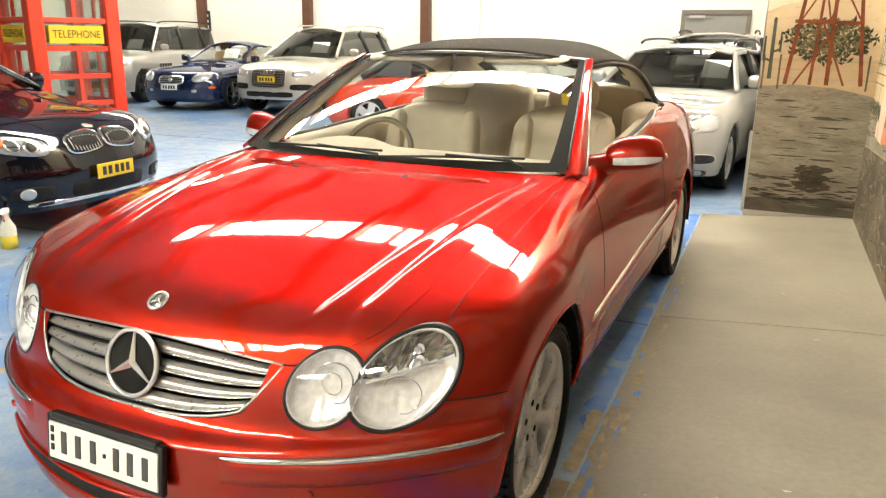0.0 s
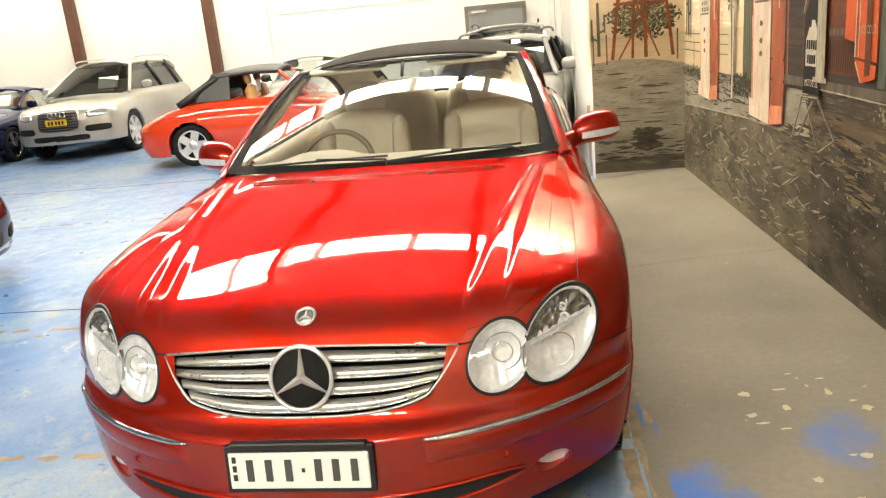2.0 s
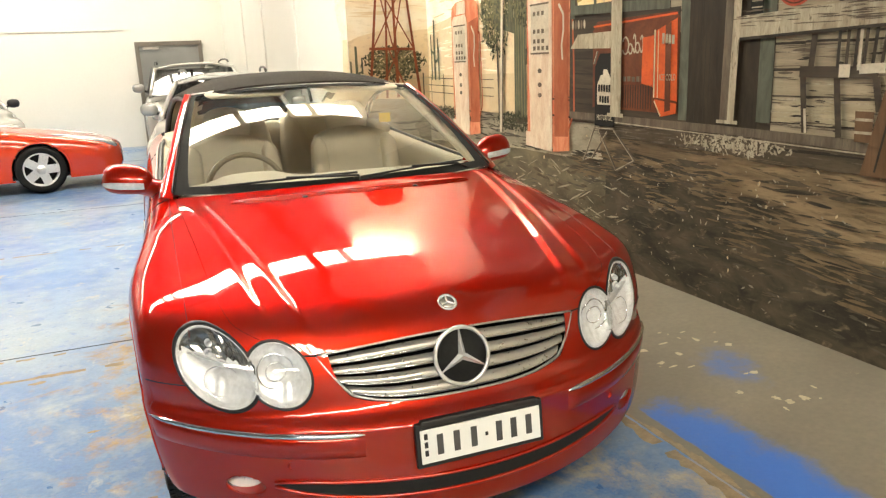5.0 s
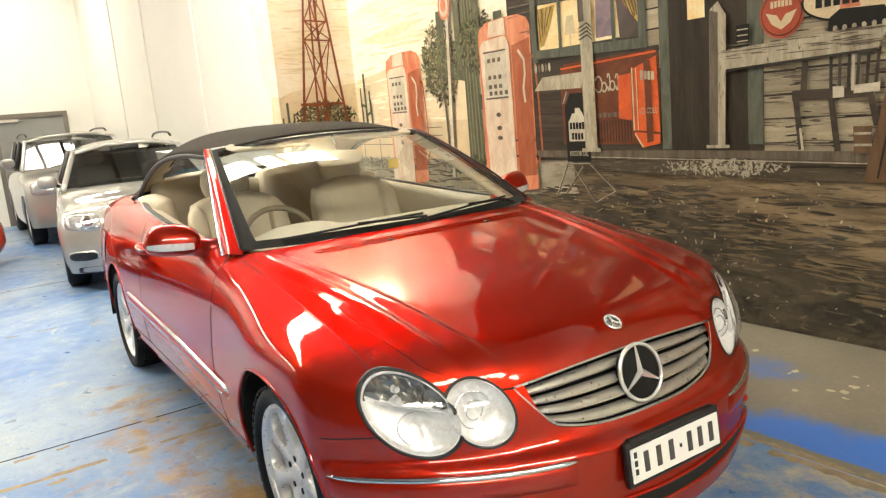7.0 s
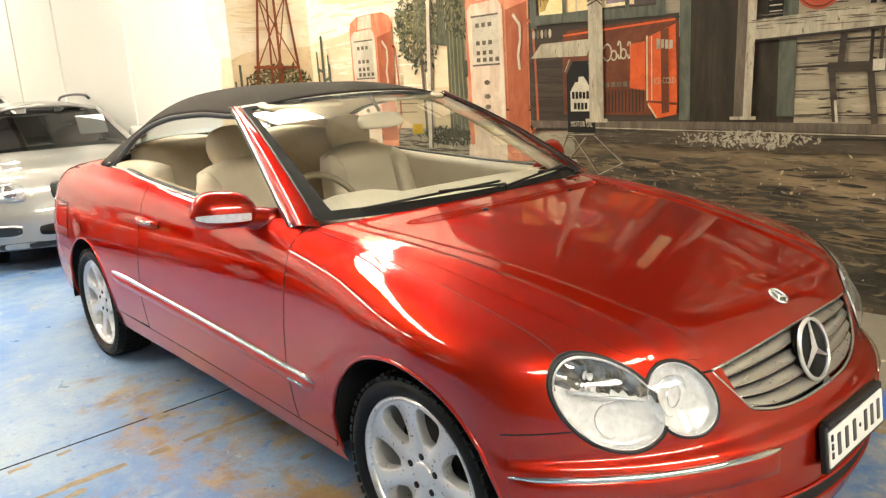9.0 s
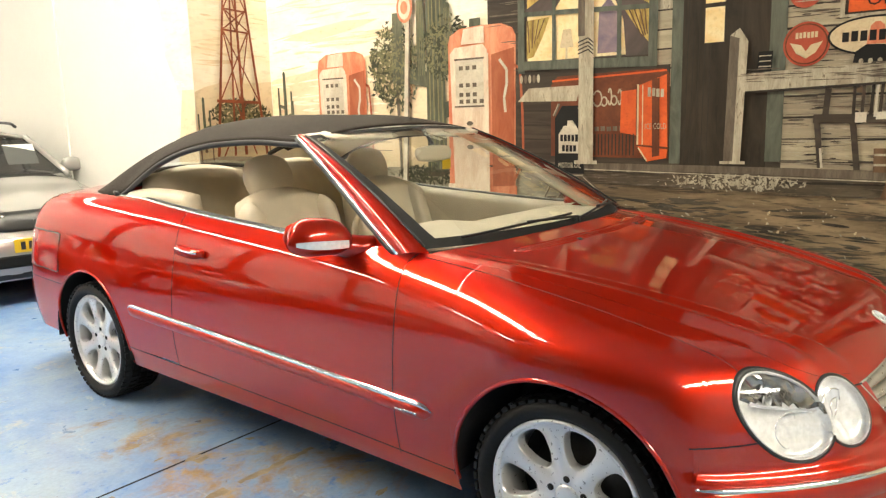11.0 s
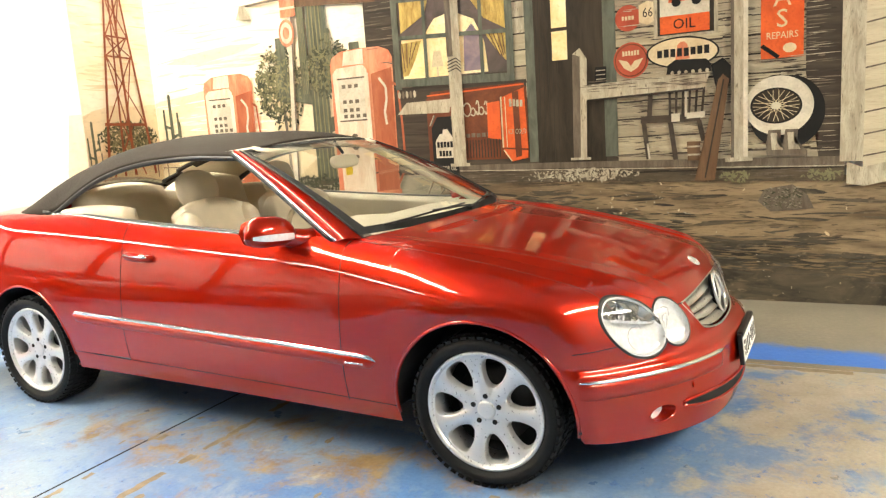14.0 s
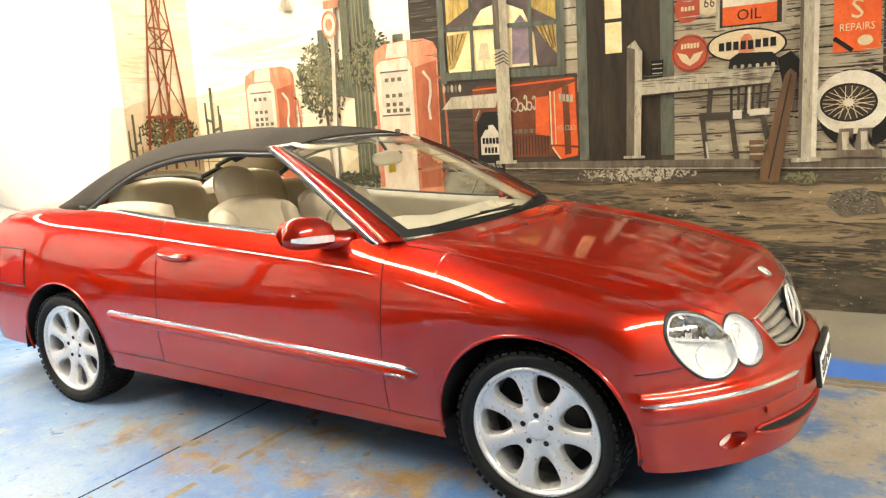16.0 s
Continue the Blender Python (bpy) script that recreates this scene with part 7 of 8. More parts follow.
# deck edge, step, corner of the house
P_DECK = brush("deck_paint", (0.17, 0.135, 0.09), (0.095, 0.075, 0.052), 4, (1, 0.6, 3))
poly("deck", [(1.98, 1.10), (0.5, 1.09), (-1.27, 1.065), (-1.27, 1.00), (0.30, 1.045), (1.96, 1.05)], P_POSTD, 12.2)
poly("deck_edge", [(1.62, 1.055), (0.30, 1.048), (-1.27, 1.00), (-1.27, 0.905), (0.30, 0.94), (1.62, 0.955)], P_DECK, 8)
stroke("deck_line", (1.62, 1.055), (-1.27, 1.003), 0.007, P_POST, 12.6)
leaves("weed_tuft", 0.45, 0.99, 0.42, 0.05, 240, 0.018, P_POST, 10, False, 14)
leaves("weed_tuft", -0.62, 0.95, 0.10, 0.04, 70, 0.016, P_LEAFL, 10, False, 15)
leaves("weed_tuft", -1.15, 0.95, 0.12, 0.04, 70, 0.016, P_LEAFL, 10, False, 16)
rect("corner_post", -1.24, -1.37, 1.03, 3.2, P_POST, 15)
poly("side_wall", [(-1.37, 0.98), (-1.37, 3.2), (-3.2, 3.6), (-3.2, 1.40)], P_CREAM, 12)
for k in range(16):
    z = 1.06 + 0.135 * k
    stroke("board_gap", (-1.37, z), (-3.2, z + 0.32), 0.010, P_POSTD, 13)
poly("side_step", [(-1.28, 0.89), (-1.28, 1.03), (-1.37, 0.99), (-3.2, 1.42), (-3.2, 1.30), (-1.38, 0.87)], P_POST, 14)
# plain rounded shape in the yard, standing for the painted tortoise
poly("tortoise_shape", [(-0.76, 0.78), (-0.80, 0.86), (-0.88, 0.875), (-0.97, 0.89), (-1.06, 0.82), (-1.10, 0.73), (-0.98, 0.72), (-0.84, 0.71)], P_POSTD, 8)


STROKES = [], [], []


def dabs(name, y0, y1, z0, z1, count, length, thick, material, layer, seed, back=False, lean=0.12):
    """Dry-brush strokes: many thin slanting dabs of one paint."""
    rng = random.Random(seed)
    verts, faces, made = STROKES[0], STROKES[1], STROKES[2]
    for i in range(count):
        y, z = rng.uniform(y0, y1), rng.uniform(z0, z1)
        h, t, a = length * rng.uniform(0.3, 1.2), thick * rng.uniform(0.4, 1.2), rng.uniform(-lean, lean)
        d = 0.0015 + STEP * layer + 0.0012 * i / count
        k = len(verts)
        for u, w in ((-1, 0), (-0.4, -1), (0.5, -0.8), (1, 0.1), (0.3, 1), (-0.6, 0.7)):
            p, q = y + h * u * math.cos(a) - t * w * math.sin(a), z + h * u * math.sin(a) + t * w * math.cos(a)
            q = max(base + 0.004, q)
            verts.append((min(WX - 0.01, max(RX0 + 0.01, p)), RY0 - d, q) if back else (WX - d, min(RY0 - 0.01, p), q))
        faces.append(tuple(range(k, k + 6)))
        made.append(material)


P_DUST = brush("dust_paint", (0.25, 0.19, 0.115), (0.19, 0.145, 0.09), 5)
P_SHADE = brush("shade_paint", (0.095, 0.076, 0.052), (0.15, 0.118, 0.078), 9)
P_GREY = brush("grey_stroke_paint", (0.145, 0.128, 0.098), (0.10, 0.088, 0.068), 5)
P_PALEG = brush("pale_stroke_paint", (0.36, 0.33, 0.26), (0.27, 0.245, 0.19), 5)
# road and yard: light and dark strokes along the ground
dabs("brush_strokes", -3.0, 1.5, 0.30, 0.90, 170, 0.06, 0.0045, P_SHADE, 6.5, 41)
dabs("brush_strokes", -3.0, -0.3, 0.52, 0.92, 100, 0.09, 0.006, P_DUST, 7.4, 42)
dabs("brush_strokes", -0.3, 1.0, 0.82, 0.92, 26, 0.09, 0.006, P_DUST, 7.4, 73)
dabs("paint_flecks", -0.1, 1.3, 0.50, 0.84, 26, 0.016, 0.006, P_POST, 8.0, 74, lean=1.5)
dabs("brush_strokes", -1.0, 4.6, 0.14, 0.62, 240, 0.07, 0.006, P_GREY, 6.5, 43, lean=0.2)
dabs("brush_strokes", -1.0, 1.4, 0.14, 0.72, 80, 0.06, 0.006, P_ROAD, 7.1, 44, lean=0.2)
dabs("oil_stain", 1.62, 1.86, 0.30, 0.50, 110, 0.05, 0.010, P_SHADE, 7.6, 120, True)
dabs("oil_stain", 1.66, 1.80, 0.35, 0.46, 60, 0.04, 0.009, P_ROAD, 8.0, 121, True)
dabs("brush_strokes", 1.27, 2.07, 0.18, 0.40, 70, 0.07, 0.008, P_GREY, 7.4, 122, True)
dabs("brush_strokes", 1.3, 4.6, 0.14, 0.70, 150, 0.10, 0.010, P_SHADE, 6.8, 123, lean=0.5)
dabs("brush_strokes", 1.3, 4.6, 0.14, 0.72, 120, 0.09, 0.006, P_PAD, 7.0, 124, lean=0.5)
dabs("brush_strokes", 1.27, 2.07, 0.14, 1.06, 110, 0.06, 0.006, P_PALEG, 6.6, 45, True)
dabs("brush_strokes", 1.27, 2.07, 0.14, 1.06, 26, 0.05, 0.005, P_RUT, 7.2, 46, True)
dabs("brush_strokes", 2.3, 4.6, 0.78, 1.04, 60, 0.14, 0.008, P_GREY, 6.6, 47)
dabs("brush_strokes", 2.3, 4.6, 0.78, 1.04, 60, 0.12, 0.006, P_SHADE, 7.2, 48)
dabs("tortoise_strokes", -1.03, -0.80, 0.735, 0.865, 90, 0.016, 0.003, P_LEAFD, 8.6, 71, lean=1.2)
dabs("tortoise_strokes", -1.03, -0.80, 0.735, 0.872, 60, 0.012, 0.0025, P_PALEG, 8.9, 72, lean=1.2)
# worn flecks where the paint is scraped, thickest near the ground
dabs("paint_flecks", -1.2, 4.4, 0.13, 0.66, 130, 0.010, 0.0035, P_POST, 8.2, 49, lean=1.5)
dabs("paint_flecks", -0.4, 3.6, 0.13, 0.72, 60, 0.018, 0.005, P_PALEG, 8.3, 75, lean=1.5)
# the road's ragged border with the dirt: strokes of each dragged over the other
for k, ((ya, za), (yb_, zb_)) in enumerate(zip(kerb_line[4:], kerb_line[5:])):
    n_ = int(60 * abs(ya - yb_)) + 8
    dabs("brush_strokes", yb_, ya, min(za, zb_) - 0.05, max(za, zb_) + 0.02, n_, 0.10, 0.008, P_DUST, 7.6, 80 + k)
    dabs("brush_strokes", yb_, ya, min(za, zb_) - 0.02, max(za, zb_) + 0.08, n_, 0.12, 0.009, P_ROAD, 7.9, 95 + k)
    dabs("brush_strokes", yb_, ya, min(za, zb_) - 0.10, max(za, zb_) + 0.05, n_ // 2, 0.07, 0.007, P_GREY, 8.1, 110 + k)
dabs("paint_flecks", -0.2, 2.2, 0.60, 1.02, 60, 0.008, 0.003, P_POST, 8.4, 50, lean=1.5)
# boards: grain lights and darks
dabs("board_grain", -1.2, 0.14, 1.10, 2.5, 420, 0.11, 0.0035, P_POSTD, 11.2, 51, lean=0.03)
dabs("board_grain", -1.2, 0.14, 1.10, 2.5, 120, 0.05, 0.006, P_GAP, 11.4, 151, lean=0.06)
dabs("board_grain", -1.2, 0.14, 1.10, 2.5, 150, 0.11, 0.003, P_POST, 11.6, 52, lean=0.03)
dabs("board_grain", 0.86, 2.2, 1.74, 2.6, 120, 0.10, 0.004, P_POSTD, 9.6, 53, lean=0.03)
dabs("rail_grain", -0.42, 0.40, 1.575, 1.66, 60, 0.08, 0.003, P_POSTD, 18.7, 54, lean=0.03)
# the deck's edge
dabs("deck_grain", -1.25, 1.6, 0.92, 1.04, 160, 0.10, 0.005, P_SHADE, 9.0, 55, lean=0.05)
dabs("deck_grain", -1.25, 1.6, 0.94, 1.05, 120, 0.10, 0.004, P_POSTD, 9.6, 56, lean=0.05)
# soft clouds and dunes
dabs("cloud_strokes", 2.9, 4.6, 1.9, 2.9, 70, 0.24, 0.010, P_HILL, 1.5, 57, lean=0.10)
dabs("cloud_strokes", 1.3, 2.05, 1.9, 2.9, 40, 0.16, 0.010, P_HILL, 1.5, 58, True, lean=0.10)
dabs("dune_strokes", 3.2, 4.6, 1.38, 1.80, 80, 0.16, 0.006, P_SKY, 1.9, 59, lean=0.08)

strokes_mesh = obj("painted_texture", STROKES[0], STROKES[1], STROKES[2][0], mural, smooth=False)
tones = []
for m_ in STROKES[2]:
    if m_ not in tones:
        tones.append(m_)
for m_ in tones[1:]:
    strokes_mesh.data.materials.append(m_)
strokes_mesh.data.polygons.foreach_set("material_index", [tones.index(m_) for m_ in STROKES[2]])
strokes_mesh["kind"] = "stuff"


# ---- the other cars in the hall ----
def plain_form(half, zn, zc, belt_z, ov, wb, rov, yc, deck, k_top=0.14, k_nose=0.12, crown=0.05):
    return Form(
        width=[(-ov - 0.2, 0.93 * half), (-0.3, 0.985 * half), (wb / 2, half), (wb + 0.3, 0.99 * half), (wb + rov + 0.2, 0.90 * half)],
        inset=[(0.1, 0.07), (0.3, 0.02), (0.5, 0.0), (0.62 * belt_z + 0.1, 0.005), (belt_z - 0.08, 0.045), (belt_z + 0.03, 0.09), (belt_z + 0.3, 0.22)],
        top=[(-ov - 0.2, zn - 0.10), (-ov + 0.10, zn), (-ov * 0.4, zn + 0.45 * (zc - zn)), (yc * 0.5, zn + 0.75 * (zc - zn)), (yc, zc), (yc + 0.6, belt_z + 0.05), (wb + 0.2, max(deck, belt_z + 0.04)), (wb + rov, deck - 0.03)],
        front=[(0.1, -ov + 0.12), (0.25, -ov + 0.03), (0.45, -ov), (zn - 0.15, -ov + 0.03), (zn, -ov + 0.10), (zn + 0.25, -ov + 0.35)],
        rear=[(0.1, wb + rov - 0.12), (0.4, wb + rov), (deck - 0.15, wb + rov - 0.03), (deck + 0.2, wb + rov - 0.12)],
        crown=crown, nose=(0.18, 0.28), tail=(0.15, 0.2), k_side=0.18, k_top=k_top, k_nose=k_nose)


def shell(form, low, mid, wb, arch, hub, parent, material, yc0=-0.35, name="body"):
    """A whole lower body as one skin, with the wheel openings cut out."""
    yr0 = wb + 0.35
    flank = yr0 - yc0
    q = np.r_[np.linspace(0, 1, 26), 1 + np.linspace(0.02, flank - 0.02, 84), 1 + flank + np.linspace(0, 1, 20)]
    a = np.clip(q, 0, 1) * math.pi / 2
    b = np.clip(q - 1 - flank, 0, 1) * math.pi / 2
    oy = yc0 + np.clip(q - 1, 0, flank)
    dx, dy = np.sin(a) * np.cos(b), -np.cos(a) + np.sin(b)
    rows = []
    for z in np.linspace(low, mid, 22):
        rows.append(form.shoot(np.column_stack([0 * q, oy, 0 * q + z]), np.column_stack([dx, dy, 0 * q])))
    for ph in np.linspace(0, math.pi / 2, 24)[1:]:
        rows.append(form.shoot(np.column_stack([0 * q, oy, 0 * q + mid]), np.column_stack([dx * math.cos(ph), dy * math.cos(ph), 0 * q + math.sin(ph)])))

    def cut(p):
        return any((p[1] - w) ** 2 + (p[2] - hub) ** 2 < arch**2 for w in (0, wb)) and abs(p[0]) > 0.5
    both(name, rows, material, parent, cut=cut)
    for w in (0, wb):
        for s in (-1, 1):
            rows = []
            for off, x in ((0.014, 0.0), (-0.006, 0.006), (-0.014, -0.02), (-0.012, -0.26)):
                t = np.linspace(-0.15, math.pi + 0.15, 30)
                y, z = w + (arch + off) * np.cos(t), np.maximum(low, hub + (arch + off) * np.sin(t))
                px = form.shoot(np.column_stack([0 * y, y, z]), [[1.0, 0, 0]])[:, 0]
                ring_ = [tuple(p) for p in np.column_stack([s * (px + x), y, z])]
                rows.append(ring_)
            v, f = grid(rows)
            obj("wheel_arch", v, f, material if material is not NAVY else BLACK, parent)
            part("wheel_housing", boxbm(s * 0.45 - 0.01, s * 0.45 + 0.01, w - arch - 0.04, w + arch + 0.04, low, hub + arch + 0.05), DARK, parent)
    part("underbody", boxbm(-0.62, 0.62, -0.5, wb + 0.6, low + 0.01, low + 0.05), DARK, parent)


def far_wheel(parent, x, y, out, radius, rim, hub, spokes=5, alloy=ALLOY):
    w = sub("wheel", parent)
    w.location = (x, y, hub)
    h = 0.11
    lathe("tyre", [(-h * 0.8, rim), (-h, (rim + radius) / 2), (-h * 0.8, radius - 0.006), (h * 0.8, radius - 0.006), (h, (rim + radius) / 2), (h * 0.8, rim)], RUBBER, w, seg=36)
    f = h * 0.8
    lathe("rim", [(out * f, rim), (out * (f + 0.004), rim - 0.012), (out * (f - 0.03), rim - 0.022), (-out * f, rim - 0.02)], alloy, w, seg=36)
    bm = bmesh.new()
    for k in range(spokes):
        a = 2 * math.pi * k / spokes + 0.3
        m = Matrix.Translation((out * (f - 0.018), 0, 0)) @ Matrix.Rotation(a, 4, "X") @ Matrix.Translation((0, 0, rim * 0.5)) @ Matrix.Diagonal((0.022, rim * (2.5 / spokes), rim * 0.98, 1))
        bmesh.ops.create_cube(bm, size=1.0, matrix=m)
    part("spokes", bm, alloy, w)
    lathe("hub", [(out * (f - 0.03), 0.07), (out * (f - 0.004), 0.06), (out * (f - 0.002), 0.0005)], alloy, w, seg=20)
    lathe("wheel_back", [(out * (f - 0.08), 0.0), (out * (f - 0.08), rim - 0.01)], DARK, w, seg=24)


def decal(form, name, cx, cz, hw, hh, material, parent, power=4.0, lift=0.006, tilt=0.0, mirror=True, n=28, label="", dome=0.0):
    """A shaped patch laid on a car's front, seen from ahead; mirrored to the other side if asked."""
    rows = []
    for r in (1.0, 0.66, 0.33, 0.02):
        ring_ = []
        for t in np.linspace(0, 2 * math.pi, n, endpoint=False):
            c, s = math.cos(t), math.sin(t)
            u, w = math.copysign(abs(c) ** (2 / power), c) * hw * r, math.copysign(abs(s) ** (2 / power), s) * hh * r
            ring_.append((cx + u * math.cos(tilt) - w * math.sin(tilt), cz + u * math.sin(tilt) + w * math.cos(tilt)))
        ring_ = np.array(ring_)
        p = form.shoot(np.column_stack([ring_[:, 0], 0 * ring_[:, 0] + 0.1, ring_[:, 1]]), [[0, -1.0, 0]])
        p = p + form.normal(p) * (lift + dome * (1 - r * r))
        rows.append(p)
    out = []
    for s in ((1, -1) if mirror else (1,)):
        rr = [[(s * x, y, z) for x, y, z in p] for p in rows]
        edge = [[(s * x, y + 0.012, z) for x, y, z in (rows[0] - form.normal(rows[0]) * lift * 1.5)]]
        v, f = grid(edge + rr, True)
        out.append(obj(name, v, f, material, parent, label))
    return out


def cabin(parent, material, half_base, half_roof, belt_z, roof_z, yA, yR0, yR1, yC, b_pillars, roof_mat=None, glass_m=None, sides=True, seats=TRIMGREY, drop=0.0):
    """Roof, pillars, glass and seats. yA: foot of the screen, yR0..yR1: the roof, yC: foot of the rear glass."""
    glass_m = glass_m or TINTED
    roof_mat = roof_mat or material
    rows = []
    for t in np.linspace(0, 1, 14):
        y = yR0 + (yR1 - yR0) * t
        rows.append([(half_roof * u, y - 0.08 * (1 - u * u) * (1 - t), roof_z - 0.085 * abs(u) ** 2.6 - 0.05 * (2 * t - 0.9) ** 2) for u in np.linspace(-1, 1, 17)])
    v, f = grid(rows)
    rf = obj("roof", v, f, roof_mat, parent)
    sm = rf.modifiers.new("thick", "SOLIDIFY")
    sm.thickness, sm.offset = 0.03, -1
    fz, bz = roof_z - 0.085 - 0.04, roof_z - 0.085 - 0.06

    def sheet(name, a0, a1, b0, b1, mat_, bow=0.0, n=10):
        rows = []
        for t in np.linspace(0, 1, 7):
            row = []
            for u in np.linspace(0, 1, n):
                p = (Vector(a0).lerp(Vector(a1), u)).lerp(Vector(b0).lerp(Vector(b1), u), t)
                p.y += bow * (1 - (2 * u - 1) ** 2) * (1 - 0.4 * t)
                row.append(p)
            rows.append(row)
        v, f = grid(rows)
        o = obj(name, v, f, mat_, parent)
        if mat_ in (PANE, TINTED):
            o.visible_shadow = False
        return o
    hb, hr = half_base, half_roof
    sheet("windscreen", (-hb, yA + 0.16, belt_z), (hb, yA + 0.16, belt_z), (-hr, yR0, fz), (hr, yR0, fz), glass_m, -0.16)
    sheet("rear_glass", (-hb, yC - 0.1, belt_z), (hb, yC - 0.1, belt_z), (-hr, yR1, bz), (hr, yR1, bz), glass_m, 0.10)
    for s in (-1, 1):
        A0, A1 = Vector((s * hb, yA + 0.16, belt_z)), Vector((s * hr, yR0, fz))
        C0, C1 = Vector((s * hb, yC - 0.1, belt_z)), Vector((s * hr, yR1, bz))
        tube("pillar", [A0.lerp(A1, t) for t in np.linspace(-0.05, 1.02, 6)], 0.032, material, parent, sides=8)
        tube("pillar", [C0.lerp(C1, t) for t in np.linspace(-0.05, 1.02, 6)], 0.05, roof_mat, parent, sides=8)
        tube("roof_edge", [A1.lerp(C1, t) + Vector((0, 0, 0.035 * math.sin(math.pi * t))) for t in np.linspace(0, 1, 8)], 0.026, roof_mat, parent, sides=8)
        for b in b_pillars:
            t = (b - A1.y) / max(0.1, C1.y - A1.y)
            tube("pillar", [(s * hb, b, belt_z), (s * (hr + 0.005), b + 0.05, fz + 0.03)], 0.035, BLACK, parent, sides=8)
        if sides:
            sheet("side_glass", (s * hb, yA + 0.2, belt_z), (s * hb, yC - 0.12, belt_z), (s * hr, yR0 + 0.02, fz), (s * hr, yR1 - 0.02, bz), glass_m)
    cabin_floor = part("cabin_floor", boxbm(-hb + 0.04, hb - 0.04, yA + 0.1, yC - 0.1, belt_z - 0.42, belt_z - 0.38), DARK, parent)
    for s in (-1, 1):
        y = yA + 0.95 + drop
        cushion("seat_back", 0.23, 0.08, 0.30, seats, parent, pose(s * 0.36, y, belt_z - 0.10, -12), 0.5, 4)
        cushion("headrest", 0.12, 0.05, 0.09, seats, parent, pose(s * 0.36, y + 0.09, belt_z + 0.29, -12), 0.8, 4)
    cushion("dashboard", hb * 0.9, 0.22, 0.08, BLACK, parent, pose(0, yA + 0.38, belt_z - 0.06), 0.4, 4)


def side_mirrors(parent, x, y, z, material):
    for s in (-1, 1):
        cushion("door_mirror", 0.10, 0.06, 0.075, material, parent, pose(s * (x + 0.09), y, z), 0.75, 5)
        tube("mirror_foot", [(s * (x - 0.03), y + 0.02, z - 0.06), (s * (x + 0.05), y, z - 0.03)], 0.02, BLACK, parent)


def roof_rails(parent, x, z, y0, y1, material=BLACK):
    for s in (-1, 1):
        tube("roof_rail", [(s * x, y0 + (y1 - y0) * t, z + 0.055 * math.sin(math.pi * min(1, max(0, t * 1.0))) ** 0.35) for t in np.linspace(0, 1, 16)], 0.016, material, parent, sides=6)


def plate_on(parent, y, z, material, tilt=0.0, w=0.186, h=0.054, dark=INK):
    p = sub("number_plate", parent)
    p.matrix_basis = pose(0, y, z, -tilt)
    part("plate_face", boxbm(-w, w, -0.006, 0.006, -h, h, 0.003), material, p)
    for k in range(5):
        x = -0.125 + 0.058 * k + (0.012 if k > 1 else 0)
        part("plate_bar", boxbm(x - 0.016, x + 0.018, -0.010, -0.005, -0.032, 0.032), dark, p)


def sale_paper(parent, x, y, z, lean=30, w=0.16, h=0.11):
    note = part("paper_note", boxbm(-w, w, -0.003, 0.003, -h, h), WHITEP, parent)
    note.matrix_basis = pose(x, y, z, -lean)
    return note


def wheels4(parent, half, wb, radius, rim, spokes, alloy=ALLOY):
    for w in (0, wb):
        for s in (-1, 1):
            far_wheel(parent, s * (half - 0.125), w, s, radius, rim, radius, spokes, alloy)


LAMPW = surf("lamp_clear", (0.60, 0.61, 0.62), 0.12, 0.6, vary=0.1, scale=20, bump=0.0, coat=0.8)

# dark sedan facing the convertible's bay
bmw = thing("sedan", "dark navy sedan with chrome twin grilles and a yellow plate", "car", pose(-4.03, 2.11, FLOOR, 0, 0, 95))
B = plain_form(0.905, 0.72, 0.985, 0.96, 0.80, 2.76, 0.97, 0.55, 1.02, k_top=0.16)
shell(B, 0.20, 0.50, 2.76, 0.35, 0.315, bmw, NAVY)
wheels4(bmw, 0.905, 2.76, 0.315, 0.225, 5)
cabin(bmw, NAVY, 0.72, 0.56, 0.97, 1.42, 0.45, 1.25, 2.35, 3.15, (1.75,), seats=TAN)
for s in (-1, 1):
    for rr, mt, lf in (((0.165, 0.072), CHROME, 0.014), ((0.156, 0.064), DARK, 0.017)):
        decal(B, "kidney_grille", 0.175 * s, 0.655, rr[0], rr[1], mt, bmw, 3.2, lf, tilt=-0.10 * s, mirror=False)
    for k in range(10):
        x = s * (0.175 + 0.028 * (k - 4.5))
        h = 0.052 * (1 - abs((k - 4.5) / 5) ** 3 * 0.4)
        p0, p1 = B.shoot([[x, 0.1, 0.655 - h], [x, 0.1, 0.655 + h]], [[0, -1.0, 0]])
        tube("grille_bar", [p0 + np.array([0, -0.022, 0]), p1 + np.array([0, -0.022, 0.0])], 0.0042, SATIN, bmw, sides=6)
decal(B, "headlamp", 0.625, 0.665, 0.155, 0.062, LAMPW, bmw, 3.0, 0.008, tilt=0.16, label="clear headlamp")
decal(B, "headlamp_ring", 0.575, 0.655, 0.045, 0.045, CHROME, bmw, 2.0, 0.014)
decal(B, "headlamp_ring", 0.675, 0.672, 0.042, 0.042, CHROME, bmw, 2.0, 0.014)
decal(B, "headlamp_bulb", 0.575, 0.655, 0.028, 0.028, BLACK, bmw, 2.0, 0.020)
decal(B, "indicator", 0.76, 0.70, 0.05, 0.035, AMBER, bmw, 3.0, 0.010)
decal(B, "lower_intake", 0.0, 0.33, 0.36, 0.06, DARK, bmw, 6.0, 0.004, mirror=False)
decal(B, "side_intake", 0.62, 0.34, 0.13, 0.05, DARK, bmw, 4.0, 0.004)
decal(B, "fog_lamp", 0.66, 0.34, 0.045, 0.04, LAMPW, bmw, 2.0, 0.010)
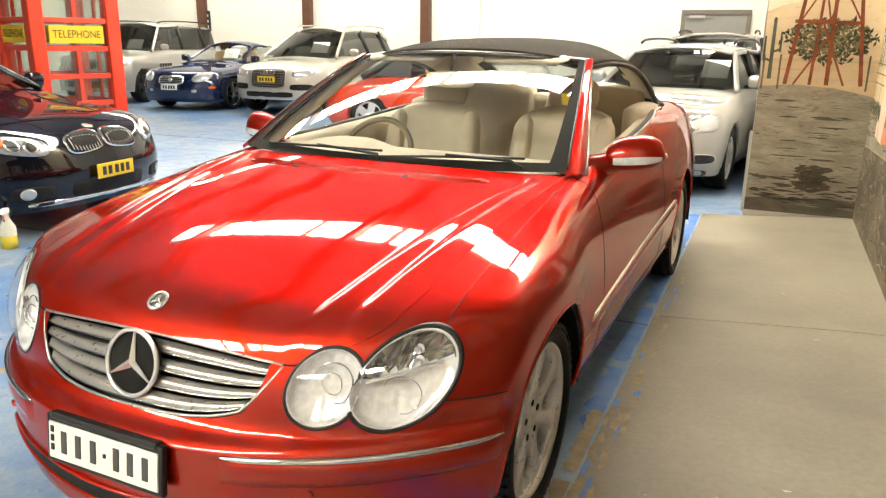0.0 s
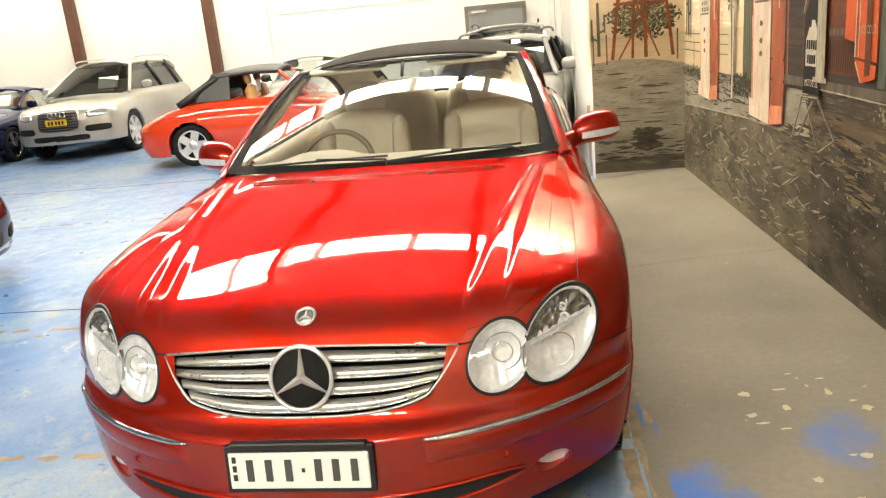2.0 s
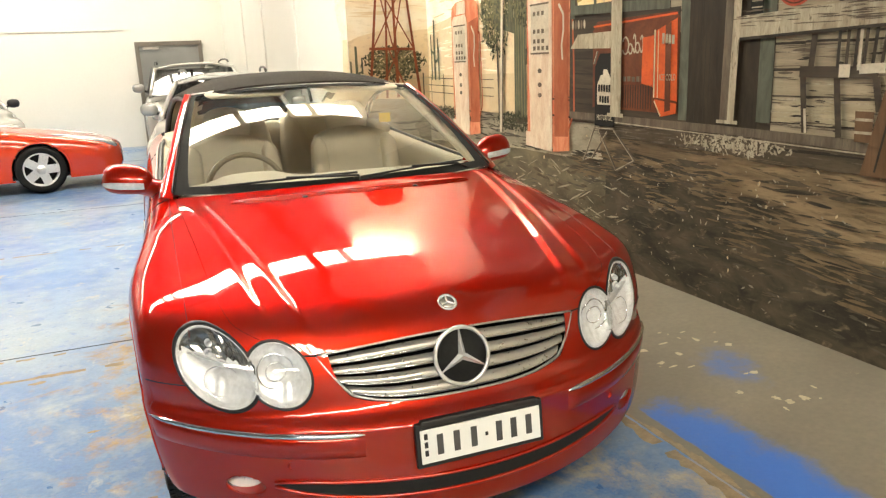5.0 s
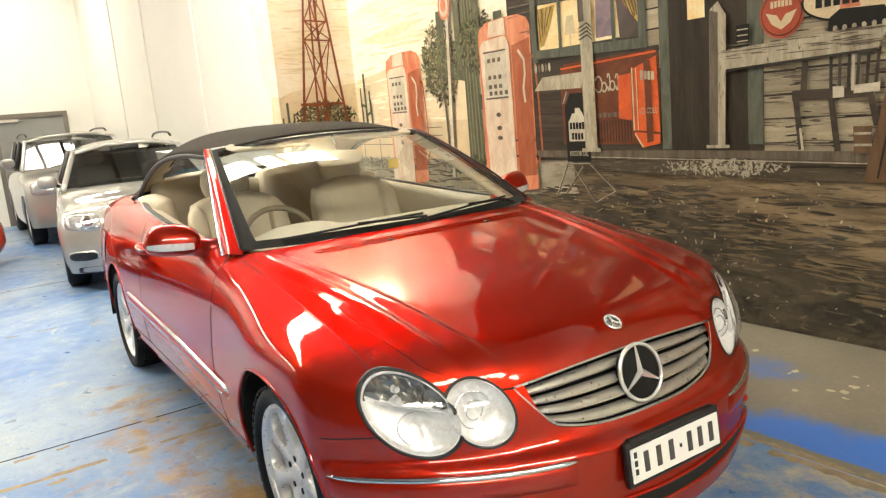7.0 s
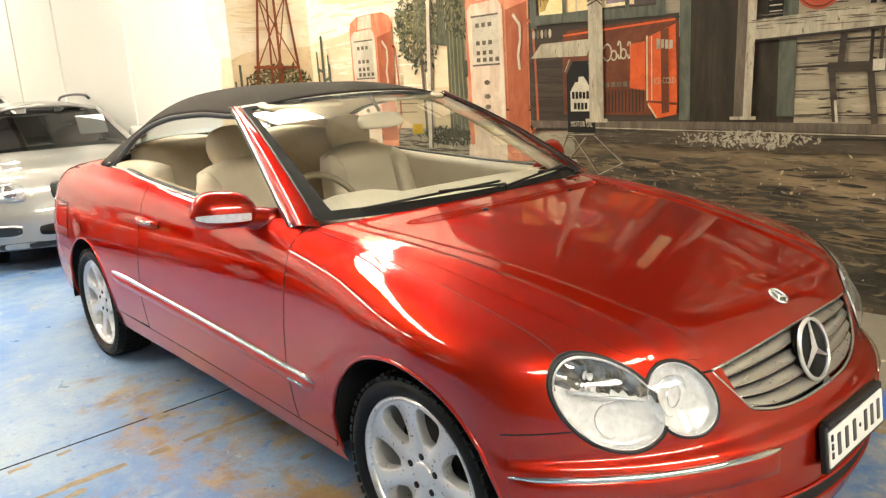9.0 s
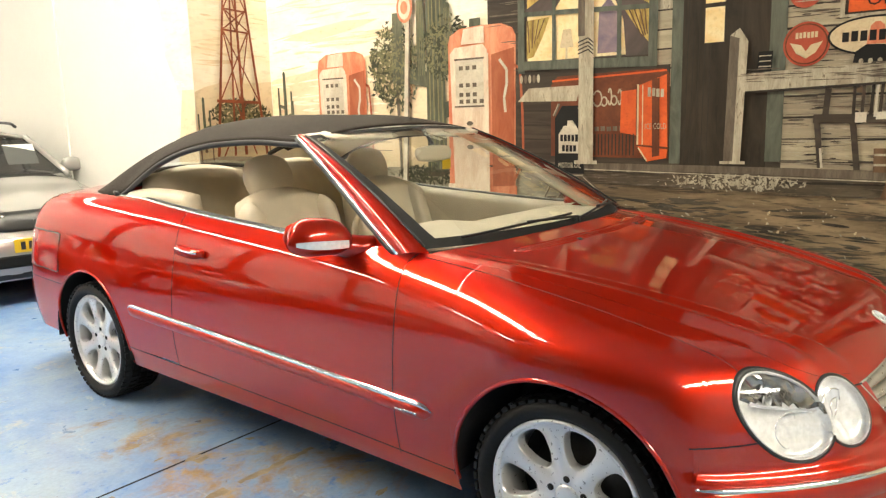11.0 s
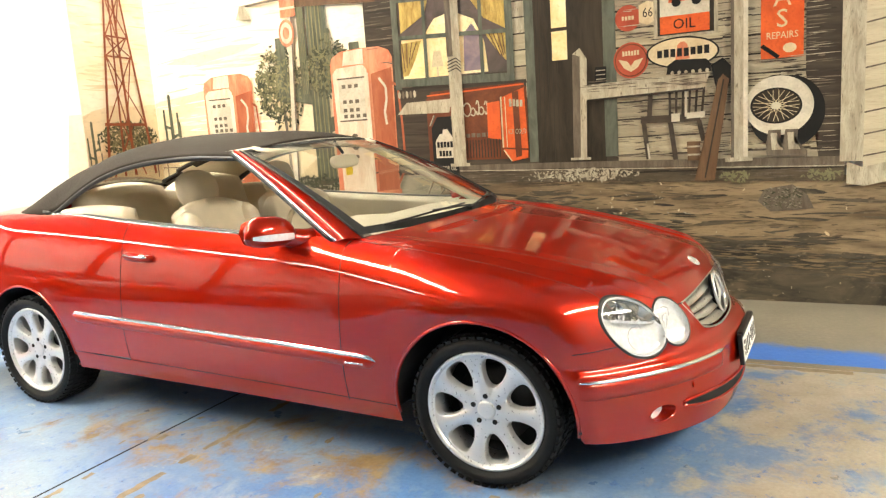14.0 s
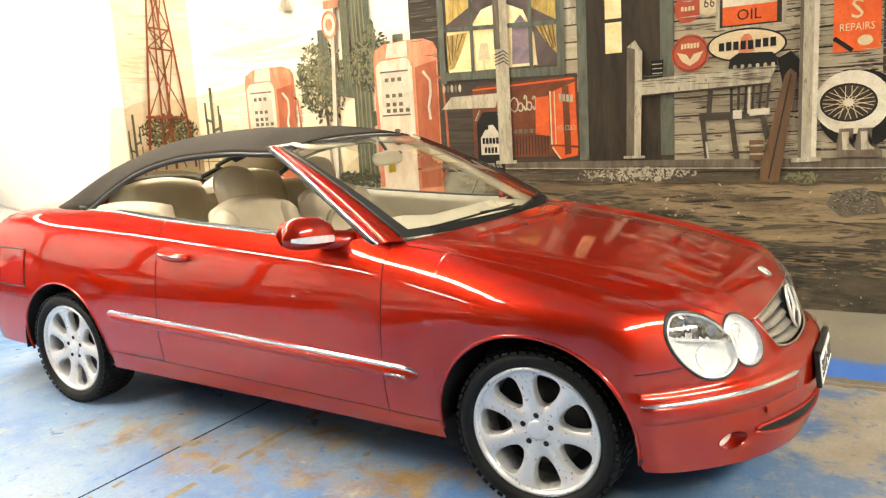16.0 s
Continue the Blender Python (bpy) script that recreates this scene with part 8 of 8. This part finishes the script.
decal(B, "lip_trim", 0.0, 0.255, 0.66, 0.016, CHROME, bmw, 8.0, 0.006, mirror=False)
lathe("badge", [(0.0, 0.04), (0.006, 0.04), (0.006, 0.0005)], LAMPW, bmw, axis="z", seg=20).matrix_basis = Matrix.Translation(B.shoot([[0, -0.60, 0.3]], [[0, 0, 1.0]])[0]) @ Euler((0.3, 0, 0)).to_matrix().to_4x4()
plate_on(bmw, -0.835, 0.44, YELLOWP)
side_mirrors(bmw, 0.80, 0.82, 1.02, NAVY)
tube("hood_crease", [tuple(B.shoot([[0.36 + 0.10 * t, -0.66 + 1.15 * t, 0.4]], [[0, 0, 1.0]])[0]) for t in np.linspace(0, 1, 10)], 0.004, NAVY, bmw)
tube("hood_crease", [tuple(B.shoot([[-0.36 - 0.10 * t, -0.66 + 1.15 * t, 0.4]], [[0, 0, 1.0]])[0]) for t in np.linspace(0, 1, 10)], 0.004, NAVY, bmw)
sale_paper(bmw, -0.18, 0.72, 1.10, 38)

# silver sport-utility car behind the telephone box
ml = thing("sport_utility_car", "silver sport-utility car with black wheels and roof rails", "car", pose(-12.45, 10.75, FLOOR, 0, 0, 10))
S1 = plain_form(0.95, 0.98, 1.14, 1.14, 0.86, 2.92, 0.98, 0.55, 1.10)
shell(S1, 0.26, 0.62, 2.92, 0.41, 0.37, ml, SILVER)
wheels4(ml, 0.95, 2.92, 0.37, 0.25, 5, BLACK)
cabin(ml, SILVER, 0.80, 0.64, 1.13, 1.78, 0.35, 1.05, 3.35, 3.85, (1.75, 2.75))
roof_rails(ml, 0.60, 1.74, 1.1, 3.3)
side_mirrors(ml, 0.86, 0.78, 1.20, PALE)
decal(S1, "headlamp", 0.70, 0.86, 0.15, 0.07, LAMPW, ml, 3.0, 0.008)
decal(S1, "grille", 0.0, 0.84, 0.34, 0.10, BLACK, ml, 4.0, 0.006, mirror=False)
decal(S1, "lower_intake", 0.0, 0.42, 0.55, 0.07, DARK, ml, 5.0, 0.004, mirror=False)
for k in range(5):
    q = S1.shoot([[0, 0.55 + 0.10 * k, 0.80 + 0.01 * k]], [[1.0, 0, 0]])[0]
    part("text_bar", boxbm(q[0] + 0.002, q[0] + 0.008, q[1], q[1] + 0.07, 0.76, 0.84), INK, ml)
sale_paper(ml, 0.2, 0.75, 1.26, 38, 0.2, 0.13)

# blue coupe
lx = thing("coupe", "dark blue coupe with chrome grille and clear headlamps", "car", pose(-9.72, 10.5, FLOOR, 0, 0, 5.5))
L = plain_form(0.91, 0.74, 0.95, 0.94, 0.88, 2.62, 1.0, 0.62, 1.0, k_top=0.2, k_nose=0.16)
shell(L, 0.18, 0.48, 2.62, 0.36, 0.32, lx, BLUE)
wheels4(lx, 0.91, 2.62, 0.32, 0.235, 5, CHROME)
cabin(lx, BLUE, 0.70, 0.55, 0.95, 1.36, 0.55, 1.30, 2.0, 2.85, (), seats=TAN, glass_m=PANE)
decal(L, "headlamp", 0.62, 0.665, 0.165, 0.085, LAMPW, lx, 2.4, 0.010, tilt=0.28, dome=0.015, label="large clear headlamp")
decal(L, "grille_rim", 0.0, 0.60, 0.29, 0.085, CHROME, lx, 4.0, 0.008, mirror=False)
decal(L, "grille", 0.0, 0.60, 0.265, 0.065, BLACK, lx, 4.0, 0.014, mirror=False)
for k in range(3):
    decal(L, "grille_bar", 0.0, 0.565 + 0.035 * k, 0.26, 0.006, SATIN, lx, 6.0, 0.018, mirror=False)
decal(L, "grille_badge", 0.0, 0.61, 0.045, 0.035, CHROME, lx, 2.0, 0.024, mirror=False)
decal(L, "fog_lamp", 0.50, 0.40, 0.05, 0.03, LAMPW, lx, 2.0, 0.008)
decal(L, "indicator", 0.80, 0.47, 0.05, 0.022, AMBER, lx, 4.0, 0.008)
plate_on(lx, -0.915, 0.47, WHITEP)
side_mirrors(lx, 0.79, 0.86, 1.0, BLUE)
sale_paper(lx, 0.25, 0.95, 1.10, 35, 0.18, 0.12)

# large pale sport-utility car
q7 = thing("sport_utility_car", "pale silver sport-utility car with a tall grille and yellow plate", "car", pose(-7.54, 10.80, FLOOR, 0, 0, 5))
A = plain_form(0.98, 0.90, 1.10, 1.09, 0.96, 3.0, 0.95, 0.45, 1.10, k_top=0.24, k_nose=0.2)
shell(A, 0.30, 0.62, 3.0, 0.41, 0.37, q7, PALE)
wheels4(q7, 0.98, 3.0, 0.37, 0.27, 7)
cabin(q7, PALE, 0.82, 0.56, 1.09, 1.70, 0.18, 1.22, 3.2, 3.75, (1.95, 2.95))
roof_rails(q7, 0.58, 1.66, 1.3, 3.3, SATIN)
side_mirrors(q7, 0.90, 0.80, 1.17, PALE)
decal(A, "grille_rim", 0.0, 0.70, 0.375, 0.185, SATIN, q7, 5.0, 0.006, mirror=False)
decal(A, "grille", 0.0, 0.70, 0.355, 0.170, BLACK, q7, 5.0, 0.010, mirror=False)
for k in range(7):
    decal(A, "grille_bar", 0.0, 0.56 + 0.045 * k, 0.345, 0.006, TRIMGREY, q7, 6.0, 0.016, mirror=False)
for k in range(4):
    c = A.shoot([[-0.108 + 0.072 * k, 0.1, 0.805]], [[0, -1.0, 0]])[0]
    tube("ring", [(c[0] + 0.045 * math.cos(a), c[1] - 0.03, c[2] + 0.045 * math.sin(a)) for a in np.linspace(0, 2 * math.pi, 20, endpoint=False)], 0.008, CHROME, q7, closed=True)
decal(A, "headlamp", 0.66, 0.795, 0.18, 0.062, LAMPW, q7, 3.0, 0.008, tilt=0.10)
decal(A, "side_intake", 0.64, 0.54, 0.19, 0.055, DARK, q7, 4.0, 0.006)
decal(A, "lower_intake", 0.0, 0.40, 0.50, 0.05, DARK, q7, 6.0, 0.004, mirror=False)
plate_on(q7, -0.99, 0.68, YELLOWP)
sale_paper(q7, 0.32, 0.62, 1.26, 38, 0.19, 0.13)

# bright red convertible with a black top
po = thing("convertible", "bright red convertible with black soft top and tan seats", "car", pose(-2.05, 9.02, FLOOR, 0, 0, 98))
Pf = Form(
    width=[(-1.2, 0.74), (-0.4, 0.82), (0.8, 0.80), (1.6, 0.82), (2.3, 0.86), (2.9, 0.82), (3.3, 0.72)],
    inset=[(0.1, 0.08), (0.3, 0.03), (0.5, 0.0), (0.65, 0.01), (0.78, 0.04), (0.88, 0.08), (1.1, 0.2)],
    top=[(-1.2, 0.56), (-0.8, 0.64), (-0.3, 0.74), (0.2, 0.82), (0.55, 0.87), (1.0, 0.90), (1.9, 0.93), (2.3, 0.90), (2.7, 0.80), (3.2, 0.62)],
    front=[(0.1, -0.97), (0.3, -1.09), (0.5, -1.08), (0.65, -0.98), (0.8, -0.75)],
    rear=[(0.1, 3.05), (0.35, 3.18), (0.55, 3.18), (0.7, 3.10), (0.9, 2.9)], crown=0.06, nose=(0.3, 0.3), tail=(0.25, 0.3), k_side=0.2, k_top=0.2, k_nose=0.14)
shell(Pf, 0.17, 0.42, 2.272, 0.345, 0.31, po, PORSCHE)
wheels4(po, 0.83, 2.272, 0.31, 0.215, 5)
cabin(po, PORSCHE, 0.64, 0.52, 0.885, 1.35, 0.40, 0.92, 1.85, 2.5, (), roof_mat=BLACK, glass_m=PANE, sides=False, seats=TAN)
for ch in po.children:
    if ch.name.startswith("rear_glass"):
        ch.data.materials[0] = BLACK
for s in (-1, 1):
    rows = [[(s * (0.65 - 0.13 * t), 1.66 + k * (0.50 - 0.26 * t), 0.90 + 0.38 * t) for t in np.linspace(0, 1, 6)] for k in (0, 0.5, 1)]
    v, f = grid(rows)
    obj("top_quarter", v, f, BLACK, po)
cushion("top_cover", 0.62, 0.34, 0.08, BLACK, po, pose(0, 2.02, 0.93, -6), 0.5, 5)
decal(Pf, "headlamp", 0.56, 0.62, 0.10, 0.11, LAMPW, po, 2.0, 0.012, dome=0.02)
for s in (-1, 1):
    y = np.linspace(2.95, 3.16, 8)
    rows = []
    for z in (0.56, 0.64):
        rows.append([tuple(p) for p in Pf.shoot(np.column_stack([0 * y, 0 * y + 2.4, 0 * y + z]), np.column_stack([s * np.linspace(0.95, 0.5, 8), np.linspace(0.55, 0.9, 8), 0 * y]))])
    v, f = grid([[Vector(p) + Vector((s * 0.004, 0.004, 0)) for p in r] for r in rows])
    obj("tail_lamp", v, f, AMBER, po)
side_mirrors(po, 0.70, 0.72, 0.95, PORSCHE)
sale_paper(po, -0.3, 1.3, 1.06, 0, 0.14, 0.08)

# silver estate parked behind the convertible
vo = thing("estate_car", "silver estate car with roof rails and a paper in the windscreen", "car", pose(0.20, 6.12, FLOOR, 0, 0, -7))
Vf = plain_form(0.87, 0.74, 0.97, 0.95, 0.80, 2.70, 1.0, 0.55, 1.0, k_top=0.13)
shell(Vf, 0.20, 0.50, 2.70, 0.36, 0.315, vo, WHITESIL)
wheels4(vo, 0.87, 2.70, 0.315, 0.215, 6)
cabin(vo, WHITESIL, 0.74, 0.58, 0.965, 1.44, 0.42, 1.18, 3.15, 3.6, (1.75, 2.65))
roof_rails(vo, 0.53, 1.43, 1.3, 3.1)
side_mirrors(vo, 0.80, 0.85, 1.04, WHITESIL)
decal(Vf, "headlamp", 0.64, 0.685, 0.155, 0.075, LAMPW, vo, 4.0, 0.008, tilt=0.06, label="clear headlamp")
decal(Vf, "headlamp_bulb", 0.60, 0.685, 0.05, 0.05, CHROME, vo, 2.0, 0.014)
decal(Vf, "grille", 0.0, 0.67, 0.30, 0.075, BLACK, vo, 5.0, 0.008, mirror=False)
tube("grille_bar", [tuple(p + np.array([0, -0.016, 0])) for p in Vf.shoot([[-0.28, 0.1, 0.735], [0.28, 0.1, 0.605]], [[0, -1.0, 0]])], 0.012, CHROME, vo)
decal(Vf, "lower_intake", 0.0, 0.36, 0.44, 0.05, DARK, vo, 5.0, 0.004, mirror=False)
decal(Vf, "side_intake", 0.68, 0.37, 0.12, 0.042, BLACK, vo, 3.0, 0.006)
decal(Vf, "intake_trim", 0.68, 0.37, 0.13, 0.052, SATIN, vo, 3.0, 0.003)
decal(Vf, "lower_lip", 0.0, 0.235, 0.74, 0.03, BLACK, vo, 8.0, 0.006, mirror=False)
plate_on(vo, -0.835, 0.49, YELLOWP)
sale_paper(vo, 0.44, 0.92, 1.16, 38, 0.14, 0.12)
tube("inner_mirror", [(-0.13, 1.12, 1.34), (0.13, 1.12, 1.34)], 0.03, BLACK, vo)

# silver four-wheel-drive car behind it
su = thing("sport_utility_car", "silver four-wheel-drive car with roof rails", "car", pose(0.34, 10.42, FLOOR, 0, 0, -1))
Sf = plain_form(0.90, 0.94, 1.12, 1.10, 0.75, 2.60, 0.80, 0.6, 1.1, k_top=0.12)
shell(Sf, 0.28, 0.62, 2.60, 0.40, 0.36, su, WHITESIL)
wheels4(su, 0.90, 2.60, 0.36, 0.235, 6)
cabin(su, WHITESIL, 0.78, 0.65, 1.10, 1.64, 0.42, 1.05, 2.85, 3.25, (1.7, 2.6))
roof_rails(su, 0.60, 1.61, 1.2, 2.9)
side_mirrors(su, 0.86, 0.80, 1.22, WHITESIL)
decal(Sf, "headlamp", 0.66, 0.84, 0.15, 0.09, LAMPW, su, 4.0, 0.008)
decal(Sf, "grille", 0.0, 0.84, 0.36, 0.09, TRIMGREY, su, 5.0, 0.008, mirror=False)
decal(Sf, "lower_intake", 0.0, 0.46, 0.5, 0.06, DARK, su, 5.0, 0.004, mirror=False)
plate_on(su, -0.785, 0.60, YELLOWP)
sale_paper(su, 0.44, 1.0, 1.30, 38, 0.14, 0.11)

# grey car behind the red convertible
gr = thing("sedan", "grey sedan with a paper in the windscreen", "car", pose(-3.30, 11.45, FLOOR, 0, 0, 14))
G = plain_form(0.88, 0.76, 1.0, 0.98, 0.75, 2.45, 0.50, 0.5, 1.0)
shell(G, 0.2, 0.5, 2.45, 0.36, 0.315, gr, SILVER)
wheels4(gr, 0.88, 2.45, 0.315, 0.215, 6)
cabin(gr, SILVER, 0.73, 0.57, 0.98, 1.43, 0.40, 1.1, 2.1, 2.75, (1.75,), glass_m=PANE)
side_mirrors(gr, 0.80, 0.82, 1.05, BLACK)
decal(G, "headlamp", 0.62, 0.68, 0.15, 0.065, LAMPW, gr, 3.0, 0.008)
decal(G, "grille", 0.0, 0.66, 0.28, 0.06, BLACK, gr, 5.0, 0.008, mirror=False)
sale_paper(gr, 0.30, 0.92, 1.16, 36, 0.15, 0.13)


# ---- red telephone box ----
BOXRED = surf("box_red_paint", (0.66, 0.040, 0.012), 0.35, vary=0.08, bump=0.03, coat=0.3)
tb = thing("telephone_box", "red telephone box with small glass panes and a yellow sign", "telephone box", pose(-6.17, 4.28, FLOOR, 0, 0, 74) @ Matrix.Diagonal((1.1, 1.1, 0.93, 1)))
part("plinth", boxbm(-0.46, 0.46, -0.46, 0.46, 0.0, 0.12, 0.01), BOXRED, tb)
part("box_roof", boxbm(-0.47, 0.47, -0.47, 0.47, 2.18, 2.45, 0.04), BOXRED, tb)
for sx in (-1, 1):
    for sy in (-1, 1):
        part("corner_post", boxbm(sx * 0.45 - sx * 0.0, sx * 0.31, sy * 0.45, sy * 0.31, 0.12, 2.18, 0.012), BOXRED, tb)
cu = bpy.data.curves.new("lettering", "FONT")
cu.body, cu.size, cu.align_x, cu.align_y = "TELEPHONE", 0.10, "CENTER", "CENTER"
tmp = new("lettering", cu)
letters = bpy.data.meshes.new_from_object(tmp)
bpy.data.objects.remove(tmp)
bpy.data.curves.remove(cu)
for ang in (0, 90, 180, 270):
    r = Matrix.Rotation(radians(ang), 4, "Z")
    for k, z in enumerate((0.12, 0.42, 0.74, 1.06, 1.38, 1.70, 2.02)):
        bm = boxbm(-0.31, 0.31, -0.425, -0.385, z - 0.03, z + (0.07 if k in (0, 6) else 0.03), 0.006)
        bmesh.ops.transform(bm, matrix=r, verts=bm.verts)
        part("glazing_bar", bm, BOXRED, tb)
    bm = boxbm(-0.02, 0.02, -0.42, -0.39, 0.15, 1.40, 0.005)
    bmesh.ops.transform(bm, matrix=r, verts=bm.verts)
    part("glazing_bar", bm, BOXRED, tb)
    bm = boxbm(-0.02, 0.02, -0.42, -0.39, 1.70, 2.05, 0.005)
    bmesh.ops.transform(bm, matrix=r, verts=bm.verts)
    part("glazing_bar", bm, BOXRED, tb)
    bm = boxbm(-0.31, 0.31, -0.404, -0.400, 0.15, 2.05)
    bmesh.ops.transform(bm, matrix=r, verts=bm.verts)
    part("pane", bm, PANE, tb).visible_shadow = False
    bm = boxbm(-0.27, 0.27, -0.432, -0.426, 1.44, 1.64)
    bmesh.ops.transform(bm, matrix=r, verts=bm.verts)
    part("sign_board", bm, YELLOWP, tb)
    me = letters.copy()
    me.transform(r @ Matrix(((0.88, 0, 0, 0), (0, 0, -1, -0.4345), (0, 1.25, 0, 1.54), (0, 0, 0, 1))))
    me.materials.append(INK)
    lt = new("lettering", me)
    lt.parent = tb

# spray bottle on the floor beside the dark sedan
sb = thing("spray_bottle", "clear spray bottle with yellow liquid and white trigger", "bottle", pose(-3.32, 1.32, FLOOR, 0, 0, 30))
lathe("bottle", [(0.0, 0.001), (0.0, 0.045), (0.01, 0.05), (0.15, 0.05), (0.19, 0.03), (0.22, 0.017), (0.24, 0.017)], surf("bottle_plastic", (0.75, 0.72, 0.6), 0.35, vary=0.08, bump=0.02), sb, axis="z", seg=28)
lathe("liquid", [(0.003, 0.001), (0.003, 0.051), (0.09, 0.0515), (0.09, 0.001)], surf("yellow_liquid", (0.8, 0.62, 0.05), 0.2, vary=0.05, bump=0.0), sb, axis="z", seg=28)
cushion("trigger_head", 0.02, 0.045, 0.022, WHITEP, sb, pose(0, -0.015, 0.262), 0.5, 4)
tube("trigger", [(0, -0.035, 0.255), (0, -0.045, 0.22), (0, -0.035, 0.195)], 0.007, AMBER, sb)
